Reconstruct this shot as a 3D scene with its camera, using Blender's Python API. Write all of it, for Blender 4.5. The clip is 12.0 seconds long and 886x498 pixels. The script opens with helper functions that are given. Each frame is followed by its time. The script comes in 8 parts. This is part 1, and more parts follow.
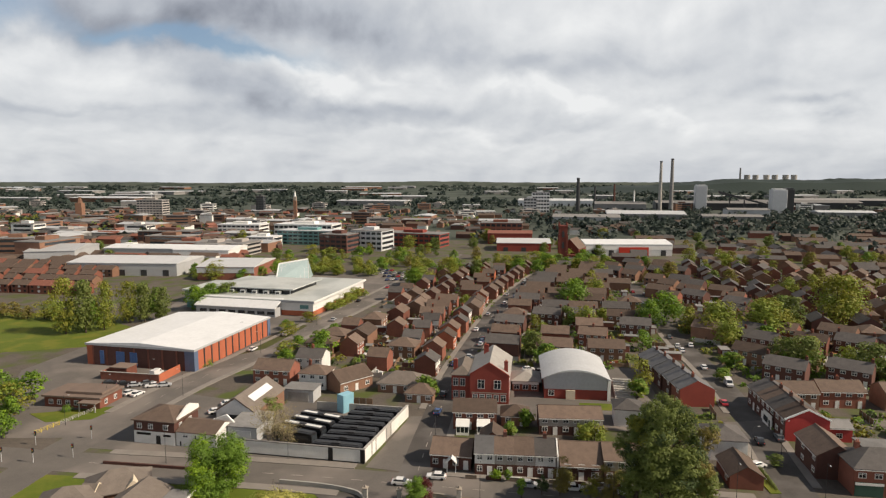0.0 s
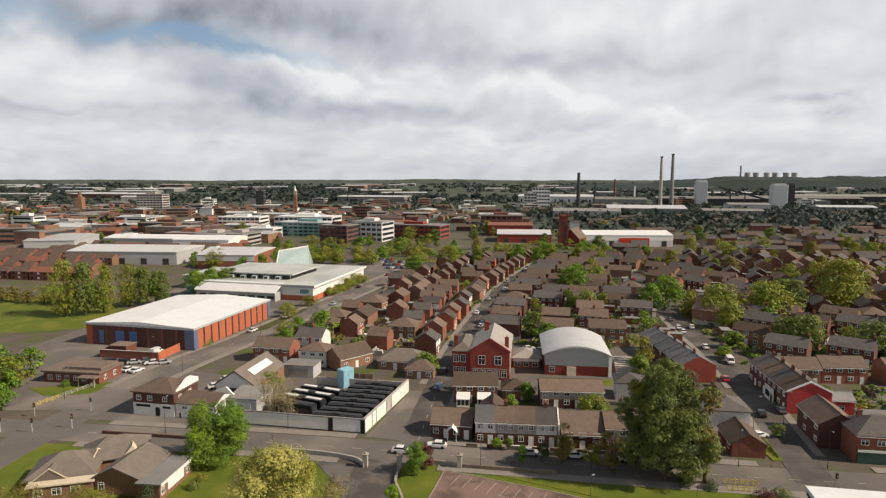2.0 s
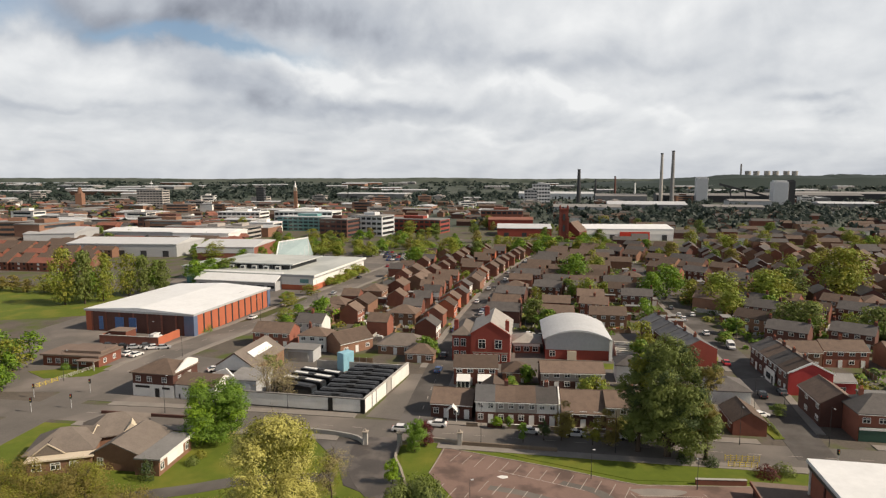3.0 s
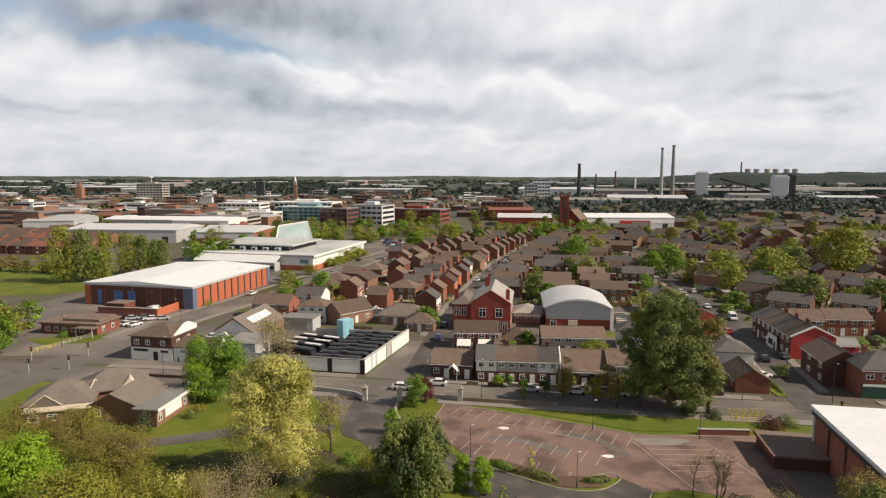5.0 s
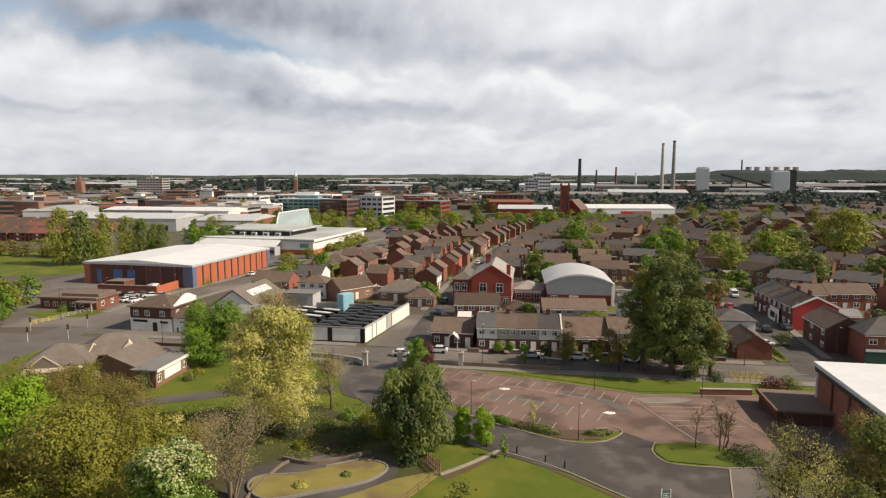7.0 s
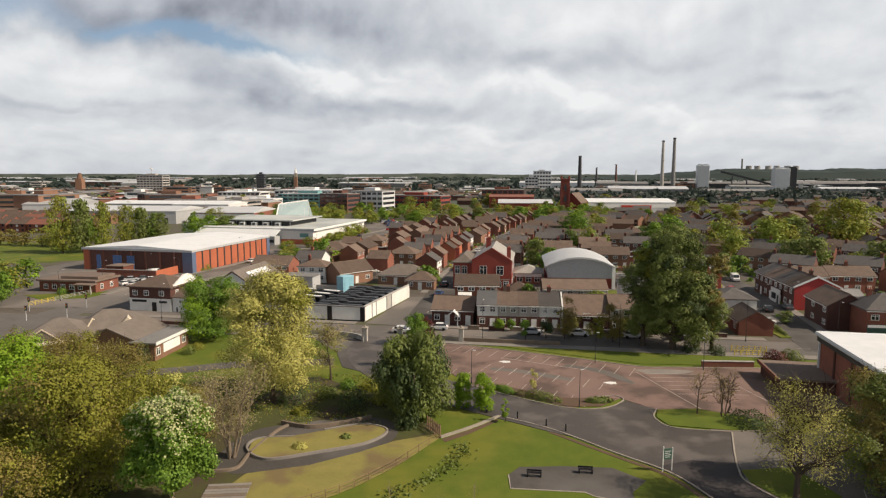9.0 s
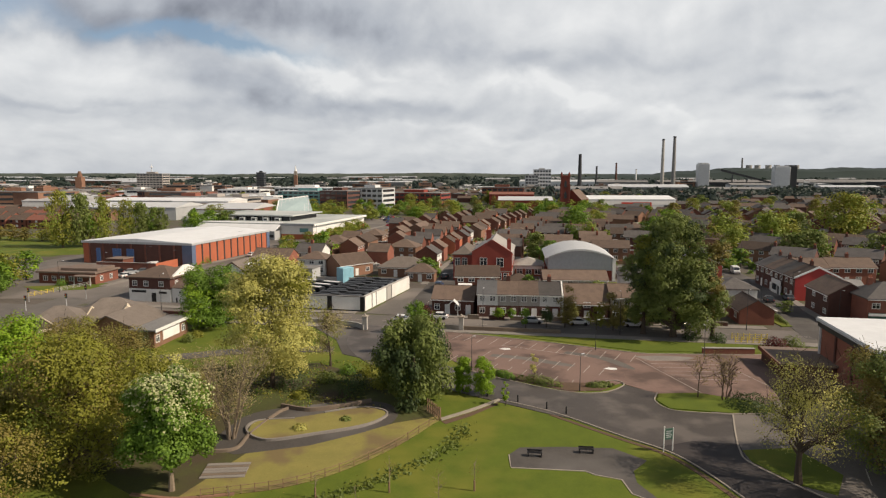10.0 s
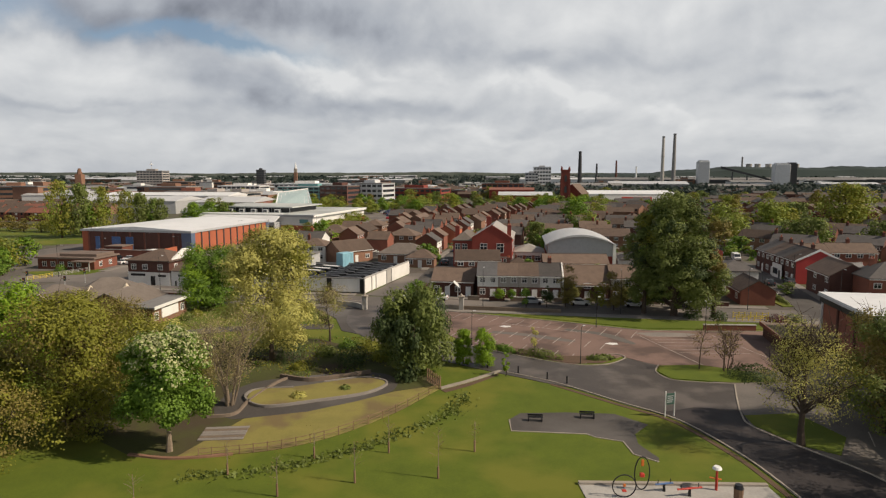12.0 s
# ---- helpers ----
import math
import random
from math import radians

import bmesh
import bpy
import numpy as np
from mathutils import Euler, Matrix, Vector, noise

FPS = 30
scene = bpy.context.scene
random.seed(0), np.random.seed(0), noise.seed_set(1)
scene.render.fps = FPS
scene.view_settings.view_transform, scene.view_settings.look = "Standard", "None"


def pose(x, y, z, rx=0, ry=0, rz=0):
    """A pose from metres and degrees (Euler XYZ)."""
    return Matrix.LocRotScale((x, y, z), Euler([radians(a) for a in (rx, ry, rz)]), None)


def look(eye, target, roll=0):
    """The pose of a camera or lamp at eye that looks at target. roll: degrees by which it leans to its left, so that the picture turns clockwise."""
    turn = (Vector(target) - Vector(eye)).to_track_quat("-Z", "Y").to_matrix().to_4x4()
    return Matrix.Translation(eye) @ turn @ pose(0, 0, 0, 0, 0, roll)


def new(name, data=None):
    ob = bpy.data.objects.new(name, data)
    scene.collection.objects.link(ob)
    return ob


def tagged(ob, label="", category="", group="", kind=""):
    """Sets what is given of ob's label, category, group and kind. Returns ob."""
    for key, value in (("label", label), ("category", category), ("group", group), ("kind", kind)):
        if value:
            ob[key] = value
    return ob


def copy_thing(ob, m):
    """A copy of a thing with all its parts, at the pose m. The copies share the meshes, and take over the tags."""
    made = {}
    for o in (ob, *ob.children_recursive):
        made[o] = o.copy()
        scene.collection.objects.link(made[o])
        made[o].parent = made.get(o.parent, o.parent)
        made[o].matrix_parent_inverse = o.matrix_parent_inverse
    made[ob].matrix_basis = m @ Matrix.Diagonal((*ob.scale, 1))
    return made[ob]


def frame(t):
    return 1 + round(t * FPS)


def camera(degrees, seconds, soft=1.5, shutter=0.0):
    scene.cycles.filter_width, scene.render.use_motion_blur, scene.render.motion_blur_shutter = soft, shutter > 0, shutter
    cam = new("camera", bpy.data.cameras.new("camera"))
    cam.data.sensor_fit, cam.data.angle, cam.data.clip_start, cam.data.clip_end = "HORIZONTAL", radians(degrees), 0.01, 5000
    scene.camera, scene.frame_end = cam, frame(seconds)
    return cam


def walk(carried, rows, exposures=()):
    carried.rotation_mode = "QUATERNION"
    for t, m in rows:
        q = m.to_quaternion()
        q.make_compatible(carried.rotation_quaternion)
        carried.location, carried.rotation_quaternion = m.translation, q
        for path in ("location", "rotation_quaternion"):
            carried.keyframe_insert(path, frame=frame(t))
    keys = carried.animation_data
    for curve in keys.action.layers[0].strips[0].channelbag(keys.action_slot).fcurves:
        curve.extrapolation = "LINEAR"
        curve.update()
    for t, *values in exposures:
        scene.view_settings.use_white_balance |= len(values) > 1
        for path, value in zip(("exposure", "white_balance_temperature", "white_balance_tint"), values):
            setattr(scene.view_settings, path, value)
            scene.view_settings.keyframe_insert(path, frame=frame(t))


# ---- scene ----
cam = camera(70.0, 12.0, soft=1.25)
# seconds, x, y, height, degrees down, roll, yaw
ROWS = [
    (0.0, 0.141, 0.278, 64, 6.526, -0.033, -0.061),
    (0.5, 0.129, 0.276, 62.287, 6.539, -0.029, -0.058),
    (1.0, 0.109, 0.255, 60.8, 6.564, -0.023, -0.053),
    (1.5, 0.073, 0.24, 58.985, 6.596, -0.013, -0.046),
    (2.0, 0.045, 0.202, 57.344, 6.632, 0, -0.038),
    (2.5, 0.031, 0.16, 55.11, 6.671, 0.012, -0.03),
    (3.0, 0.024, 0.117, 52.942, 6.71, 0.026, -0.02),
    (5.0, -0.004, 0.059, 44.076, 6.749, 0.035, -0.007),
    (5.5, -0.003, 0.02, 42.804, 6.773, 0.039, 0.001),
    (6.0, -0.006, -0.028, 41.302, 6.791, 0.038, 0.008),
    (6.5, -0.037, -0.056, 39.255, 6.8, 0.032, 0.019),
    (7.0, -0.041, -0.118, 37.187, 6.806, 0.024, 0.026),
    (9.0, -0.055, -0.175, 32.382, 6.815, 0.017, 0.033),
    (9.5, -0.047, -0.211, 31.297, 6.827, 0.013, 0.035),
    (10.0, -0.061, -0.21, 30.165, 6.837, 0.009, 0.037),
    (10.5, -0.07, -0.205, 29.096, 6.847, 0.005, 0.039),
    (11.0, -0.082, -0.202, 28.032, 6.857, 0.002, 0.041),
    (11.5, -0.082, -0.197, 27.064, 6.864, -0.002, 0.041),
    (12.0, -0.051, -0.202, 26.256, 6.867, -0.004, 0.037),
]
walk(cam, [(t, pose(x, y, z, 90 - down, -roll, yaw)) for t, x, y, z, down, roll, yaw in ROWS],
     [(0.0, 0.02), (3.0, 0.06), (5.5, 0.12), (7.0, 0.1), (9.0, 0.05), (12.0, -0.18)])

# ---------------- sky and sun ----------------
SUN_AZ, SUN_EL = radians(104), radians(38)      # from the right, slightly behind the camera


def build_sky():
    w = bpy.data.worlds.new("sky")
    scene.world = w
    w.use_nodes = True
    nt = w.node_tree
    nt.nodes.clear()
    N, L = nt.nodes.new, nt.links.new

    def put(sock, v):
        if isinstance(v, (int, float)):
            sock.default_value = v
        else:
            L(v, sock)

    def m(op, a, b=0.0, c=0.0):
        n = N("ShaderNodeMath")
        n.operation = op
        for s, v in zip(n.inputs, (a, b, c)):
            put(s, v)
        return n.outputs[0]

    tc = N("ShaderNodeTexCoord")
    sep = N("ShaderNodeSeparateXYZ")
    L(tc.outputs["Generated"], sep.inputs[0])
    X, Y, Z = sep.outputs
    zc = m("ADD", m("ABSOLUTE", Z), 0.16)
    comb = N("ShaderNodeCombineXYZ")
    L(m("DIVIDE", X, zc), comb.inputs[0])
    L(m("MULTIPLY", m("DIVIDE", Y, zc), 0.8), comb.inputs[1])

    def noise_tex(scale, detail, rough, distort, shift):
        mp = N("ShaderNodeMapping")
        mp.inputs["Location"].default_value = shift
        L(comb.outputs[0], mp.inputs[0])
        n = N("ShaderNodeTexNoise")
        n.inputs["Scale"].default_value, n.inputs["Detail"].default_value = scale, detail
        n.inputs["Roughness"].default_value, n.inputs["Distortion"].default_value = rough, distort
        L(mp.outputs[0], n.inputs["Vector"])
        return m("SUBTRACT", n.outputs[0], 0.5)

    big = noise_tex(0.9, 6, 0.55, 0.3, (3.0, 1.0, 0))
    az0, el0 = m("ARCTAN2", X, Y), m("ARCSINE", Z)
    deep = m("MULTIPLY", m("LOGARITHM", m("ADD", m("MAXIMUM", el0, 0.0), 0.16), math.e), 2.2)

    def billow(du, dv, scale, detail, rough, w):
        at = N("ShaderNodeCombineXYZ")
        L(m("ADD", m("MULTIPLY", az0, 5.4), du), at.inputs[0])
        L(m("ADD", deep, dv), at.inputs[1])
        at.inputs[2].default_value = w
        n = N("ShaderNodeTexNoise")
        n.inputs["Scale"].default_value, n.inputs["Detail"].default_value = scale, detail
        n.inputs["Roughness"].default_value, n.inputs["Distortion"].default_value = rough, 0.25
        L(at.outputs[0], n.inputs["Vector"])
        return m("SUBTRACT", n.outputs[0], 0.5)

    puff = billow(0.0, 0.0, 1.15, 7, 0.5, 0.0)
    edge = m("SUBTRACT", puff, billow(-0.07, 0.10, 1.15, 7, 0.5, 0.0))     # tops lit, undersides grey
    warp, warp2 = billow(0, 0, 1.6, 6, 0.5, 4.0), billow(0, 0, 1.6, 6, 0.5, 9.0)
    az = m("ADD", az0, m("MULTIPLY", warp, 0.30))
    el = m("ADD", el0, m("MULTIPLY", warp2, 0.11))

    def soft_bank(a, e, ra, re, lean):
        dx, dy = m("SUBTRACT", az, a), m("SUBTRACT", el, e)
        dy = m("ADD", dy, m("MULTIPLY", dx, lean))
        q = m("ADD", m("POWER", m("DIVIDE", dx, ra), 2), m("POWER", m("DIVIDE", dy, re), 2))
        return m("EXPONENT", m("MULTIPLY", q, -1))

    value = m("ADD", 0.77, m("MULTIPLY", big, 0.10))
    value = m("ADD", value, m("MULTIPLY", puff, 0.36))
    value = m("ADD", value, m("MULTIPLY", edge, 0.9))
    # azimuth, elevation, half widths, slope, strength of the cloud banks
    BANKS = [
        (-0.46, 0.206, 0.20, 0.046, 0.06, -0.58), (-0.20, 0.245, 0.24, 0.042, 0.08, -0.44), (-0.08, 0.200, 0.16, 0.022, 0.10, -0.20),
        (-0.68, 0.270, 0.16, 0.030, 0.0, -0.22), (-0.31, 0.125, 0.15, 0.036, 0.12, -0.36), (-0.16, 0.098, 0.12, 0.022, 0.15, -0.20),
        (-0.58, 0.090, 0.24, 0.010, 0.0, -0.22), (-0.40, 0.070, 0.26, 0.010, 0.0, -0.12), (0.55, 0.088, 0.05, 0.010, 0.0, -0.34),
        (-0.05, 0.096, 0.07, 0.018, 0.1, -0.22), (0.20, 0.168, 0.20, 0.016, 0.04, -0.18), (0.10, 0.085, 0.14, 0.016, 0.1, -0.12),
        (0.42, 0.215, 0.12, 0.030, 0.0, -0.10), (0.52, 0.120, 0.10, 0.014, 0.0, -0.12),
        (-0.56, 0.160, 0.20, 0.034, 0.04, 0.32), (-0.19, 0.152, 0.10, 0.022, 0.25, 0.46), (-0.05, 0.154, 0.04, 0.012, 0.2, 0.22),
        (0.16, 0.128, 0.08, 0.016, 0.2, 0.34), (0.34, 0.092, 0.06, 0.011, 0.25, 0.18), (0.02, 0.062, 0.16, 0.008, 0.0, 0.12),
        (0.20, 0.235, 0.28, 0.04, 0.0, 0.12), (0.50, 0.062, 0.05, 0.010, 0.0, 0.12),
    ]
    for a, e, ra, re, lean, s in BANKS:
        value = m("ADD", value, m("MULTIPLY", soft_bank(a, e, ra, re, lean), s))
    high = N("ShaderNodeMapRange")          # unseen sky overhead is darkened to cut the fill light
    high.interpolation_type = "SMOOTHSTEP"
    high.inputs["From Min"].default_value, high.inputs["From Max"].default_value = 0.24, 0.60
    L(Z, high.inputs["Value"])
    value = m("SUBTRACT", value, m("MULTIPLY", high.outputs[0], 0.75))
    low = m("EXPONENT", m("MULTIPLY", m("POWER", m("DIVIDE", Z, 0.035), 2), -1))
    value = m("SUBTRACT", value, m("MULTIPLY", low, 0.12))
    ramp = N("ShaderNodeValToRGB")
    els = ramp.color_ramp.elements
    els[0].position, els[0].color = 0.0, (0.15, 0.165, 0.195, 1)
    els[1].position, els[1].color = 1.0, (0.85, 0.857, 0.86, 1)
    e1 = els.new(0.2)
    e1.color = (0.29, 0.31, 0.36, 1)
    e2 = els.new(0.42)
    e2.color = (0.475, 0.503, 0.552, 1)
    e3 = els.new(0.68)
    e3.color = (0.645, 0.664, 0.69, 1)
    L(value, ramp.inputs[0])
    nish = N("ShaderNodeTexSky")
    nish.sky_type = "NISHITA"
    nish.sun_disc = False
    nish.sun_elevation, nish.sun_rotation = SUN_EL, SUN_AZ
    tame = N("ShaderNodeMixRGB")
    tame.blend_type = "MULTIPLY"
    tame.inputs[0].default_value = 1
    tame.inputs[2].default_value = (0.1, 0.1, 0.1, 1)
    L(nish.outputs[0], tame.inputs[1])
    gap = m("ADD", soft_bank(-0.64, 0.228, 0.09, 0.022, 0.1), soft_bank(-0.35, 0.190, 0.14, 0.013, 0.08))
    gap = m("MULTIPLY", gap, m("ADD", 0.85, m("MULTIPLY", warp, 1.2)))
    mix = N("ShaderNodeMixRGB")
    L(m("MINIMUM", m("MAXIMUM", m("MULTIPLY", gap, 1.3), 0.03), 0.9), mix.inputs[0])
    L(ramp.outputs[0], mix.inputs[1])
    L(tame.outputs[0], mix.inputs[2])
    bg = N("ShaderNodeBackground")
    bg.inputs["Strength"].default_value = 1.0
    L(mix.outputs[0], bg.inputs[0])
    out = N("ShaderNodeOutputWorld")
    L(bg.outputs[0], out.inputs[0])


build_sky()
sun = new("sun", bpy.data.lights.new("sun", "SUN"))
sun.data.energy, sun.data.angle, sun.data.color = 5.6, radians(0.6), (1.0, 0.845, 0.668)
sd = Vector((math.sin(SUN_AZ) * math.cos(SUN_EL), math.cos(SUN_AZ) * math.cos(SUN_EL), math.sin(SUN_EL)))
sun.matrix_world = look(sd * 100, (0, 0, 0))


# ---------------- materials ----------------
def material(name, c1, c2=None, scale=1.0, rough=0.85, metal=0.0, bump=0.0, fine=12.0, vary=0.15, world=False,
             island=0.0, spec=0.3, glow_through=0.0, stretch=(1, 1, 1), blotch=None, blotch_scale=0.1, courses=0.0):
    """A surface with coarse and fine variation in colour and a little relief."""
    mt = bpy.data.materials.new(name)
    mt.use_nodes = True
    nt = mt.node_tree
    N, L = nt.nodes.new, nt.links.new
    bs = nt.nodes["Principled BSDF"]
    c2 = c2 or tuple(min(1, v * 0.7) for v in c1)
    if world:
        src = N("ShaderNodeNewGeometry").outputs["Position"]
    else:
        src = N("ShaderNodeTexCoord").outputs["Object"]
    mp = N("ShaderNodeMapping")
    mp.inputs["Scale"].default_value = stretch
    L(src, mp.inputs[0])
    n1, n2 = N("ShaderNodeTexNoise"), N("ShaderNodeTexNoise")
    for n, s in ((n1, scale), (n2, scale * fine)):
        n.inputs["Scale"].default_value, n.inputs["Detail"].default_value = s, 6
        n.inputs["Roughness"].default_value = 0.65
        L(mp.outputs[0], n.inputs["Vector"])
    add = N("ShaderNodeMath")
    add.operation = "ADD"
    L(n1.outputs[0], add.inputs[0])
    L(n2.outputs[0], add.inputs[1])
    mr = N("ShaderNodeMapRange")
    mr.inputs["From Min"].default_value, mr.inputs["From Max"].default_value = 0.72, 1.28
    L(add.outputs[0], mr.inputs["Value"])
    mix = N("ShaderNodeMixRGB")
    mix.inputs[1].default_value, mix.inputs[2].default_value = (*c1, 1), (*c2, 1)
    L(mr.outputs[0], mix.inputs[0])
    col = mix.outputs[0]
    if blotch:
        n3 = N("ShaderNodeTexNoise")
        n3.inputs["Scale"].default_value, n3.inputs["Detail"].default_value = blotch_scale, 5
        L(src, n3.inputs["Vector"])
        r3 = N("ShaderNodeMapRange")
        r3.inputs["From Min"].default_value, r3.inputs["From Max"].default_value = 0.48, 0.62
        L(n3.outputs[0], r3.inputs["Value"])
        mb = N("ShaderNodeMixRGB")
        mb.inputs[2].default_value = (*blotch, 1)
        L(r3.outputs[0], mb.inputs[0])
        L(col, mb.inputs[1])
        col = mb.outputs[0]
    if vary or island:
        hsv = N("ShaderNodeHueSaturation")
        rnd = N("ShaderNodeNewGeometry").outputs["Random Per Island"] if island else N("ShaderNodeObjectInfo").outputs["Random"]
        k = island or vary
        r = N("ShaderNodeMapRange")
        r.inputs["To Min"].default_value, r.inputs["To Max"].default_value = 1 - k, 1 + k
        L(rnd, r.inputs["Value"])
        L(r.outputs[0], hsv.inputs["Value"])
        L(col, hsv.inputs["Color"])
        col = hsv.outputs[0]
    L(col, bs.inputs["Base Color"])
    bs.inputs["Roughness"].default_value, bs.inputs["Metallic"].default_value = rough, metal
    bs.inputs["Specular IOR Level"].default_value = spec
    if bump or courses:
        b = N("ShaderNodeBump")
        b.inputs["Strength"].default_value, b.inputs["Distance"].default_value = 0.6, max(bump, 0.02)
        h = add.outputs[0]
        if courses:
            wv = N("ShaderNodeTexWave")
            wv.bands_direction = "Z"
            wv.inputs["Scale"].default_value, wv.inputs["Distortion"].default_value = courses, 0.4
            L(src, wv.inputs["Vector"])
            ad = N("ShaderNodeMath")
            ad.operation = "MULTIPLY_ADD"
            L(wv.outputs["Fac"], ad.inputs[0])
            ad.inputs[1].default_value = 0.8
            L(h, ad.inputs[2])
            h = ad.outputs[0]
        L(h, b.inputs["Height"])
        L(b.outputs[0], bs.inputs["Normal"])
    if glow_through:
        tr = N("ShaderNodeBsdfTranslucent")
        L(col, tr.inputs["Color"])
        ms = N("ShaderNodeMixShader")
        ms.inputs[0].default_value = glow_through
        L(bs.outputs[0], ms.inputs[1])
        L(tr.outputs[0], ms.inputs[2])
        L(ms.outputs[0], nt.nodes["Material Output"].inputs["Surface"])
    return mt


def leafy(name, c1, c2):
    return material(name, c1, c2, 0.6, 0.6, vary=0, island=0.09, glow_through=0.3, fine=4)


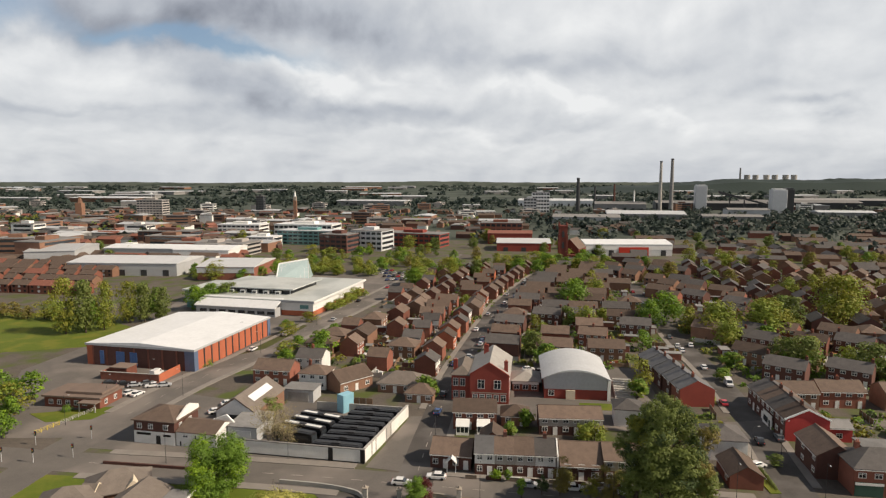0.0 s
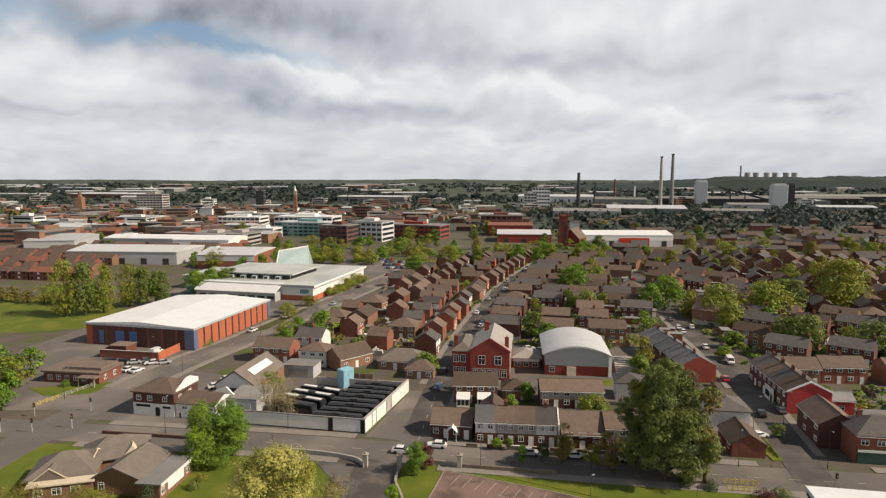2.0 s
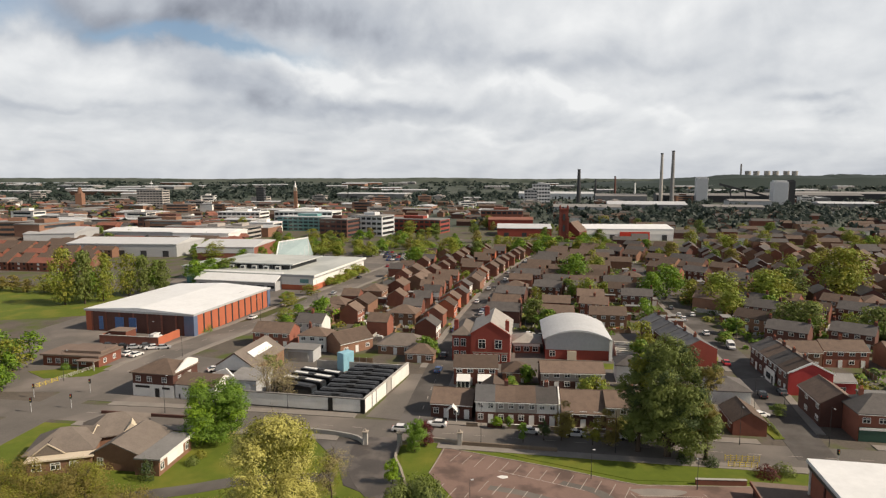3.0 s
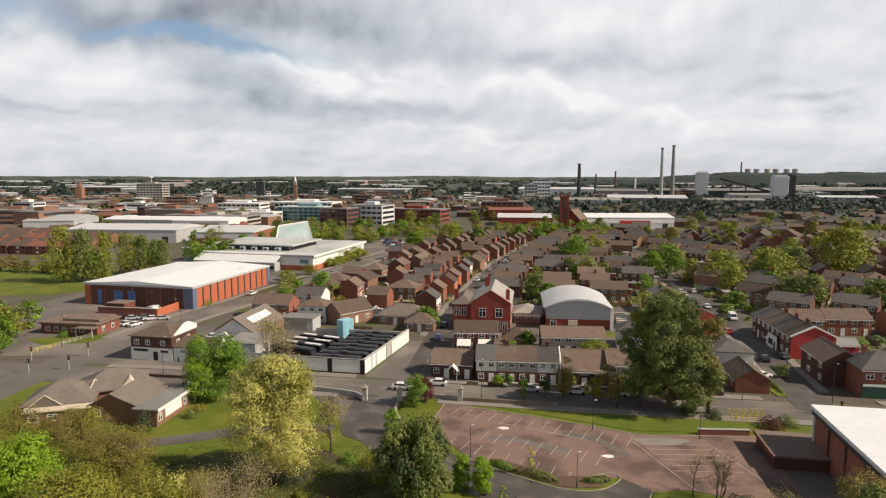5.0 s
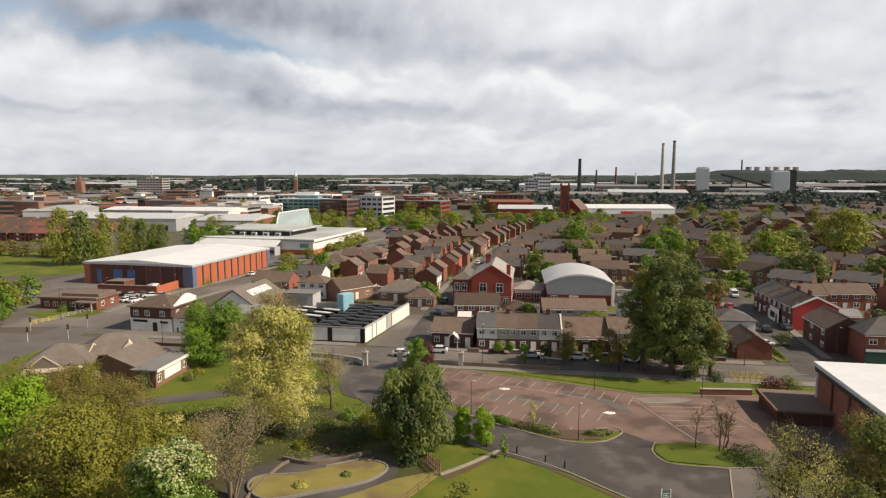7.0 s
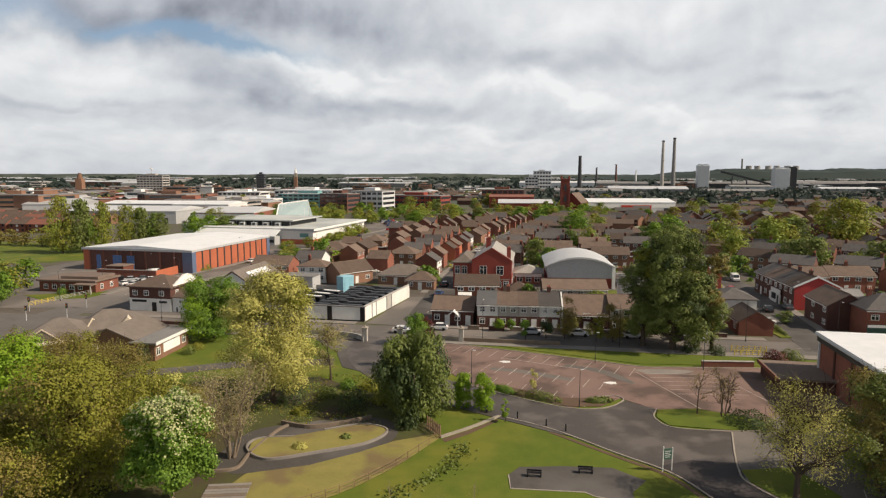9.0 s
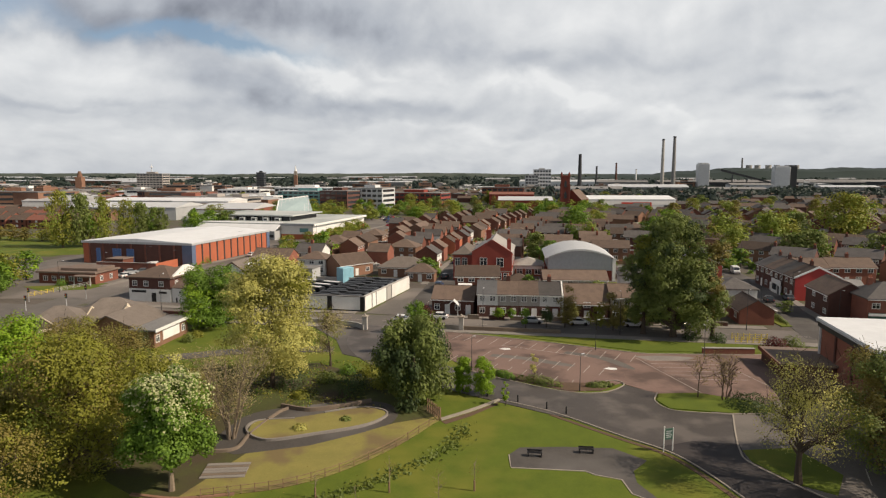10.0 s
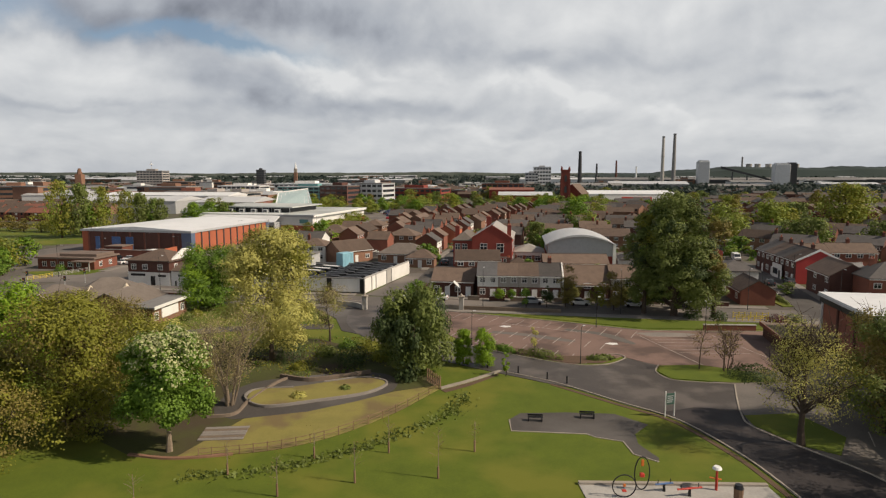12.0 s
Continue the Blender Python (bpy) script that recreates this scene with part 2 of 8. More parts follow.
M = {
    "brick": material("red_brick", (0.245, 0.094, 0.064), (0.17, 0.068, 0.048), 0.5, 0.9, bump=0.01, fine=30, vary=0.28),
    "brick_orange": material("orange_brick", (0.44, 0.135, 0.07), (0.36, 0.11, 0.06), 0.4, 0.88, bump=0.01, fine=30, vary=0.08),
    "brick_dark": material("dark_brick", (0.125, 0.058, 0.045), (0.085, 0.043, 0.036), 0.5, 0.9, bump=0.01, fine=30, vary=0.2),
    "brick_brown": material("brown_brick", (0.25, 0.14, 0.092), (0.175, 0.095, 0.065), 0.5, 0.9, bump=0.01, fine=30, vary=0.2),
    "brick_school": material("school_red_brick", (0.27, 0.058, 0.042), (0.21, 0.047, 0.036), 0.3, 0.88, bump=0.01, fine=40, vary=0.03),
    "red_paint": material("red_painted_render", (0.45, 0.06, 0.055), (0.37, 0.045, 0.045), 0.4, 0.7, vary=0.02),
    "sandstone": material("red_sandstone", (0.19, 0.05, 0.036), (0.13, 0.038, 0.03), 0.3, 0.9, bump=0.02, vary=0.05),
    "render_white": material("white_render", (0.78, 0.77, 0.74), (0.62, 0.61, 0.58), 0.35, 0.8, vary=0.06),
    "render_grey": material("grey_pebbledash", (0.42, 0.39, 0.36), (0.31, 0.28, 0.26), 0.6, 0.92, bump=0.01, vary=0.1),
    "render_cream": material("cream_render", (0.62, 0.54, 0.42), (0.5, 0.43, 0.33), 0.5, 0.9, vary=0.1),
    "tile_brown": material("brown_roof_tiles", (0.15, 0.108, 0.083), (0.092, 0.067, 0.054), 0.7, 0.85, bump=0.02, fine=9, vary=0.38, courses=3.0),
    "tile_grey": material("grey_roof_tiles", (0.115, 0.105, 0.10), (0.072, 0.067, 0.065), 0.7, 0.82, bump=0.02, fine=9, vary=0.25, courses=3.0),
    "tile_red": material("red_roof_tiles", (0.27, 0.11, 0.075), (0.19, 0.08, 0.06), 0.7, 0.85, bump=0.02, fine=9, vary=0.25, courses=3.0),
    "tile_beige": material("weathered_brown_grey_tiles", (0.185, 0.157, 0.135), (0.125, 0.106, 0.092), 0.5, 0.88, bump=0.02, fine=9, vary=0.1, courses=3.0),
    "slate": material("blue_grey_slate", (0.15, 0.148, 0.15), (0.10, 0.10, 0.103), 0.8, 0.6, bump=0.015, vary=0.15, courses=3.0),
    # paler copy of the slate, with sunlight put into its base colour
    "slate_pale": material("slate_sun_tint", (0.36, 0.34, 0.31), (0.25, 0.235, 0.215), 0.5, 0.6, bump=0.015, vary=0.05, courses=3.0),
    "metal_white": material("white_sheet_roof", (0.74, 0.75, 0.755), (0.63, 0.64, 0.645), 0.12, 0.45, vary=0.05, fine=6),
    "metal_grey": material("grey_sheet_cladding", (0.46, 0.47, 0.48), (0.38, 0.39, 0.40), 0.15, 0.5, vary=0.15, fine=8),
    "metal_pale": material("pale_grey_cladding", (0.58, 0.59, 0.60), (0.49, 0.50, 0.51), 0.2, 0.5, vary=0.08, fine=8),
    "metal_blue": material("blue_grey_panels", (0.12, 0.16, 0.25), (0.09, 0.12, 0.19), 0.3, 0.4, vary=0.03),
    "metal_dark": material("dark_steel", (0.045, 0.047, 0.05), (0.03, 0.03, 0.032), 1.0, 0.5, vary=0.2),
    "roof_membrane": material("pale_grey_green_roof_membrane", (0.50, 0.52, 0.50), (0.40, 0.42, 0.41), 0.06, 0.6, vary=0.04, fine=14, blotch=(0.34, 0.36, 0.35), blotch_scale=0.05),
    "felt": material("brown_felt_roof", (0.21, 0.155, 0.125), (0.15, 0.115, 0.095), 0.3, 0.9, vary=0.12),
    "felt_grey": material("grey_felt_roof", (0.25, 0.245, 0.24), (0.17, 0.165, 0.16), 0.25, 0.9, vary=0.2),
    "concrete": material("weathered_concrete", (0.40, 0.385, 0.36), (0.29, 0.28, 0.26), 0.5, 0.9, bump=0.01, vary=0.1),
    "stone_pale": material("pale_kerb_stone", (0.36, 0.32, 0.27), (0.25, 0.22, 0.185), 0.8, 0.9, vary=0.08),
    "stone_brown": material("brown_walling_stone", (0.21, 0.165, 0.125), (0.14, 0.11, 0.085), 0.8, 0.92, bump=0.02, vary=0.08),
    "asphalt": material("asphalt", (0.088, 0.079, 0.072), (0.057, 0.052, 0.048), 0.10, 0.8, fine=40, vary=0, world=True, blotch=(0.125, 0.115, 0.108), blotch_scale=0.07),
    "asphalt_old": material("worn_asphalt", (0.148, 0.134, 0.121), (0.10, 0.091, 0.083), 0.12, 0.9, fine=40, vary=0, world=True, blotch=(0.19, 0.168, 0.151), blotch_scale=0.06),
    "asphalt_damp": material("damp_asphalt", (0.088, 0.077, 0.071), (0.058, 0.052, 0.048), 0.14, 0.6, fine=40, vary=0, world=True, blotch=(0.125, 0.11, 0.10), blotch_scale=0.2),
    "tarmac_new": material("fresh_dark_tarmac", (0.042, 0.036, 0.036), (0.028, 0.025, 0.026), 0.2, 0.75, fine=40, vary=0, world=True, blotch=(0.052, 0.045, 0.044), blotch_scale=0.12),
    "tarmac_red": material("reddish_car_park_tarmac", (0.225, 0.15, 0.125), (0.165, 0.112, 0.095), 0.10, 0.9, fine=40, vary=0, world=True, blotch=(0.105, 0.073, 0.062), blotch_scale=0.16),
    "paving": material("grey_paving", (0.26, 0.235, 0.21), (0.185, 0.17, 0.155), 0.3, 0.9, fine=20, vary=0, world=True),
    "estate": material("estate_ground", (0.13, 0.109, 0.09), (0.075, 0.066, 0.056), 0.12, 0.95, fine=12, vary=0, world=True, blotch=(0.075, 0.095, 0.022), blotch_scale=0.085),
    # far ground: haze put into the base colour as a bluish tint
    "fields": material("haze_tinted_fields", (0.052, 0.070, 0.052), (0.075, 0.082, 0.068), 0.004, 0.95, fine=6, vary=0, world=True, blotch=(0.028, 0.040, 0.028), blotch_scale=0.006),
    "grass": material("mown_grass", (0.108, 0.142, 0.012), (0.072, 0.102, 0.009), 0.35, 0.95, bump=0.03, fine=18, vary=0, world=True, blotch=(0.138, 0.148, 0.018), blotch_scale=0.11),
    "grass_dry": material("dry_grass", (0.255, 0.222, 0.064), (0.185, 0.168, 0.048), 0.35, 0.95, bump=0.02, fine=20, vary=0, world=True, blotch=(0.165, 0.125, 0.058), blotch_scale=0.2),
    # rough grass, with the garden's tree shade put into a darker colour
    "rough_grass": material("rough_grass_shade_tint", (0.075, 0.085, 0.022), (0.05, 0.055, 0.018), 0.2, 0.95, bump=0.03, fine=20, vary=0, world=True, blotch=(0.065, 0.05, 0.03), blotch_scale=0.1),
    "soil": material("brown_soil", (0.135, 0.085, 0.055), (0.085, 0.058, 0.04), 0.4, 0.95, bump=0.03, fine=20, vary=0, world=True),
    "bark": material("brown_bark", (0.10, 0.075, 0.055), (0.06, 0.045, 0.035), 1.5, 0.95, bump=0.03, vary=0.15, stretch=(1, 1, 0.3)),
    "bark_pale": material("pale_bark", (0.27, 0.22, 0.16), (0.17, 0.13, 0.095), 1.5, 0.95, bump=0.02, vary=0.1, stretch=(1, 1, 0.3)),
    "paint_white": material("white_paint", (0.78, 0.78, 0.76), (0.66, 0.66, 0.64), 0.8, 0.5, vary=0.05),
    "line_white": material("worn_white_line", (0.46, 0.42, 0.38), (0.25, 0.21, 0.185), 0.6, 0.8, vary=0.1),
    "paint_black": material("black_paint", (0.02, 0.02, 0.022), (0.013, 0.013, 0.014), 1.0, 0.35, vary=0.1),
    "paint_red": material("red_paint_metal", (0.5, 0.05, 0.03), (0.4, 0.04, 0.025), 1.0, 0.4, vary=0.1),
    "paint_orange": material("orange_plastic", (0.62, 0.17, 0.03), (0.5, 0.13, 0.025), 1.0, 0.5, vary=0.1),
    "paint_blue": material("blue_panel", (0.09, 0.17, 0.36), (0.07, 0.13, 0.28), 0.8, 0.45, vary=0.1),
    "paint_sky": material("pale_blue_container", (0.28, 0.52, 0.62), (0.22, 0.42, 0.52), 0.6, 0.5, vary=0.03),
    "paint_green": material("dark_green_panel", (0.05, 0.11, 0.085), (0.035, 0.08, 0.06), 1.0, 0.5, vary=0.1),
    "paint_yellow": material("yellow_paint", (0.65, 0.50, 0.10), (0.5, 0.4, 0.08), 1.0, 0.6, vary=0.1),
    "timber": material("weathered_timber", (0.24, 0.155, 0.095), (0.16, 0.10, 0.065), 1.2, 0.9, vary=0.2, stretch=(1, 1, 0.2)),
    "teal": material("teal_glass_cladding", (0.16, 0.34, 0.33), (0.12, 0.26, 0.26), 0.3, 0.2, vary=0.06, spec=0.6),
    "glass": material("dark_window_glass", (0.035, 0.042, 0.05), (0.025, 0.03, 0.036), 0.6, 0.08, vary=0.3, spec=0.8),
    "glass_pale": material("pale_roof_glazing", (0.42, 0.52, 0.52), (0.34, 0.43, 0.44), 0.15, 0.15, vary=0.05, spec=0.7),
    "tyre": material("tyre_rubber", (0.02, 0.02, 0.02), (0.013, 0.013, 0.013), 2.0, 0.85, vary=0.0),
    "leaf_green": leafy("fresh_green_leaves", (0.16, 0.265, 0.03), (0.10, 0.18, 0.02)),
    "leaf_bright": leafy("bright_green_leaves", (0.25, 0.38, 0.022), (0.16, 0.27, 0.016)),
    "leaf_dark": leafy("dark_green_leaves", (0.075, 0.11, 0.035), (0.05, 0.075, 0.025)),
    "leaf_mid": leafy("mid_green_leaves", (0.18, 0.222, 0.052), (0.12, 0.152, 0.036)),
    "leaf_olive": leafy("olive_spring_leaves", (0.262, 0.264, 0.034), (0.185, 0.19, 0.026)),
    "leaf_yellow": leafy("yellow_green_leaves", (0.50, 0.475, 0.14), (0.39, 0.37, 0.10)),
    "leaf_lime": leafy("lime_spring_leaves", (0.27, 0.33, 0.05), (0.19, 0.24, 0.036)),
    "leaf_brown": leafy("brown_twigs_and_buds", (0.25, 0.208, 0.052), (0.18, 0.15, 0.04)),
    "leaf_twig": leafy("pale_bare_twigs", (0.43, 0.37, 0.18), (0.33, 0.28, 0.135)),
    "leaf_red": leafy("dark_red_leaves", (0.13, 0.028, 0.025), (0.08, 0.02, 0.02)),
    "blossom": leafy("cream_blossom", (0.55, 0.55, 0.30), (0.40, 0.42, 0.2)),
    # bluish tint in the leaf colour imitates haze over far woods
    "wood_far": leafy("haze_tinted_woodland", (0.042, 0.060, 0.048), (0.030, 0.044, 0.037)),
}


# ---------------- building blocks ----------------
def mesh_of(bm, name, mats):
    me = bpy.data.meshes.new(name)
    bm.to_mesh(me)
    bm.free()
    for mt in (mats if isinstance(mats, (list, tuple)) else [mats]):
        me.materials.append(M[mt] if isinstance(mt, str) else mt)
    return me


def part(name, bm, mt, parent, label="", at=None):
    me = bm if isinstance(bm, bpy.types.Mesh) else mesh_of(bm, name, mt)
    ob = new(name, me)
    ob.parent = parent
    if at is not None:
        ob.matrix_basis = at
    if label:
        ob["label"] = label
    return ob


def thing(name, at, label, category, group="", kind=""):
    ob = new(name)
    ob.empty_display_size = 0.3
    ob.matrix_basis = at
    return tagged(ob, label, category, group, kind)


def B():
    return bmesh.new()


def box(bm, x0, x1, y0, y1, z0, z1, mi=0):
    v = [bm.verts.new(p) for p in ((x0, y0, z0), (x1, y0, z0), (x1, y1, z0), (x0, y1, z0), (x0, y0, z1), (x1, y0, z1), (x1, y1, z1), (x0, y1, z1))]
    for q in ((3, 2, 1, 0), (4, 5, 6, 7), (0, 1, 5, 4), (1, 2, 6, 5), (2, 3, 7, 6), (3, 0, 4, 7)):
        bm.faces.new([v[i] for i in q]).material_index = mi
    return bm


def bev(bm, r=0.05, seg=1):
    bmesh.ops.bevel(bm, geom=bm.edges[:], offset=r, segments=seg, affect="EDGES", clamp_overlap=True)
    return bm


def prism(bm, pts, a, b, axis="x", mi=0):
    """A profile of (u, z) points drawn out along x (u is y) or along y (u is x)."""
    def place(u, z, k):
        return (k, u, z) if axis == "x" else (u, k, z)
    lo = [bm.verts.new(place(u, z, a)) for u, z in pts]
    hi = [bm.verts.new(place(u, z, b)) for u, z in pts]
    n = len(pts)
    fs = [bm.faces.new(lo[::-1]), bm.faces.new(hi)]
    for i in range(n):
        fs.append(bm.faces.new((lo[i], lo[(i + 1) % n], hi[(i + 1) % n], hi[i])))
    for f in fs:
        f.material_index = mi
    bmesh.ops.recalc_face_normals(bm, faces=fs)
    return bm


def slab(bm, pts, z0, z1, mi=0):
    """A flat piece with the plan pts, from z0 to z1."""
    lo = [bm.verts.new((x, y, z0)) for x, y in pts]
    hi = [bm.verts.new((x, y, z1)) for x, y in pts]
    n = len(pts)
    fs = [bm.faces.new(lo[::-1]), bm.faces.new(hi)]
    for i in range(n):
        fs.append(bm.faces.new((lo[i], lo[(i + 1) % n], hi[(i + 1) % n], hi[i])))
    for f in fs:
        f.material_index = mi
    bmesh.ops.recalc_face_normals(bm, faces=fs)
    return bm


def tube(bm, p0, p1, r0, r1, n=8, caps=True):
    p0, p1 = Vector(p0), Vector(p1)
    q = (p1 - p0).to_track_quat("Z", "Y")
    rings = []
    for p, r in ((p0, r0), (p1, r1)):
        rings.append([bm.verts.new(p + q @ Vector((r * math.cos(k * math.tau / n), r * math.sin(k * math.tau / n), 0))) for k in range(n)])
    for k in range(n):
        bm.faces.new((rings[0][k], rings[0][(k + 1) % n], rings[1][(k + 1) % n], rings[1][k]))
    if caps:
        bm.faces.new(rings[0][::-1])
        bm.faces.new(rings[1])
    return bm


def ribbon(pts, width):
    """The outline of a strip along the points."""
    left, right = [], []
    for i, p in enumerate(pts):
        a, b = Vector(pts[max(0, i - 1)]), Vector(pts[min(len(pts) - 1, i + 1)])
        t = (b - a).normalized()
        nrm = Vector((-t.y, t.x)) * width / 2
        left.append(tuple(Vector(p) + nrm))
        right.append(tuple(Vector(p) - nrm))
    return left, right


def curve_pts(pts, n=8):
    """A smooth line through the points (Catmull-Rom)."""
    P = [Vector(p) for p in pts]
    P = [P[0] * 2 - P[1], *P, P[-1] * 2 - P[-2]]
    out = []
    for i in range(1, len(P) - 2):
        a, b, c, d = P[i - 1:i + 3]
        for k in range(n):
            t = k / n
            out.append(tuple(0.5 * (2 * b + (c - a) * t + (2 * a - 5 * b + 4 * c - d) * t * t + (3 * b - a - 3 * c + d) * t ** 3)))
    out.append(tuple(P[-2]))
    return out


def strip(bm, pts, width, z0, z1, mi=0):
    left, right = ribbon(pts, width)
    for i in range(len(pts) - 1):
        a, b, c, d = left[i], left[i + 1], right[i + 1], right[i]
        top = [bm.verts.new((*p, z1)) for p in (d, c, b, a)]
        bm.faces.new(top).material_index = mi
        if z1 - z0 > 0.05:
            lo = [bm.verts.new((*p, z0)) for p in (d, c, b, a)]
            bm.faces.new((lo[0], lo[1], top[1], top[0])).material_index = mi
            bm.faces.new((lo[2], lo[3], top[3], top[2])).material_index = mi
            if i == 0:
                bm.faces.new((lo[3], lo[0], top[0], top[3])).material_index = mi
            if i == len(pts) - 2:
                bm.faces.new((lo[1], lo[2], top[2], top[1])).material_index = mi
    bmesh.ops.remove_doubles(bm, verts=bm.verts[:], dist=0.001)
    bmesh.ops.recalc_face_normals(bm, faces=bm.faces[:])
    return bm


def ground_piece(name, pts, z, mt, label, category):
    ob = new(name, mesh_of(slab(B(), pts, z - 0.3, z), name, mt))
    return tagged(ob, label, category, kind="structure")


def ground_strip(name, pts, width, z, mt, label, category):
    ob = new(name, mesh_of(strip(B(), pts, width, z - 0.3, z), name, mt))
    return tagged(ob, label, category, kind="structure")


# ---------------- ground, roads and pavements ----------------
def big_ground():
    bm = B()
    n = 24
    rings = [0, 60, 150, 300, 500, 800, 1200, 1800, 2600, 3600, 4700]
    prev = None
    for r in rings:
        if r == 0:
            prev = [bm.verts.new((0, 0, 0))]
            continue
        ring = [bm.verts.new((r * math.sin(k * math.tau / n), r * math.cos(k * math.tau / n), 0)) for k in range(n)]
        for k in range(n):
            if len(prev) == 1:
                bm.faces.new((prev[0], ring[(k + 1) % n], ring[k]))
            else:
                bm.faces.new((prev[k], prev[(k + 1) % n], ring[(k + 1) % n], ring[k]))
        prev = ring
    bmesh.ops.recalc_face_normals(bm, faces=bm.faces[:])
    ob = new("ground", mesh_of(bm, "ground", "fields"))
    tagged(ob, "open ground of fields and town reaching the horizon", "ground", kind="structure")


big_ground()
# streets by the points of their middle lines
MAIN_ROAD = [(-230, 156), (-150, 148), (-95, 138.5), (-40, 131.5), (0, 125), (57, 115.5), (110, 108.5), (240, 90)]
AVENUE = [(-96, 60), (-93, 110), (-88, 150), (-80, 188), (-69, 220), (-58, 258), (-39.5, 320), (-21, 385), (-3, 450), (12, 520)]
STREET = [(-6, 126), (-2, 158), (4, 197), (16, 255), (30, 314), (50, 375), (66, 420), (84, 480)]
SIDE_ROAD = [(70, 112), (74, 130), (82, 165), (88, 200), (92, 240), (101, 300), (112, 370)]
CROSS = [(74, 156), (95, 158), (130, 158), (180, 152), (260, 143)]
ACCESS = [(-13, 123), (-13, 110), (-7, 98), (3, 89), (14, 81), (24, 74), (31, 64), (35, 54), (38, 44), (40, 20)]


def lerp_line(line, y):
    for (x0, y0), (x1, y1) in zip(line, line[1:]):
        if y0 <= y <= y1:
            return x0 + (x1 - x0) * (y - y0) / (y1 - y0)
    return line[0][0] if y < line[0][1] else line[-1][0]


ground_piece("estate_ground", [(-420, 132), (-100, 132), (0, 120), (260, 84), (520, 300), (560, 640), (-560, 640), (-480, 300)], 0.03, "estate", "gardens, yards and verges of the housing estate", "ground")
ground_piece("park_ground", [(-140, -40), (200, -40), (240, 84), (60, 112), (0, 121), (-96, 132), (-140, 138)], 0.04, "grass", "broad mown park lawn", "lawn")
ground_piece("green", [(-260, 232), (-170, 224), (-128, 236), (-133, 266), (-165, 290), (-250, 304)], 0.07, "grass", "open green beside trees", "lawn")
for nm, line, wd, mt, lab in (("road", MAIN_ROAD, 9.5, "asphalt_old", "worn grey main road"), ("road", AVENUE, 10.5, "asphalt_old", "broad avenue of worn asphalt"),
                              ("road", STREET, 8.0, "asphalt", "straight residential street"), ("road", SIDE_ROAD, 7.5, "asphalt", "narrow side street between terraces"),
                              ("road", CROSS, 7.0, "asphalt_old", "cross street of worn asphalt"), ("access_road", ACCESS, 8.5, "asphalt_damp", "damp dark park access road")):
    z = 0.064 + 0.008 * [MAIN_ROAD, AVENUE, STREET, SIDE_ROAD, CROSS, ACCESS].index(line)
    ground_strip(nm, curve_pts(line, 6), wd, z, mt, lab, "road")
# raised pavements beside the main road and the streets
def pavement_along(line, off, w, ya, yb):
    pts = [Vector(p) for p in curve_pts(line, 10)]
    out = []
    for i, p in enumerate(pts):
        t = (pts[min(i + 1, len(pts) - 1)] - pts[max(i - 1, 0)]).normalized()
        q = p + Vector((t.y, -t.x)) * off
        if ya <= (q.x if line is MAIN_ROAD else q.y) <= yb:
            out.append(tuple(q))
    ground_strip("pavement", out, w, 0.19, "paving", "raised grey paved footway with kerb", "pavement")


pavement_along(MAIN_ROAD, -6.0, 2.4, -78, -16)
pavement_along(MAIN_ROAD, -6.0, 2.4, 0, 66)
pavement_along(MAIN_ROAD, 6.0, 2.4, -4, 200)
pavement_along(MAIN_ROAD, 6.0, 2.4, -80, -18)
pavement_along(MAIN_ROAD, -6.0, 2.4, 80, 200)
pavement_along(STREET, 5.0, 1.9, 135, 420)
pavement_along(STREET, -5.0, 1.9, 168, 420)
pavement_along(SIDE_ROAD, 4.7, 1.8, 124, 152)
pavement_along(SIDE_ROAD, -4.7, 1.8, 124, 152)
pavement_along(SIDE_ROAD, -4.7, 1.8, 164, 300)
pavement_along(AVENUE, 6.4, 2.2, 165, 440)
pavement_along(AVENUE, -6.4, 2.2, 165, 440)
# car park, yard and lots
ground_piece("car_park", [(0.2, 118.6), (33, 103.4), (53, 102.4), (50, 84), (37, 77), (29.2, 84), (25.5, 88.2), (22, 85.2), (17.6, 84.6), (4, 93.8), (-2.4, 107.5)], 0.085, "tarmac_red", "reddish tarmac car park with faded bay lines", "car park")
ground_piece("lower_car_park", [(34, 77.5), (50, 84.5), (52, 95), (62, 95), (62, 40), (41, 40), (36, 56), (32.5, 66)], 0.082, "asphalt_old", "worn grey lower car park", "car park")
# dark asphalt-coloured strip laid over the lawn
ground_strip("park_path", curve_pts([(-54, 98.4), (-43.5, 101.4), (-36, 104.2), (-27, 105.6), (-19, 106)], 5), 3.6, 0.09, "asphalt", "dark strip across the lawn behind the trees", "path")
ground_piece("dusty_patch", curve_pts([(31.4, 101.6), (36, 101.9), (41, 100.9), (38.6, 99.4), (33.4, 99.2)], 4), 0.0895, "paving", "pale dusty patch on the car park", "patch")
ground_piece("tarmac_repair", curve_pts([(7.5, 101.5), (13, 99.6), (19, 96.2), (20.4, 97.0), (14, 101.0), (8.2, 103.0)], 4), 0.0893, "asphalt_old", "dark repaired strip on the car park", "patch")
ground_piece("tarmac_repair", curve_pts([(20, 103.4), (25, 100.4), (28.5, 95.0), (29.6, 95.4), (27, 101.0), (21, 104.6)], 4), 0.0893, "asphalt_old", "dark repaired strip on the car park", "patch")
ground_piece("depot_apron", [(-17, 134), (-8.4, 164), (-4.5, 164), (-9, 132)], 0.075, "asphalt_old", "cracked grey apron beside the depot wall", "yard")
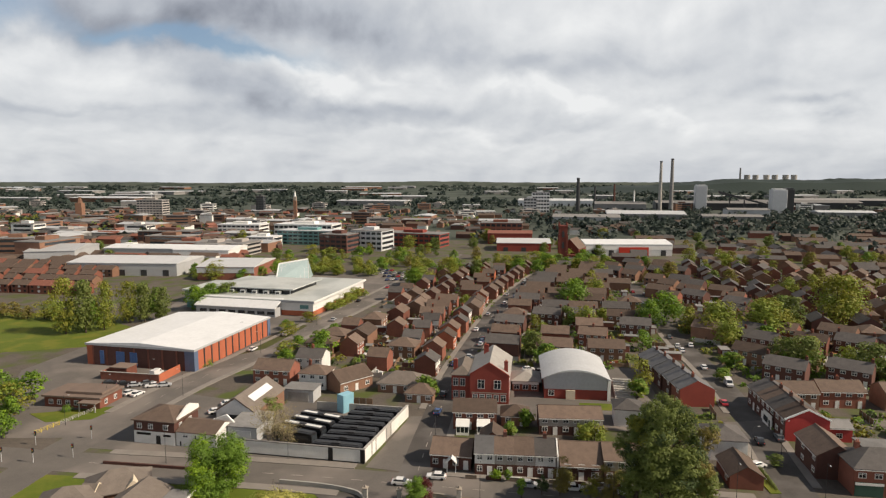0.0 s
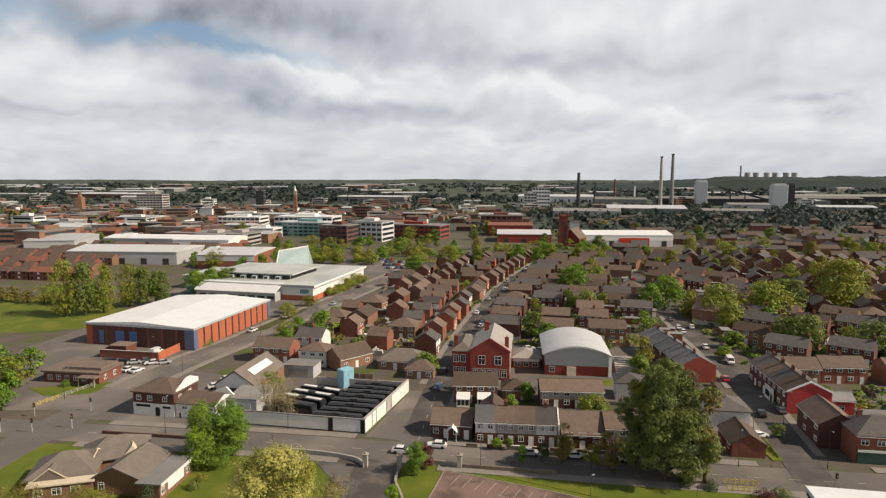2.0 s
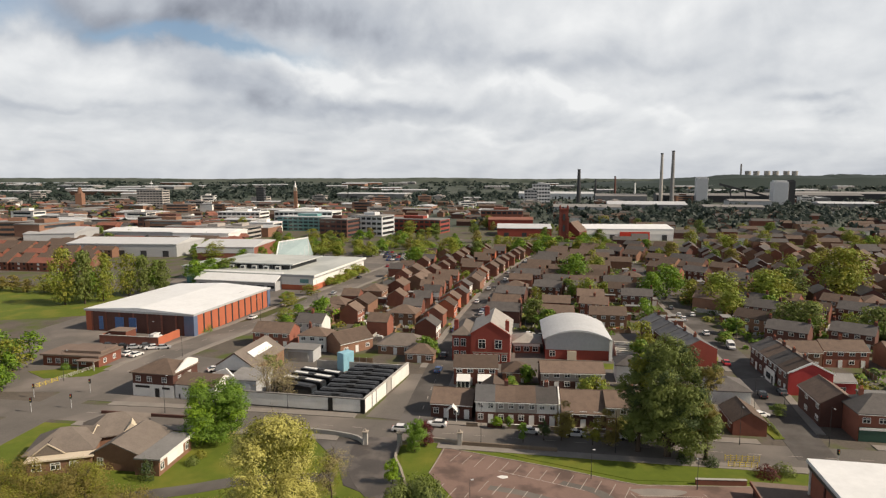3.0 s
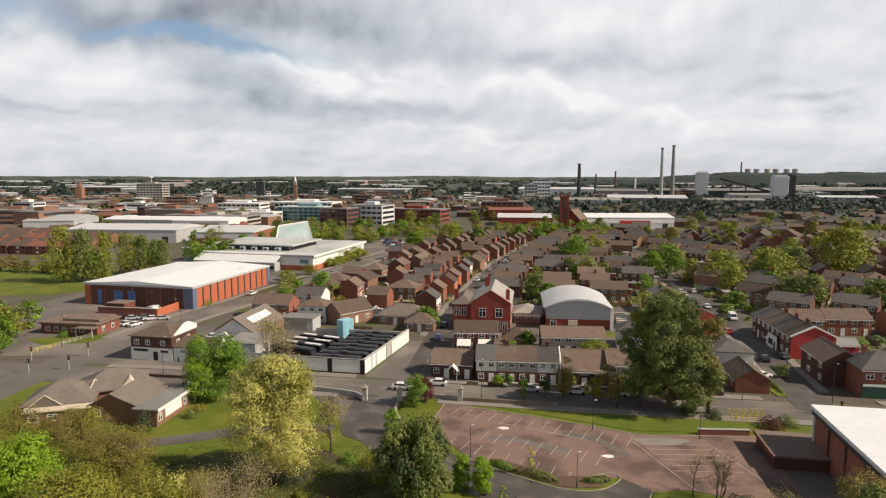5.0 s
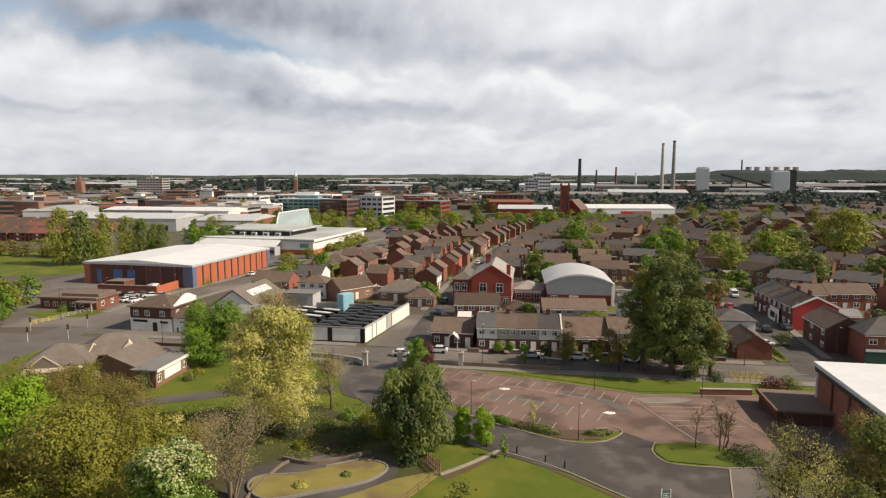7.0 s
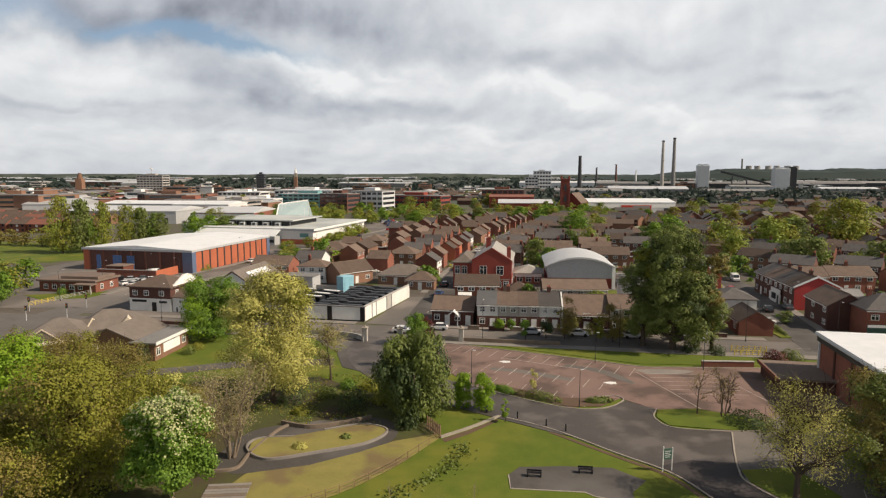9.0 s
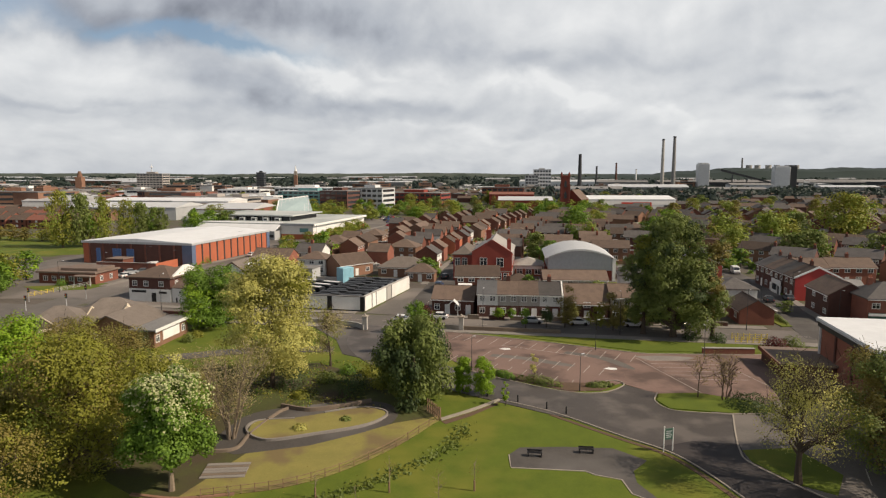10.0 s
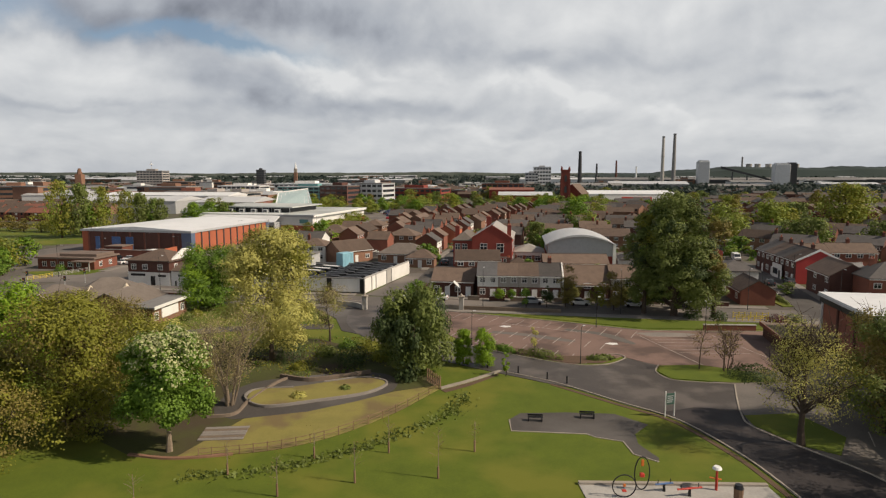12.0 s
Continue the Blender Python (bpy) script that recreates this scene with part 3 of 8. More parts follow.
ground_piece("forecourt", [(-86, 144.5), (-48, 138.5), (-46, 152), (-58, 176), (-76, 182)], 0.068, "asphalt_old", "worn grey forecourt round the shops", "yard")
ground_piece("depot_yard", [(-50, 137), (-17.4, 135.7), (-9, 163.5), (-14, 172), (-44, 176)], 0.07, "asphalt_old", "worn depot yard", "yard")
ground_piece("works_yard", [(-112, 150), (-90, 150), (-76, 200), (-66, 270), (-128, 280), (-140, 205)], 0.065, "asphalt_old", "grey yard round the red warehouse", "yard")
ground_piece("school_yard", [(2, 160), (60, 152), (66, 206), (6, 212)], 0.06, "asphalt_old", "grey school yard", "yard")
ground_piece("civic_car_park", [(-130, 268), (-48, 268), (-20, 372), (-40, 430), (-150, 430)], 0.06, "asphalt_old", "large grey car park round the civic building", "car park")
ground_piece("grass_strip", [(-66, 232), (-58, 268), (-64, 272), (-76, 220)], 0.11, "rough_grass", "rough grass bank beside the avenue", "grass")
ground_piece("verge", [(4, 119.0), (33.5, 104.8), (54, 103.6), (58, 109.4), (20, 116.0)], 0.13, "grass", "grass verge between car park and road", "grass")
ground_piece("verge", [(-104, 160), (-93, 162), (-90, 172), (-112, 166)], 0.12, "grass", "small grass verge at the junction", "grass")
ground_piece("verge", [(-126, 100), (-99, 100), (-97, 128), (-120, 134)], 0.12, "grass", "grass corner at the junction", "grass")
ground_piece("verge", [(66.7, 122), (68.9, 122), (70.0, 137), (67.6, 137)], 0.2, "grass", "narrow grass verge beside the garage", "grass")
ground_piece("school_lawn", [(38, 169), (54, 167), (55, 172.5), (39, 174)], 0.1, "grass", "bright small lawn beside the hall", "grass")
ground_piece("corner_lawn", [(-8.4, 119.6), (-1.8, 118.6), (-3.6, 108), (-7, 102)], 0.13, "grass", "grass corner at the park gate", "grass")


def marks():
    """Faded lines of the car park bays, as thin painted bars."""
    root = thing("bay_marking", Matrix(), "faded white parking bay lines on tarmac", "road marking", kind="structure")
    def line(x0, y0, x1, y1, w=0.12, z=0.092):
        part("line", strip(B(), [(x0, y0), (x1, y1)], w, z, z + 0.004), "line_white", root)
    for k in range(14):          # far row
        t = k / 13
        x, y = 3.5 + t * 28.5, 116.0 - t * 13.6
        line(x, y, x - 2.1, y - 3.9)
    for k in range(9):           # middle double row
        x, y = 8.0 + k * 2.15, 104.6 - k * 1.15
        line(x, y, x - 1.9, y - 3.6)
    for k in range(11):          # near row, behind the hedge
        x, y = 0.2 + k * 2.1, 103.6 - k * 1.55
        line(x, y, x - 1.6, y - 3.4)
    line(10, 108.4, 24, 101.2)
    for k in range(6):           # bays across the right part
        line(32.5 + k * 0.4, 99.5 - k * 1.9, 43 + k * 0.35, 99.0 - k * 1.9)
    line(31.5, 100.5, 36, 82)
    line(43.5, 100, 47, 84)
    for k in range(5):
        line(41.5 + k * 2.6, 58 + k * 1.0, 43.2 + k * 2.6, 61.5 + k * 1.0)
    for x, y in ((10.6, 105.9), (25.9, 94.8)):
        bm = slab(B(), [(x - 1.1, y + 0.2), (x - 0.2, y + 0.75), (x + 0.9, y + 0.5), (x + 0.9, y - 0.3), (x - 0.1, y - 0.55)], 0.092, 0.1)
        part("arrow", bm, "paint_white", root, "white painted direction arrow")
    dash = thing("road_marking", Matrix(), "white dashes along the middle of the road", "road marking", kind="structure")
    for ln, ya, yb, z in ((MAIN_ROAD, -80, 160, 0.108), (AVENUE, 165, 400, 0.108), (STREET, 132, 320, 0.108)):
        pts = [Vector(p) for p in curve_pts(ln, 40)]
        run = 0.0
        for a, b in zip(pts, pts[1:]):
            run += (b - a).length
            k = a.x if ln is MAIN_ROAD else a.y
            if run > 6 and ya < k < yb:
                run = 0
                t = (b - a).normalized()
                part("dash", strip(B(), [tuple(a), tuple(a + t * 2.4)], 0.14, z, z + 0.004), "line_white", dash)


ground_piece("junction", [(3, 93.4), (8.5, 89.8), (17.6, 84.0), (22.5, 84.0), (26, 87.2), (29.2, 84), (28, 80.8), (28.8, 77.6), (36.2, 76.0), (33.7, 70), (32.3, 66), (31.9, 63), (34, 58), (37.3, 52), (39.4, 42), (29.6, 42), (28.7, 51), (27.6, 57), (25, 64.7), (20.3, 69.9), (14.1, 76.7), (7.6, 81.6), (0, 86)], 0.108, "asphalt_damp", "damp patched asphalt where drive and car park meet", "road")
ground_piece("entrance_apron", [(-27, 124), (-9.2, 121), (-8.6, 113), (-6.2, 103), (-10, 98), (-17, 103), (-19.5, 112)], 0.1, "asphalt", "wide asphalt apron at the park entrance", "road")
ground_piece("road_patch", [(33, 67.5), (32.0, 63), (34, 58), (37.3, 52), (39.4, 42), (29.6, 42), (28.7, 51), (27.6, 57), (25, 64.7), (23.4, 66.6), (28, 68.2)], 0.113, "tarmac_new", "newer dark tarmac on the drive", "road")
ground_strip("dirt_margin", curve_pts([(13.4, 76.2), (19.6, 69.5), (24.3, 64.3), (26.9, 56.8), (27.9, 51), (28.8, 40)], 8), 0.55, 0.072, "soil", "worn strip of bare soil along the kerb", "soil")
marks()


def kerb_line(pts, w=0.17, h=0.18, label="pale stone kerb edging", name="kerb", mt="stone_pale"):
    ob = new(name, mesh_of(strip(B(), pts, w, 0.0, h), name, mt))
    return tagged(ob, label, "kerb", kind="structure")


kerb_line(curve_pts([(7.5, 81.4), (14.1, 76.6), (20.3, 69.8), (25, 64.6), (27.6, 57), (28.6, 51), (29.5, 40)], 8))
kerb_line(curve_pts([(0.6, 118), (20, 109.6), (33, 103.4), (38, 102.9), (53, 102.4)], 5))
kerb_line(curve_pts([(4, 93.8), (11, 88.2), (17.6, 84.2), (22.5, 84.4), (25.8, 87.4), (24.8, 89.2), (21, 88)], 6))
kerb_line(curve_pts([(29.4, 84), (28.1, 81), (28.9, 77.9), (32, 76.8), (36.4, 76.3), (41, 76.4)], 6))
kerb_line(curve_pts([(36.2, 76), (33.8, 70), (32.4, 66), (32.0, 63), (34.2, 58), (37.4, 52), (39.5, 42)], 6))
kerb_line(curve_pts([(-2.4, 107.5), (-1, 112.5), (0.4, 118)], 4))
ground_piece("island", [(29.4, 83.6), (28.4, 81), (29.1, 78.2), (36.4, 76.6), (42, 77), (42, 80), (35, 84)], 0.16, "grass", "kerbed grass island with bare birches", "grass")
ground_piece("island", [(32.6, 65.8), (32.3, 63), (34.4, 58.2), (37, 56), (40, 60), (38.5, 66.4)], 0.15, "grass", "kerbed grass island under a tree", "grass")
ground_piece("hedge_bed", [(6, 92.6), (17.6, 84.8), (22, 85), (25, 88), (20, 88.3), (17, 88.4), (8.5, 94)], 0.12, "soil", "planted bed at the edge of the car park", "bed")


# ---------------- windows, houses ----------------
WIN = {}


def win_mesh(w, h, frame_mat="paint_white", bars=1, cross=True):
    key = (round(w, 2), round(h, 2), frame_mat, bars, cross)
    if key not in WIN:
        f = 0.11
        xs = [-w / 2, -w / 2 + f]
        for k in range(bars):
            x = -w / 2 + w * (k + 1) / (bars + 1)
            xs += [x - 0.045, x + 0.045]
        xs += [w / 2 - f, w / 2]
        zs = [0, f] + ([h * 0.64, h * 0.64 + 0.08] if cross else []) + [h - f, h]

        def lattice(with_glass):
            bm = B()
            v = [[bm.verts.new((x, -0.015, z)) for z in zs] for x in xs]
            wood = []
            for i in range(len(xs) - 1):
                for j in range(len(zs) - 1):
                    pane = i % 2 == 1 and j % 2 == 1
                    if pane and not with_glass:
                        continue
                    fc = bm.faces.new((v[i][j], v[i + 1][j], v[i + 1][j + 1], v[i][j + 1]))
                    fc.material_index = 1 if pane else 0
                    if not pane:
                        wood.append(fc)
            out = bmesh.ops.extrude_face_region(bm, geom=wood)
            for g in out["geom"]:
                if isinstance(g, bmesh.types.BMVert):
                    g.co.y = -0.08
            return bm
        fr = mesh_of(lattice(False), "window_frame", frame_mat)
        gl = mesh_of(box(B(), -w / 2 + f, w / 2 - f, -0.03, -0.012, f, h - f), "pane", "glass")
        WIN[key] = (fr, gl, mesh_of(lattice(True), "window", [frame_mat, "glass"]))
    return WIN[key]


def window(parent, x, y, z, w, h, turn=0, near=False, frame_mat="paint_white", bars=1, cross=True):
    """A window on a wall: its outer face looks along -y, turned by turn degrees."""
    fr, gl, both = win_mesh(w, h, frame_mat, bars, cross)
    at = pose(x, y, z, 0, 0, turn)
    if near:
        ob = part("window", fr, None, parent, at=at)
        part("pane", gl, None, ob)
    else:
        ob = part("window", both, None, parent, at=at)
    return ob


def door(parent, x, y, w=0.95, h=2.05, mt="paint_white", turn=0, z=0.05):
    bm = box(B(), -w / 2, w / 2, -0.06, 0.02, 0, h)
    box(bm, -w / 2 - 0.07, -w / 2, -0.09, 0.02, 0, h + 0.07)
    box(bm, w / 2, w / 2 + 0.07, -0.09, 0.02, 0, h + 0.07)
    box(bm, -w / 2, w / 2, -0.09, 0.02, h, h + 0.07)
    box(bm, -w * 0.3, w * 0.3, -0.075, -0.055, h * 0.55, h * 0.9)
    return part("door", bm, mt, parent, at=pose(x, y, z, 0, 0, turn))


def gable_walls(w, d, h, rh):
    return prism(B(), [(-d / 2, 0), (d / 2, 0), (d / 2, h), (0, h + rh), (-d / 2, h)], -w / 2, w / 2, "x")


def gable_roof(w, d, h, rh, over=0.35, side=0.2, t=0.18):
    s = rh / (d / 2)
    o = d / 2 + over
    z = h - over * s
    return prism(B(), [(-o, z), (-o, z + t), (0, h + rh + t), (o, z + t), (o, z), (0, h + rh + 0.01)], -w / 2 - side, w / 2 + side, "x")


def hip_roof(w, d, h, rh, over=0.4, t=0.12):
    bm = B()
    a, b = w / 2 + over, d / 2 + over
    r = max(0.0, (w - d) / 2)
    r2 = max(0.0, (d - w) / 2)
    lo = [bm.verts.new(p) for p in ((-a, -b, h - 0.1), (a, -b, h - 0.1), (a, b, h - 0.1), (-a, b, h - 0.1))]
    up = [bm.verts.new(p) for p in ((-a, -b, h + t), (a, -b, h + t), (a, b, h + t), (-a, b, h + t))]
    bm.faces.new(lo[::-1])
    for i in range(4):
        bm.faces.new((lo[i], lo[(i + 1) % 4], up[(i + 1) % 4], up[i]))
    if w >= d:
        p, q = bm.verts.new((-r - 0.05, 0, h + rh)), bm.verts.new((r + 0.05, 0, h + rh))
        bm.faces.new((up[0], up[1], q, p)), bm.faces.new((up[2], up[3], p, q))
        bm.faces.new((up[1], up[2], q)), bm.faces.new((up[3], up[0], p))
    else:
        p, q = bm.verts.new((0, -r2 - 0.05, h + rh)), bm.verts.new((0, r2 + 0.05, h + rh))
        bm.faces.new((up[1], up[2], q, p)), bm.faces.new((up[3], up[0], p, q))
        bm.faces.new((up[0], up[1], p)), bm.faces.new((up[2], up[3], q))
    bmesh.ops.recalc_face_normals(bm, faces=bm.faces[:])
    return bm


def chimney(parent, x, y, z, h=1.4, w=0.7, mt="brick"):
    bm = box(B(), x - w / 2, x + w / 2, y - 0.3, y + 0.3, z - 1.2, z + h)
    box(bm, x - w / 2 - 0.06, x + w / 2 + 0.06, y - 0.36, y + 0.36, z + h - 0.25, z + h - 0.1)
    ch = part("chimney", bm, mt, parent)
    for k in (-0.18, 0.18):
        part("chimney_pot", tube(B(), (x + k, y, z + h - 0.02), (x + k, y, z + h + 0.45), 0.12, 0.09, 6), "brick_orange", ch)


def house(at, label, w=11, d=8, h=5.0, rh=2.4, wall="brick", roof="tile_brown", style="gable", cols=4, near=False, chim=1, rooms=2,
          name="house", group="", upper=None, door_mat="paint_white", backs=True, ends=0, sill=0.95, canopy=False, plain=False):
    """A dwelling with its front along -y and its ridge along x."""
    ob = thing(name, at, label, "house", group)
    if style == "gable":
        part("wall", gable_walls(w, d, h, rh), wall, ob)
        part("roof", gable_roof(w, d, h, rh), roof, ob)
        if not plain:
            ridge = B()
            tube(ridge, (-w / 2 - 0.2, 0, h + rh + 0.16), (w / 2 + 0.2, 0, h + rh + 0.16), 0.11, 0.11, 6)
            part("ridge", ridge, roof, ob)
    else:
        part("wall", box(B(), -w / 2, w / 2, -d / 2, d / 2, 0, h), wall, ob)
        part("roof", hip_roof(w, d, h, rh), roof, ob)
    if upper and style == "gable":
        part("render_band", box(B(), -w / 2 + 0.003, w / 2 - 0.003, -d / 2 - 0.03, -d / 2 + 0.05, h * 0.52, h - 0.12), upper, ob)
    for s in (() if plain else (-1, 1)):
        y = s * (d / 2 + 0.36)
        zz = h - 0.36 * (rh / (d / 2)) if style == "gable" else h - 0.1
        part("gutter", box(B(), -w / 2 - 0.2, w / 2 + 0.2, y - 0.07, y + 0.05, zz - 0.12, zz + 0.02), "paint_white", ob)
    storey = h / rooms
    wd = min(1.5, w / cols * 0.55)
    for r in range(rooms):
        for c in range(cols):
            x = -w / 2 + w * (c + 0.5) / cols
            is_door = r == 0 and (c % 2 == 1)
            if is_door:
                door(ob, x, -d / 2, mt=door_mat)
                if canopy:
                    part("porch", box(B(), x - 0.8, x + 0.8, -d / 2 - 0.8, -d / 2, 2.3, 2.42), "paint_white", ob)
            else:
                window(ob, x, -d / 2, r * storey + sill, wd, 1.15 if r else 1.3, 0, near)
            if backs and not plain and (c % 2 == 0):
                window(ob, x, d / 2, r * storey + sill, wd, 1.15, 180, near)
    for s in range(ends):
        window(ob, (w / 2), 0, s * storey + sill, 0.8, 1.1, 90, near)
        window(ob, (-w / 2), 0, s * storey + sill, 0.8, 1.1, -90, near)
    if style == "gable":
        for k in range(chim):
            x = (0 if chim == 1 else -w / 2 + 0.5 + k * (w - 1.0) / max(1, chim - 1))
            chimney(ob, x, 0.0, h + rh, 1.2, 0.8, wall if wall.startswith("brick") else "brick")
    else:
        for k in range(chim):
            chimney(ob, w * 0.3 * (1 if k else -1), d * 0.15, h + rh * 0.6, 1.6, 0.8, wall if wall.startswith("brick") else "brick")
    return ob


# ---------------- the large buildings ----------------
GRID = -10.3            # turn of the town's street grid, degrees


def warehouse():
    ob = thing("warehouse", pose(-81.5, 203.0, 0, 0, 0, -13), "long orange brick warehouse with a white low-pitched roof", "warehouse")
    W, D, H = 41.5, 50.5, 7.2          # from the corner: x to -W, y to D
    part("wall", box(B(), -W, 0, 0, D, 0, H), "brick_orange", ob)
    bm = B()
    prism(bm, [(-W - 0.3, H - 0.2), (-W - 0.3, H + 0.35), (-W / 2, H + 1.5), (0.3, H + 0.35), (0.3, H - 0.2)], -0.3, D + 0.3, "y")
    part("roof", bm, "metal_white", ob)
    fl = B()
    for x in (0.42,):
        box(fl, x - 0.1, x, -0.4, D + 0.4, H - 0.3, H + 0.4)
    box(fl, -W - 0.3, 0.42, -0.5, -0.38, H - 0.3, H + 0.4)
    part("fascia", fl, "metal_grey", ob)
    # raised dark bars imitate the shade inside the wall's recesses
    for k in range(11):
        y = 5.6 + k * (D - 7) / 10
        part("drainpipe_recess", box(B(), -0.05, 0.16, y - 0.32, y + 0.32, 0.1, H - 0.3), "metal_dark", ob)
    for k in range(7):
        x = -W + 2.6 + k * 5.4
        part("pier", box(B(), x - 0.28, x + 0.28, -0.22, 0.05, 0, H - 0.3), "brick", ob)
        # real front panels; their dark brick also carries this side's shade
        part("wall_panel", box(B(), x + 0.3, x + 5.0, -0.1, 0.05, 0.1, H - 0.32), "brick_dark", ob)
    part("corner_panel", box(B(), -3.4, 0.2, -0.25, 1.9, 0.05, H - 0.3), "metal_blue", ob, "blue-grey corner cladding panel")
    for x, w in ((-29.8, 3.3), (-24.4, 2.8), (-36.2, 1.6)):
        dr = part("shutter_door", bev(box(B(), x, x + w, -0.3, -0.08, 0.6, 5.2), 0.04), "paint_blue", ob, "blue roller shutter door")
        slats = B()
        for k in range(10):
            box(slats, x + 0.1, x + w - 0.1, -0.34, -0.3, 0.8 + k * 0.43, 1.1 + k * 0.43)
        part("slat", slats, "paint_blue", dr)
    part("end_panel", box(B(), -2.0, 0.25, D - 2.0, D + 0.2, 0.05, H - 0.3), "metal_blue", ob, "blue-grey far corner panel")
    # walled yard in front
    yd = thing("yard_wall", pose(-108.5, 195.5, 0, 0, 0, GRID), "low red brick yard wall with a plant room", "wall")
    part("wall_run", box(B(), 0, 20.5, 0, 0.35, 0, 2.6), "brick", yd)
    part("wall_run", box(B(), 20.2, 20.5, 0.36, 11.5, 0, 2.6), "brick_orange", yd)
    part("wall_run", box(B(), 0, 0.35, 0.36, 8, 0, 2.6), "brick", yd)
    part("coping", box(B(), -0.08, 20.6, -0.08, 0.43, 2.6, 2.72), "concrete", yd)
    part("plant_room", bev(box(B(), 1.5, 7.5, 2.5, 7.5, 0, 3.2), 0.05), "brick", yd)
    part("plant_roof", box(B(), 1.3, 7.7, 2.3, 7.7, 3.2, 3.45), "felt", yd)
    tk = thing("van", pose(-92.5, 199.5, 0.07, 0, 0, 80), "white delivery van parked behind the yard wall", "van")
    van_parts(tk)
    return ob


def wheel_mesh(r=0.33, w=0.22):
    bm = tube(B(), (0, -w / 2, 0), (0, w / 2, 0), r, r, 12)
    return mesh_of(bm, "tyre", "tyre"), mesh_of(tube(B(), (0, -w / 2 - 0.01, 0), (0, w / 2 + 0.01, 0), r * 0.6, r * 0.6, 10), "rim", "metal_pale")


WHEEL = wheel_mesh()
CAR_PAINT = {n: material(n, c, tuple(v * 0.9 for v in c), 0.5, 0.25, vary=0.03, spec=0.6) for n, c in
             {"white_car_paint": (0.72, 0.72, 0.72), "silver_car_paint": (0.42, 0.43, 0.45), "black_car_paint": (0.02, 0.02, 0.023),
              "red_car_paint": (0.42, 0.03, 0.04), "blue_car_paint": (0.04, 0.08, 0.2), "grey_car_paint": (0.13, 0.135, 0.145)}.items()}


def wheels(ob, xs, half, r=0.33, rims=True):
    for x in xs:
        for s in (-1, 1):
            wl = part("wheel", WHEEL[0], None, ob, at=Matrix.LocRotScale((x, s * half, r), None, (r / 0.33,) * 3))
            if rims:
                part("rim", WHEEL[1], None, wl)


CARS = {}


def car(at, paint, label):
    if paint in CARS:
        return tagged(copy_thing(CARS[paint], at), label)
    ob = thing("car", at, label, "car", "parked cars")
    body = [(-2.1, 0.3), (2.1, 0.3), (2.15, 0.62), (1.95, 0.82), (1.0, 0.95), (-1.7, 0.98), (-2.08, 0.85), (-2.15, 0.55)]
    part("body", bev(prism(B(), body, -0.86, 0.86, "y"), 0.07, 2), CAR_PAINT[paint], ob)
    bm = prism(B(), [(1.05, 0.94), (0.35, 1.38), (-1.15, 1.42), (-1.75, 0.97)], -0.74, 0.74, "y")
    part("cabin_glass", bev(bm, 0.05), "glass", ob)
    part("roof_panel", bev(box(B(), -1.15, 0.38, -0.70, 0.70, 1.36, 1.46), 0.04), CAR_PAINT[paint], ob)
    for s in (-1, 1):
        part("headlight", box(B(), 1.98, 2.14, s * 0.62 - 0.16, s * 0.62 + 0.16, 0.62, 0.74), "metal_pale", ob)
        part("tail_light", box(B(), -2.16, -2.04, s * 0.66 - 0.12, s * 0.66 + 0.12, 0.7, 0.86), "paint_red", ob)
    wheels(ob, (-1.3, 1.3), 0.78, rims=False)
    CARS[paint] = ob
    return ob


def van_parts(ob):
    prof = [(-2.5, 0.35), (2.5, 0.35), (2.5, 0.95), (1.75, 1.15), (1.2, 2.1), (-2.45, 2.2)]
    part("body", bev(prism(B(), prof, -0.95, 0.95, "y"), 0.08, 2), CAR_PAINT["white_car_paint"], ob)
    part("windscreen", prism(B(), [(1.73, 1.2), (1.79, 1.2), (1.3, 2.0), (1.24, 2.0)], -0.8, 0.8, "y"), "glass", ob)
    for s in (-1, 1):
        part("side_window", box(B(), 0.5, 1.3, s * 0.955 - 0.01, s * 0.955 + 0.01, 1.3, 1.85), "glass", ob)
    wheels(ob, (-1.6, 1.6), 0.86, 0.36)


def sports_block():
    """Low flat-roofed brick building with stepped canopies."""
    ob = thing("flat_roofed_block", pose(-101.5, 174.5, 0, 0, 0, GRID + 2), "low brown brick flat-roofed block with overlapping felt roofs", "building")
    part("wall", box(B(), -9.5, 7.5, -4, 5.5, 0, 3.0), "brick", ob)
    part("roof", box(B(), -10, 8, -4.6, 6, 3.0, 3.45), "felt", ob)
    part("upper_roof", bev(box(B(), -4, 7.2, -2.5, 4.8, 3.45, 4.2), 0.05), "felt", ob)
    part("canopy", box(B(), 3, 8.5, -7.2, -4.6, 2.5, 2.8), "felt", ob)
    for x in (3.4, 8.1):
        part("post", box(B(), x - 0.12, x + 0.12, -7.0, -6.76, 0, 2.5), "concrete", ob)
    for k in range(5):
        window(ob, -7.5 + k * 2.6, -4, 0.8, 1.4, 1.4, 0, False)
    for k in range(2):
        window(ob, 7.5, -1.5 + k * 4, 0.8, 1.2, 1.4, 90, False)


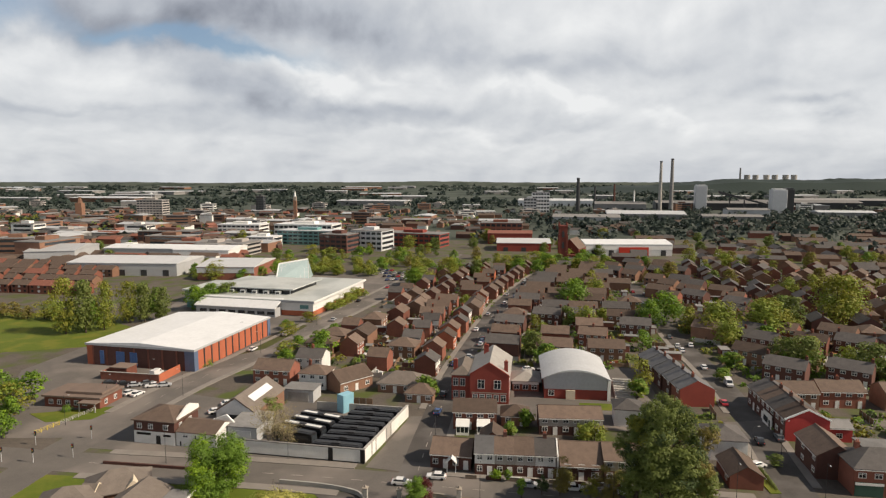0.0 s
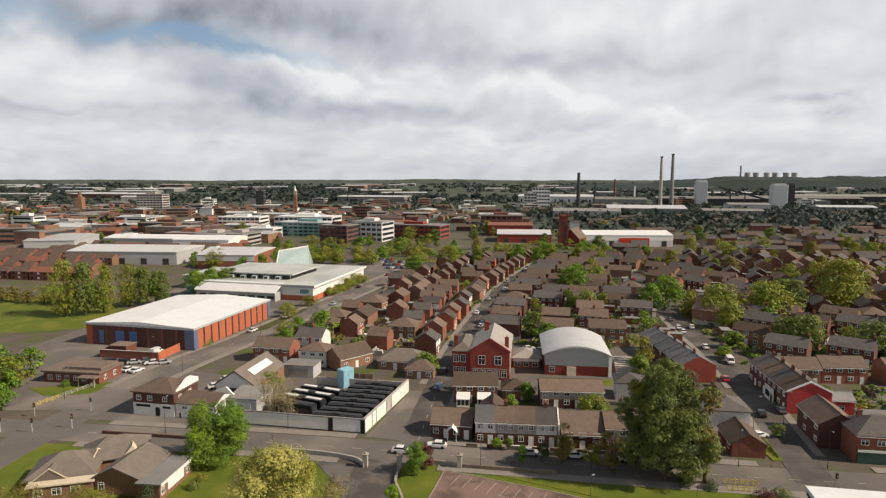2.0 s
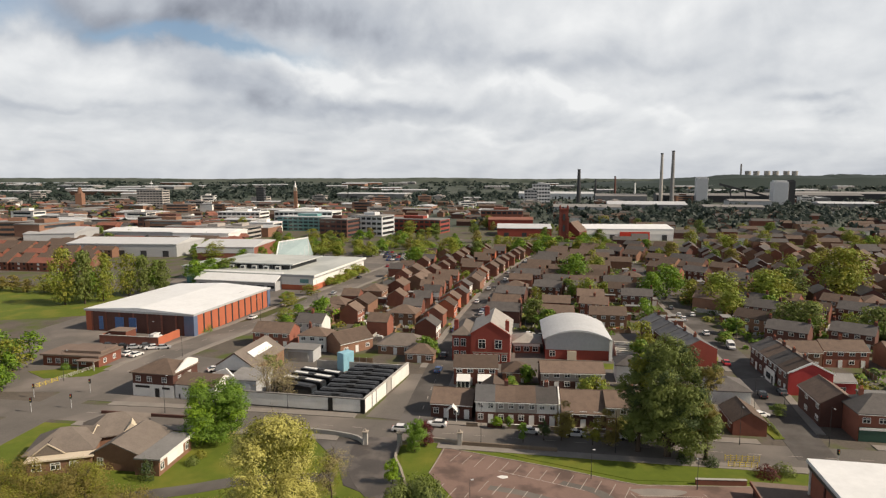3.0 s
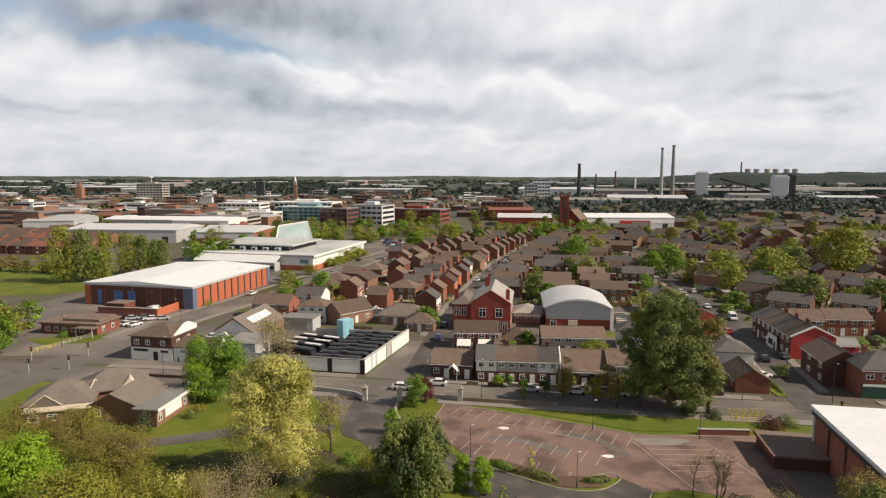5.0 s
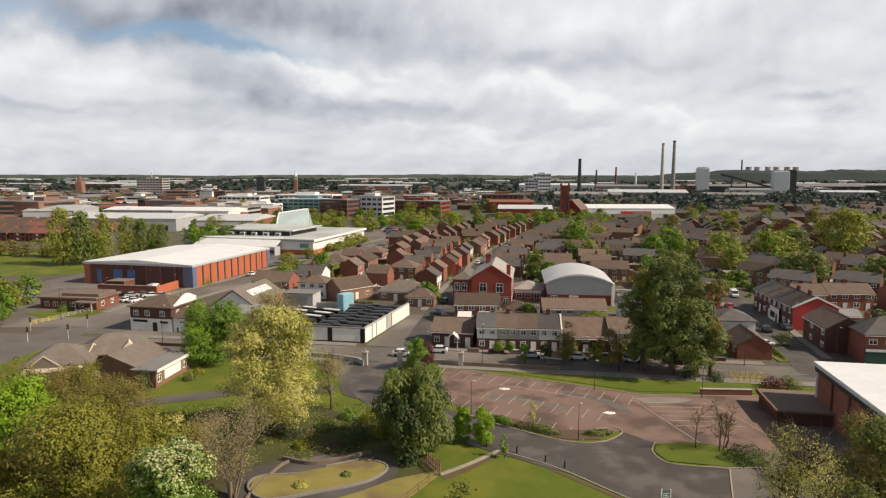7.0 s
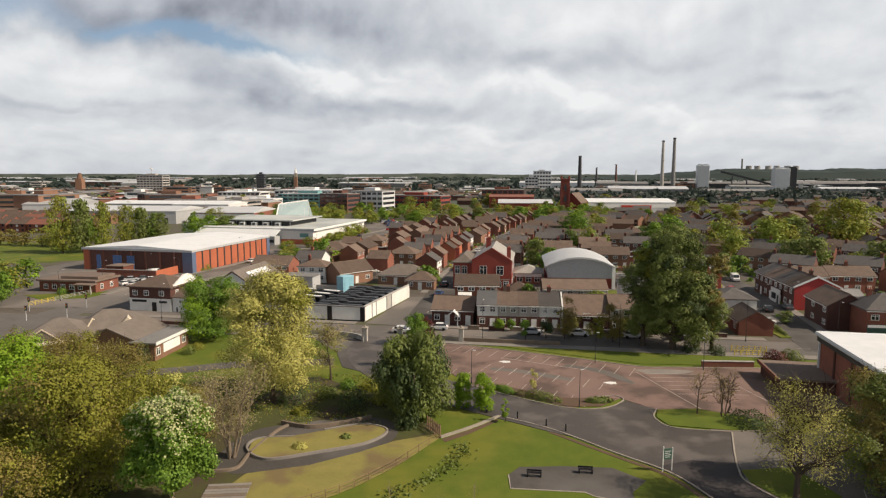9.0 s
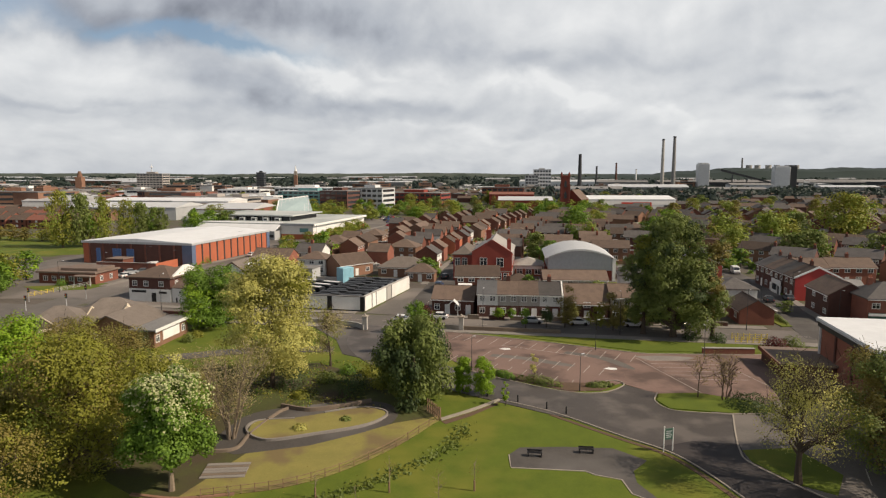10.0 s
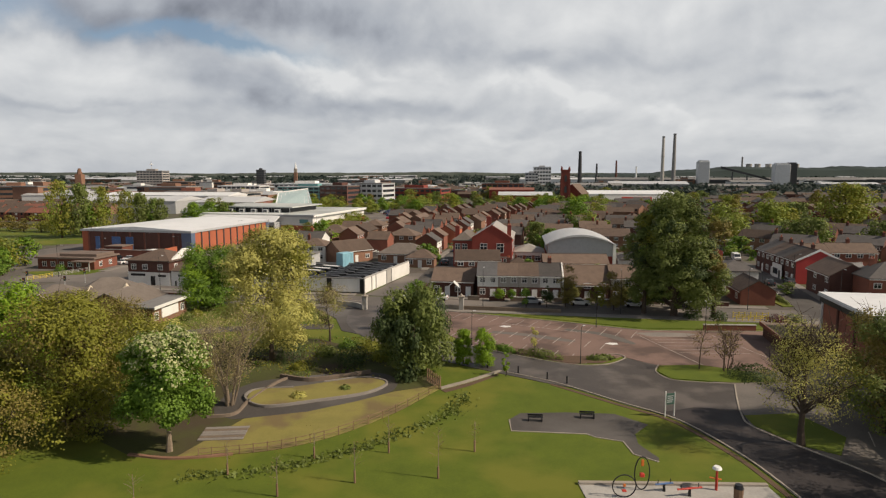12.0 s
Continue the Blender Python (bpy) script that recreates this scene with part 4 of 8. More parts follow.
def shop_row():
    """White painted shop with a brick upper storey, and its lower white neighbour."""
    ob = thing("corner_shop", pose(-74.6, 147.6, 0, 0, 0, GRID - 1.5), "corner shop, white below and brown brick above", "shop")
    W, D = 11.0, 10.0
    part("lower_wall", box(B(), 0, W, 0, D, 0, 3.1), "render_white", ob)
    part("upper_wall", box(B(), 0.05, W - 0.05, 0.05, D - 0.05, 3.1, 5.8), "brick_dark", ob)
    r = part("roof", hip_roof(W, D, 0, 2.3, 0.45), "tile_brown", ob, at=pose(W / 2, D / 2, 5.8))
    part("fascia_sign", box(B(), 0.8, 4.6, -0.12, 0, 2.2, 2.75), "paint_black", ob, "dark painted fascia sign")
    part("fascia_sign", box(B(), 8.0, 10.0, -0.12, 0, 2.1, 2.6), "paint_black", ob, "dark painted fascia sign")
    for x in (1.6, 4.6, 8.6):
        window(ob, x, 0.05, 3.7, 1.3, 1.3, 0, True)
    for y in (2.5, 6.5):
        window(ob, 0.05, y, 3.7, 1.2, 1.3, -90, True)
        window(ob, W - 0.05, y, 3.7, 1.2, 1.3, 90, True)
    door(ob, 6.6, 0, 1.0, 2.1, "paint_black")
    part("side_chimney_wall", prism(B(), [(0, 5.6), (D, 5.6), (D, 7.0), (D * 0.7, 8.2), (D * 0.55, 8.2)], W - 0.3, W + 0.2, "x"), "render_white", ob)
    nb = thing("white_annex", pose(-63.6, 145.6, 0, 0, 0, GRID - 1.5), "low white rendered annex with a brown roof", "building")
    part("wall", box(B(), 0.06, 10.5, 0, 8.5, 0, 3.6), "render_white", nb)
    part("roof", gable_roof(10.0, 8.5, 0, 1.5), "tile_brown", nb, at=pose(5.3, 4.25, 3.6))
    part("gable_wall", prism(B(), [(0, 3.6), (8.5, 3.6), (4.25, 5.1)], 0.1, 10.4, "x"), "render_white", nb)
    for x in (1.0, 4.0, 5.0, 7.6):
        part("dark_stripe", box(B(), x, x + 0.35, -0.05, 0.02, 0.1, 2.9 if x > 4.5 else 1.2), "paint_black", nb)
    window(nb, 2.5, 0, 2.2, 1.5, 0.8, 0, True)
    wall = thing("white_gable_wall", pose(-56.6, 150.5, 0, 0, 0, GRID), "tall white rendered gable wall of a workshop", "wall")
    part("wall_panel", prism(B(), [(0, 0), (0.1, 4.6), (3.8, 6.0), (6.4, 3.6), (6.4, 0)], 0, 0.5, "y"), "render_white", wall)


def garage_hall():
    ob = thing("workshop", pose(-51.2, 165.0, 0, 0, 0, GRID), "workshop with a large brown roof, skylight and grey gable", "workshop")
    W, D, H, R = 10.4, 18.0, 4.6, 3.4      # ridge along y
    part("wall", prism(B(), [(-W / 2, 0), (W / 2, 0), (W / 2, H), (0, H + R), (-W / 2, H)], -D / 2, D / 2, "y"), "brick_brown", ob)
    rf = prism(B(), [(-W / 2 - 0.3, H - 0.2), (-W / 2 - 0.3, H), (0, H + R + 0.2), (W / 2 + 0.3, H), (W / 2 + 0.3, H - 0.2), (0, H + R)], -D / 2 - 0.2, D / 2 + 0.2, "y")
    part("roof", rf, "tile_beige", ob)
    s = math.atan2(R, W / 2)
    part("skylight", box(B(), -1.1, 1.1, -5.5, 5.5, 0, 0.12), "metal_white", ob, "long pale roof skylight",
         at=pose(W / 4, 0, H + R / 2 + 0.36, 0, math.degrees(s), 0))
    part("gable_cladding", prism(B(), [(-W / 2 + 0.02, 0.05), (W / 2 - 0.02, 0.05), (W / 2 - 0.02, H - 0.25), (0, H + R - 0.3), (-W / 2 + 0.02, H - 0.25)], -D / 2 - 0.14, -D / 2 - 0.01, "y"), "metal_pale", ob)
    part("big_door", box(B(), -2.2, 2.2, -D / 2 - 0.22, -D / 2 - 0.12, 0.05, 3.6), "metal_dark", ob)
    lean = thing("shed", pose(-46.2, 152.0, 0, 0, 0, GRID), "grey clad lean-to shed beside the workshop", "shed")
    part("wall", box(B(), -5, 2.5, -5, 4, 0, 3.8), "metal_grey", lean)
    part("roof", prism(B(), [(-5.2, 3.8), (4.2, 3.8), (4.2, 4.7), (-5.2, 4.0)], -5.2, 2.7, "x"), "felt_grey", lean)
    part("roller_door", box(B(), -4, 1, -5.1, -4.98, 0.05, 3.0), "metal_pale", lean)
    low = thing("shed", pose(-40.5, 178.0, 0, 0, 0, GRID), "grey steel shed with a flat roof", "shed")
    part("wall", box(B(), -4.5, 4.5, -3, 3, 0, 3.6), "metal_grey", low)
    part("roof", box(B(), -4.8, 4.8, -3.3, 3.3, 3.6, 3.8), "felt_grey", low)
    part("roller_door", box(B(), -3, 3, -3.1, -2.98, 0.05, 2.9), "concrete", low)


def depot():
    """A walled bus depot: white front and side walls."""
    e = Vector((-19.2, 3.7)).normalized()
    ang = math.degrees(math.atan2(-e.y, -e.x))
    ob = thing("depot_wall", pose(-17.4, 135.7, 0, 0, 0, ang), "white painted perimeter wall of a bus depot", "wall")
    H = 3.2
    part("wall_run", box(B(), -34, -8.5, 0, 0.4, 0, H), "render_white", ob)
    part("wall_run", box(B(), -7.4, -0.9, 0, 0.4, 0, H), "render_white", ob)
    part("pier", box(B(), -8.49, -7.41, -0.08, 0.5, 0, H + 0.05), "paint_black", ob)
    part("pier", box(B(), -0.9, 0.0, -0.08, 0.5, 0, H + 0.05), "paint_black", ob)
    part("coping", box(B(), -34, 0.1, -0.1, 0.5, H + 0.05, H + 0.22), "felt_grey", ob)
    part("plinth", box(B(), -34, -0.9, -0.06, 0, 0, 0.35), "metal_dark", ob)
    d = Vector((8.4, 27.8))
    ang2 = math.degrees(math.atan2(d.y, d.x)) - 90
    sd = thing("depot_wall", pose(-17.4, 135.7, 0, 0, 0, ang2), "white side wall with piers beside the depot apron", "wall")
    for y0, y1, mt in ((0.6, 4.2, "render_white"), (4.6, 6.6, "render_white"), (7.0, 13.0, "render_white"), (13.6, 16.2, "concrete"), (16.6, 29.0, "render_white")):
        part("wall_run", box(B(), -0.4, 0, y0, y1, 0, H), mt, sd)
    for y in (4.2, 6.6, 13.0, 16.2):
        part("pier", box(B(), -0.45, 0.06, y + 0.01, y + 0.38, 0, H + 0.1), "felt_grey", sd)
    part("coping", box(B(), -0.5, 0.1, 0.6, 29.1, H + 0.1, H + 0.25), "concrete", sd)
    bk = thing("depot_wall", pose(-9.0, 164.0, 0, 0, 0, ang), "low grey rear wall of the depot", "wall")
    part("wall_run", box(B(), -26, 0, 0, 0.35, 0, 2.4), "concrete", bk)
    # depot floor roof edge and buses
    proto = {}
    def bus(at, strip_mat, label):
        if strip_mat in proto:
            return copy_thing(proto[strip_mat], at)
        b = thing("bus", at, label, "bus", "buses in the depot")
        prof = [(-5.9, 0.4), (5.9, 0.4), (5.95, 1.4), (5.8, 2.85), (5.5, 3.05), (-5.8, 3.05), (-5.95, 2.8)]
        part("body", bev(prism(B(), prof, -1.2, 1.2, "y"), 0.08, 2), "paint_black", b)
        part("roof_panel", bev(box(B(), -5.5, 5.2, -0.5, 0.5, 3.04, 3.14), 0.03), strip_mat, b)
        for s in (-1, 1):
            part("side_glass", box(B(), -5.4, 5.3, s * 1.205 - 0.012, s * 1.205 + 0.012, 1.35, 2.4), "glass", b)
        part("windscreen", box(B(), 5.86, 5.97, -1.0, 1.0, 1.3, 2.6), "glass", b)
        part("air_unit", bev(box(B(), -1.2, 0.8, -0.6, 0.6, 3.14, 3.34), 0.05), "metal_dark", b)
        wheels(b, (-3.6, 4.0), 1.08, 0.45)
        proto[strip_mat] = b
        return b
    de = Vector((math.cos(radians(ang)), math.sin(radians(ang))))
    dn = Vector((-de.y, de.x))
    c0 = Vector((-17.4, 135.7))
    for r in range(8):
        p = c0 + dn * (2.9 + r * 3.2) + de * (-7.4 + r * 0.35 + (r % 3) * 0.3)
        bus(pose(p.x, p.y, 0.07, 0, 0, ang - 1.5 + (r % 3)), "metal_dark", "dark coach parked in a tight row")
    for r in range(4):
        p = c0 + dn * (8.5 + r * 3.6) + de * (-20.5 + r * 1.0)
        bus(pose(p.x, p.y, 0.07, 0, 0, ang - 13), "metal_dark" if r == 0 else "paint_white", "dark coach with a white roof stripe")
    p = c0 + dn * 30 + de * -15
    ct = thing("container", pose(p.x, p.y, 0.07, 0, 0, ang + 60), "pale blue steel container standing behind the buses", "container")
    part("body", bev(box(B(), -1.9, 1.9, -1.3, 1.3, 0, 5.0), 0.06), "paint_sky", ct)
    ribs = B()
    for k in range(9):
        box(ribs, -1.85 + k * 0.43, -1.65 + k * 0.43, -1.36, 1.36, 0.2, 4.8)
    part("rib", ribs, "paint_sky", ct)


def school():
    ob = thing("school", pose(18.8, 172.8, 0, 0, 0, GRID + 2), "tall red brick school with tall white windows and slate roof", "school")
    W, D, H, R = 11.0, 20.0, 8.2, 3.4       # front gable along x: -W..0, back along y
    part("wall", prism(B(), [(-W, 0), (0, 0), (0, H), (-W / 2, H + R), (-W, H)], 0, D, "y"), "brick_school", ob)
    s = R / (W / 2)
    rf = prism(B(), [(-W - 0.35, H - 0.35 * s), (-W - 0.35, H - 0.35 * s + 0.2), (-W / 2, H + R + 0.2), (0.35, H - 0.35 * s + 0.2), (0.35, H - 0.35 * s), (-W / 2, H + R + 0.01)], -0.02, D + 0.3, "y")
    part("roof", rf, "slate_pale", ob)
    part("coping", prism(B(), [(-W - 0.1, H - 0.1), (-W - 0.1, H + 0.3), (-W / 2, H + R + 0.42), (0.1, H + 0.3), (0.1, H - 0.1), (-W / 2, H + R + 0.05)], -0.15, 0.3, "y"), "brick_school", ob)
    for x in (-7.8, -3.2):
        window(ob, x, 0, 4.3, 2.0, 2.6, 0, True, bars=1)
    part("stone_band", box(B(), -W + 0.5, -0.5, -0.07, 0.02, 3.0, 3.25), "stone_pale", ob)
    for k in range(5):
        window(ob, -W + 1.5 + k * 2.0, 0, 0.7, 1.5, 2.0, 0, True, bars=1)
    for k in range(6):
        window(ob, 0, 2.2 + k * 3.1, 4.4, 1.2, 2.4, 90, True)
        window(ob, 0, 2.2 + k * 3.1, 0.9, 1.2, 2.0, 90, True)
    chimney(ob, -0.9, 2.6, H + 1.0, 2.6, 1.1, "brick_school")
    chimney(ob, -W / 2 - 2.0, 15, H + R - 0.4, 2.0, 1.4, "brick_school")
    wing = thing("school_wing", pose(8.1, 176.2, 0, 0, 0, GRID + 2), "red brick school wing with hipped slate roof", "school")
    part("wall", box(B(), -5.4, -0.06, 0, 15, 0, 7.4), "brick_school", wing)
    part("roof", hip_roof(5.6, 15, 0, 2.2, 0.3), "tile_beige", wing, at=pose(-2.7, 7.5, 7.4))
    for x in (-4.2, -2.2):
        window(wing, x, 0, 4.2, 1.5, 2.3, 0, True)
        window(wing, x, 0, 0.8, 1.5, 2.1, 0, True)
    for k in range(4):
        window(wing, -5.4, 2 + k * 3.4, 4.2, 1.2, 2.2, -90, False)
    chimney(wing, -4.6, 3.0, 8.4, 2.8, 1.2, "brick_school")


def sports_hall():
    ob = thing("sports_hall", pose(38.6, 177.0, 0, 0, 0, GRID + 4), "sports hall with curved white roof over red brick base", "hall")
    W, D, H, R = 18.0, 22.0, 6.2, 2.5
    part("brick_base", box(B(), -W / 2, W / 2, 0, D, 0, 2.9), "brick_school", ob)
    def arch(rise, half, z):
        return [(half * (1 - 2 * k / 20), z + rise * (1 - (1 - 2 * k / 20) ** 2)) for k in range(21)]
    part("cladding", prism(B(), [(-W / 2 + 0.05, 2.9), (W / 2 - 0.05, 2.9)] + arch(R, W / 2 - 0.05, H), 0.05, D - 0.05, "y"), "metal_grey", ob)
    up = arch(R + 0.25, W / 2 + 0.8, H + 0.05)
    dn = arch(R, W / 2 + 0.8, H - 0.05)[::-1]
    part("roof", prism(B(), up + dn, -0.9, D + 0.5, "y"), "metal_grey", ob)
    part("fascia", prism(B(), arch(R + 0.3, W / 2 + 0.86, H + 0.04) + arch(R - 0.1, W / 2 + 0.86, H - 0.12)[::-1], -1.05, -0.92, "y"), "metal_pale", ob)
    part("end_panel", box(B(), W / 2 - 0.1, W / 2 + 0.75, -0.7, 0.3, 0.1, H), "paint_white", ob)
    part("door", box(B(), -W / 2 + 6.2, -W / 2 + 8.8, -0.5, 0.02, 0, 2.7), "render_cream", ob, "cream entrance porch block")
    window(ob, -W / 2 + 2.0, 0, 0.9, 1.7, 1.7, 0, True)
    an = thing("school_annex", pose(24.4, 184.0, 0, 0, 0, GRID + 4), "low annex with a pale sloping roof", "building")
    part("wall", box(B(), -3.4, 4.6, 0, 9, 0, 3.2), "brick", an)
    part("roof", hip_roof(8.4, 9.4, 0, 2.0, 0.4), "slate_pale", an, at=pose(0.6, 4.5, 3.2))
    part("render_band", box(B(), -3.3, 4.5, -0.06, 0, 2.2, 3.1), "paint_white", an)
    for x in (-2.0, 0.6, 3.2):
        window(an, x, 0, 0.6, 1.7, 1.6, 0, True)
    st = thing("stepped_terrace", pose(52.6, 176.0, 0, 0, 0, GRID), "weathered concrete terrace steps beside the hall", "steps")
    for k in range(9):
        part("step", box(B(), -2.6, 3.0, k * 1.5, k * 1.5 + 1.46, 0, 0.25 + k * 0.25), "concrete", st)


def civic_centre():
    """Broad low building: stepped flat roofs, a dark clerestory and a tilted glazed sail."""
    ob = thing("civic_building", pose(-59.3, 286.0, 0, 0, 0, -14), "pale civic building with stepped flat roofs and glazed sail", "civic building")
    part("wall", box(B(), -57, 0, 0, 64, 2.4, 6.6), "paint_white", ob)
    part("brick_base", box(B(), -56.9, 0.1, 0.1, 63.9, 0, 2.4), "brick_orange", ob)
    part("roof", bev(box(B(), -58, 1.0, -1.0, 65, 6.6, 7.3), 0.1), "roof_membrane", ob)
    part("fascia", box(B(), 1.0, 1.12, -1.1, 65, 6.3, 7.36), "paint_white", ob)
    part("fascia", box(B(), -15.9, 1.12, -1.2, -1.02, 6.3, 7.36), "metal_grey", ob)
    part("front_wing", box(B(), -57, -16, -6.0, -0.05, 0, 4.0), "metal_grey", ob)
    part("front_wing_roof", prism(B(), [(-6.8, 3.9), (-6.8, 4.25), (-0.6, 7.0), (1.5, 7.7), (1.5, 6.7), (-0.6, 6.5)], -57.6, -15.6, "x"), "metal_white", ob)
    for k in range(8):
        part("window", box(B(), -55 + k * 5.0, -51.4 + k * 5.0, -6.1, -5.98, 1.2, 2.6), "glass", ob)
    part("sign", box(B(), -6.5, -2.2, -0.16, -0.02, 3.4, 5.2), "teal", ob, "green entrance sign panel")
    part("upper_storey", box(B(), -57.5, -18, 13, 42, 7.3, 9.6), "metal_dark", ob)
    part("upper_roof", bev(box(B(), -59.5, -15.5, 10.8, 44, 9.6, 10.2), 0.08), "roof_membrane", ob)
    for k in range(5):
        x = -50 + k * 6.3
        unit = part("air_handler", bev(box(B(), x, x + 2.6, 10.4, 12.4, 7.3, 8.9), 0.06), "paint_white", ob, "white rooftop air handling unit")
        part("grille", box(B(), x + 0.4, x + 2.2, 10.3, 10.39, 7.6, 8.5), "metal_dark", unit)
    for k in range(9):
        part("mullion", box(B(), -57 + k * 4.85, -56.7 + k * 4.85, 12.86, 13.0, 7.3, 9.6), "metal_grey", ob)
    part("side_block", box(B(), -79, -57.1, 16, 44, 0, 6.2), "metal_grey", ob)
    part("side_block_roof", bev(box(B(), -80, -58.1, 15, 45, 6.2, 6.9), 0.08), "roof_membrane", ob)
    # plain box for a boxy teal shape; its use is made up
    part("loading_bay", bev(box(B(), -70, -58.5, 5, 15.9, 0, 3.4), 0.06), "teal", ob, "plain teal box beside the side block")
    q = [Vector(p) for p in ((-42.4, 43, 7.3), (-28.0, 53.5, 7.3), (-34.5, 66.5, 17.2), (-47.7, 57, 15.2), (-46.5, 62, 7.3), (-33.5, 70.5, 7.3))]
    bm = B()
    v = [bm.verts.new(p) for p in q]
    for f in ((0, 1, 2, 3), (1, 5, 2), (2, 5, 4, 3), (0, 3, 4), (0, 4, 5, 1)):
        bm.faces.new([v[i] for i in f])
    bmesh.ops.recalc_face_normals(bm, faces=bm.faces[:])
    sail = part("glazed_sail", bm, "glass_pale", ob, "tilted pale glazed rooflight")
    bars = B()
    for k in range(9):
        tube(bars, q[0].lerp(q[1], k / 8), q[3].lerp(q[2], k / 8), 0.15, 0.15, 5)
    for k in range(1, 5):
        tube(bars, q[0].lerp(q[3], k / 5), q[1].lerp(q[2], k / 5), 0.12, 0.12, 5)
    part("glazing_bar", bars, "metal_pale", sail)
    rim = tube(B(), q[3], q[2], 0.55, 0.55, 6)
    tube(rim, q[0], q[3], 0.35, 0.35, 6)
    part("rim", rim, "paint_white", sail)


def right_hall():
    """The red brick hall with a white roof by the lower car park."""
    ob = thing("leisure_hall", pose(58.6, 96.0, 0, 0, 0, GRID), "dark red brick hall with a bright white flat roof", "hall")
    H = 7.5
    part("wall", box(B(), 0, 46, -44, 0, 0, H), "brick", ob)
    part("roof", box(B(), -0.5, 46.5, -44.5, 0.5, H, H + 0.45), "metal_white", ob)
    part("eaves_panel", box(B(), -0.32, -0.02, -44.3, 0.3, H - 1.0, H - 0.02), "metal_dark", ob)
    part("gutter", box(B(), -0.62, -0.5, -44.5, 0.5, H - 0.1, H + 0.2), "metal_pale", ob)
    for k in range(8):
        part("pier", box(B(), -0.22, 0.02, -5.6 * k - 0.5, -5.6 * k - 0.1, 0, H - 1.0), "metal_pale" if k == 0 else "brick_dark", ob)
    low = thing("flat_roofed_block", pose(51.5, 99.6, 0, 0, 0, GRID), "low dark brick block with a brown felt roof", "building")
    part("wall", box(B(), 0, 8.6, -9, 0, 0, 2.0), "brick_dark", low)
    part("roof", box(B(), -0.4, 8.62, -9.4, 0.4, 2.0, 2.3), "felt", low)
    part("parapet", box(B(), -0.5, -0.4, -9.4, 0.4, 1.8, 2.4), "brick", low)
    wl = thing("low_wall", pose(43.5, 103.2, 0, 0, 0, -3), "low red brick wall at the car park edge", "wall")
    part("wall_run", box(B(), 0, 8.5, 0, 0.5, 0, 1.0), "brick", wl)
    part("coping", box(B(), -0.05, 8.55, -0.06, 0.56, 1.0, 1.1), "concrete", wl)


def nursery():
    ob = thing("bungalow", pose(-55.6, 112.6, 0, 0, 0, -7), "brick bungalow wing with grey-brown gabled roof and white edge", "bungalow")
    part("wall", prism(B(), [(-6.8, 0), (1.8, 0), (1.8, 3.3), (-3.0, 5.2), (-6.8, 3.1)], -4.4, 6.0, "y"), "brick_brown", ob)
    part("roof", prism(B(), [(-7.4, 2.85), (-7.4, 3.05), (-3.0, 5.45), (2.2, 3.4), (2.2, 3.2), (-3.0, 5.22)], -4.8, 6.4, "y"), "tile_beige", ob)
    part("side_wall", box(B(), 1.82, 6.4, -5.6, 5.4, 0, 3.1), "brick_brown", ob)
    part("flat_roof", box(B(), 1.9, 6.9, -6.0, 5.8, 3.1, 3.35), "felt_grey", ob)
    part("roof_edge", box(B(), 6.9, 7.02, -6.0, 5.8, 2.95, 3.5), "paint_white", ob)
    part("white_panel", box(B(), 6.4, 6.5, -3.0, 2.4, 0.9, 2.6), "paint_white", ob)
    for y in (-4.6, 3.8):
        window(ob, 6.4, y, 0.9, 1.2, 1.4, 90, True)
    window(ob, 4.0, -5.6, 0.9, 1.6, 1.4, 0, True)
    window(ob, -5.6, -4.4, 0.9, 1.2, 1.4, 0, True)
    two = thing("bungalow", pose(-70.6, 114.0, 0, 0, 0, GRID + 26), "brick bungalow with a grey-brown pyramid roof and cream gables", "bungalow")
    part("wall", box(B(), -5.4, 5.4, -4.6, 4.6, 0, 3.0), "brick_brown", two)
    part("roof", hip_roof(10.8, 9.2, 0, 3.0, 0.5), "tile_beige", two, at=pose(0, 0, 3.0))
    # cream boards stand in for sunlight on the gable slopes
    for x, y, a in ((-1.5, -4.6, 0), (4.0, 2.0, 70)):
        part("gable", prism(B(), [(-2.6, 3.0), (2.6, 3.0), (0, 5.0)], -0.9, 2.4, "y"), "tile_beige", two, at=pose(x, y, 0, 0, 0, a))
        part("bargeboard", prism(B(), [(-2.8, 2.9), (-2.8, 3.1), (0, 5.25), (2.8, 3.1), (2.8, 2.9), (0, 5.0)], -1.02, -0.86, "y"), "render_cream", two, at=pose(x, y, 0, 0, 0, a))
    part("flat_roof", box(B(), -4.8, 6.2, -7.6, -4.65, 2.7, 2.95), "render_cream", two)
    part("front_wall", box(B(), -4.4, 5.8, -7.2, -4.62, 0, 2.7), "brick_brown", two)
    for k in range(3):
        window(two, -3.0 + k * 3.0, -7.2, 0.9, 1.6, 1.3, 0, True)
    three = thing("bungalow", pose(-64.8, 120.8, 0, 0, 0, GRID + 34), "rear bungalow wing with grey-brown tiled roof", "bungalow")
    part("wall", box(B(), -5.6, 5.6, -4.2, 4.2, 0, 3.2), "brick_brown", three)
    part("roof", hip_roof(11.4, 8.6, 0, 3.0, 0.5), "tile_beige", three, at=pose(0, 0, 3.2))
    part("dormer_gable", prism(B(), [(-1.8, 3.2), (1.8, 3.2), (0, 5.2)], 1.0, 5.0, "y"), "render_cream", three, at=pose(3, -5.6, 0))


warehouse()
sports_block()
shop_row()
garage_hall()
depot()
school()
sports_hall()
civic_centre()
right_hall()
nursery()

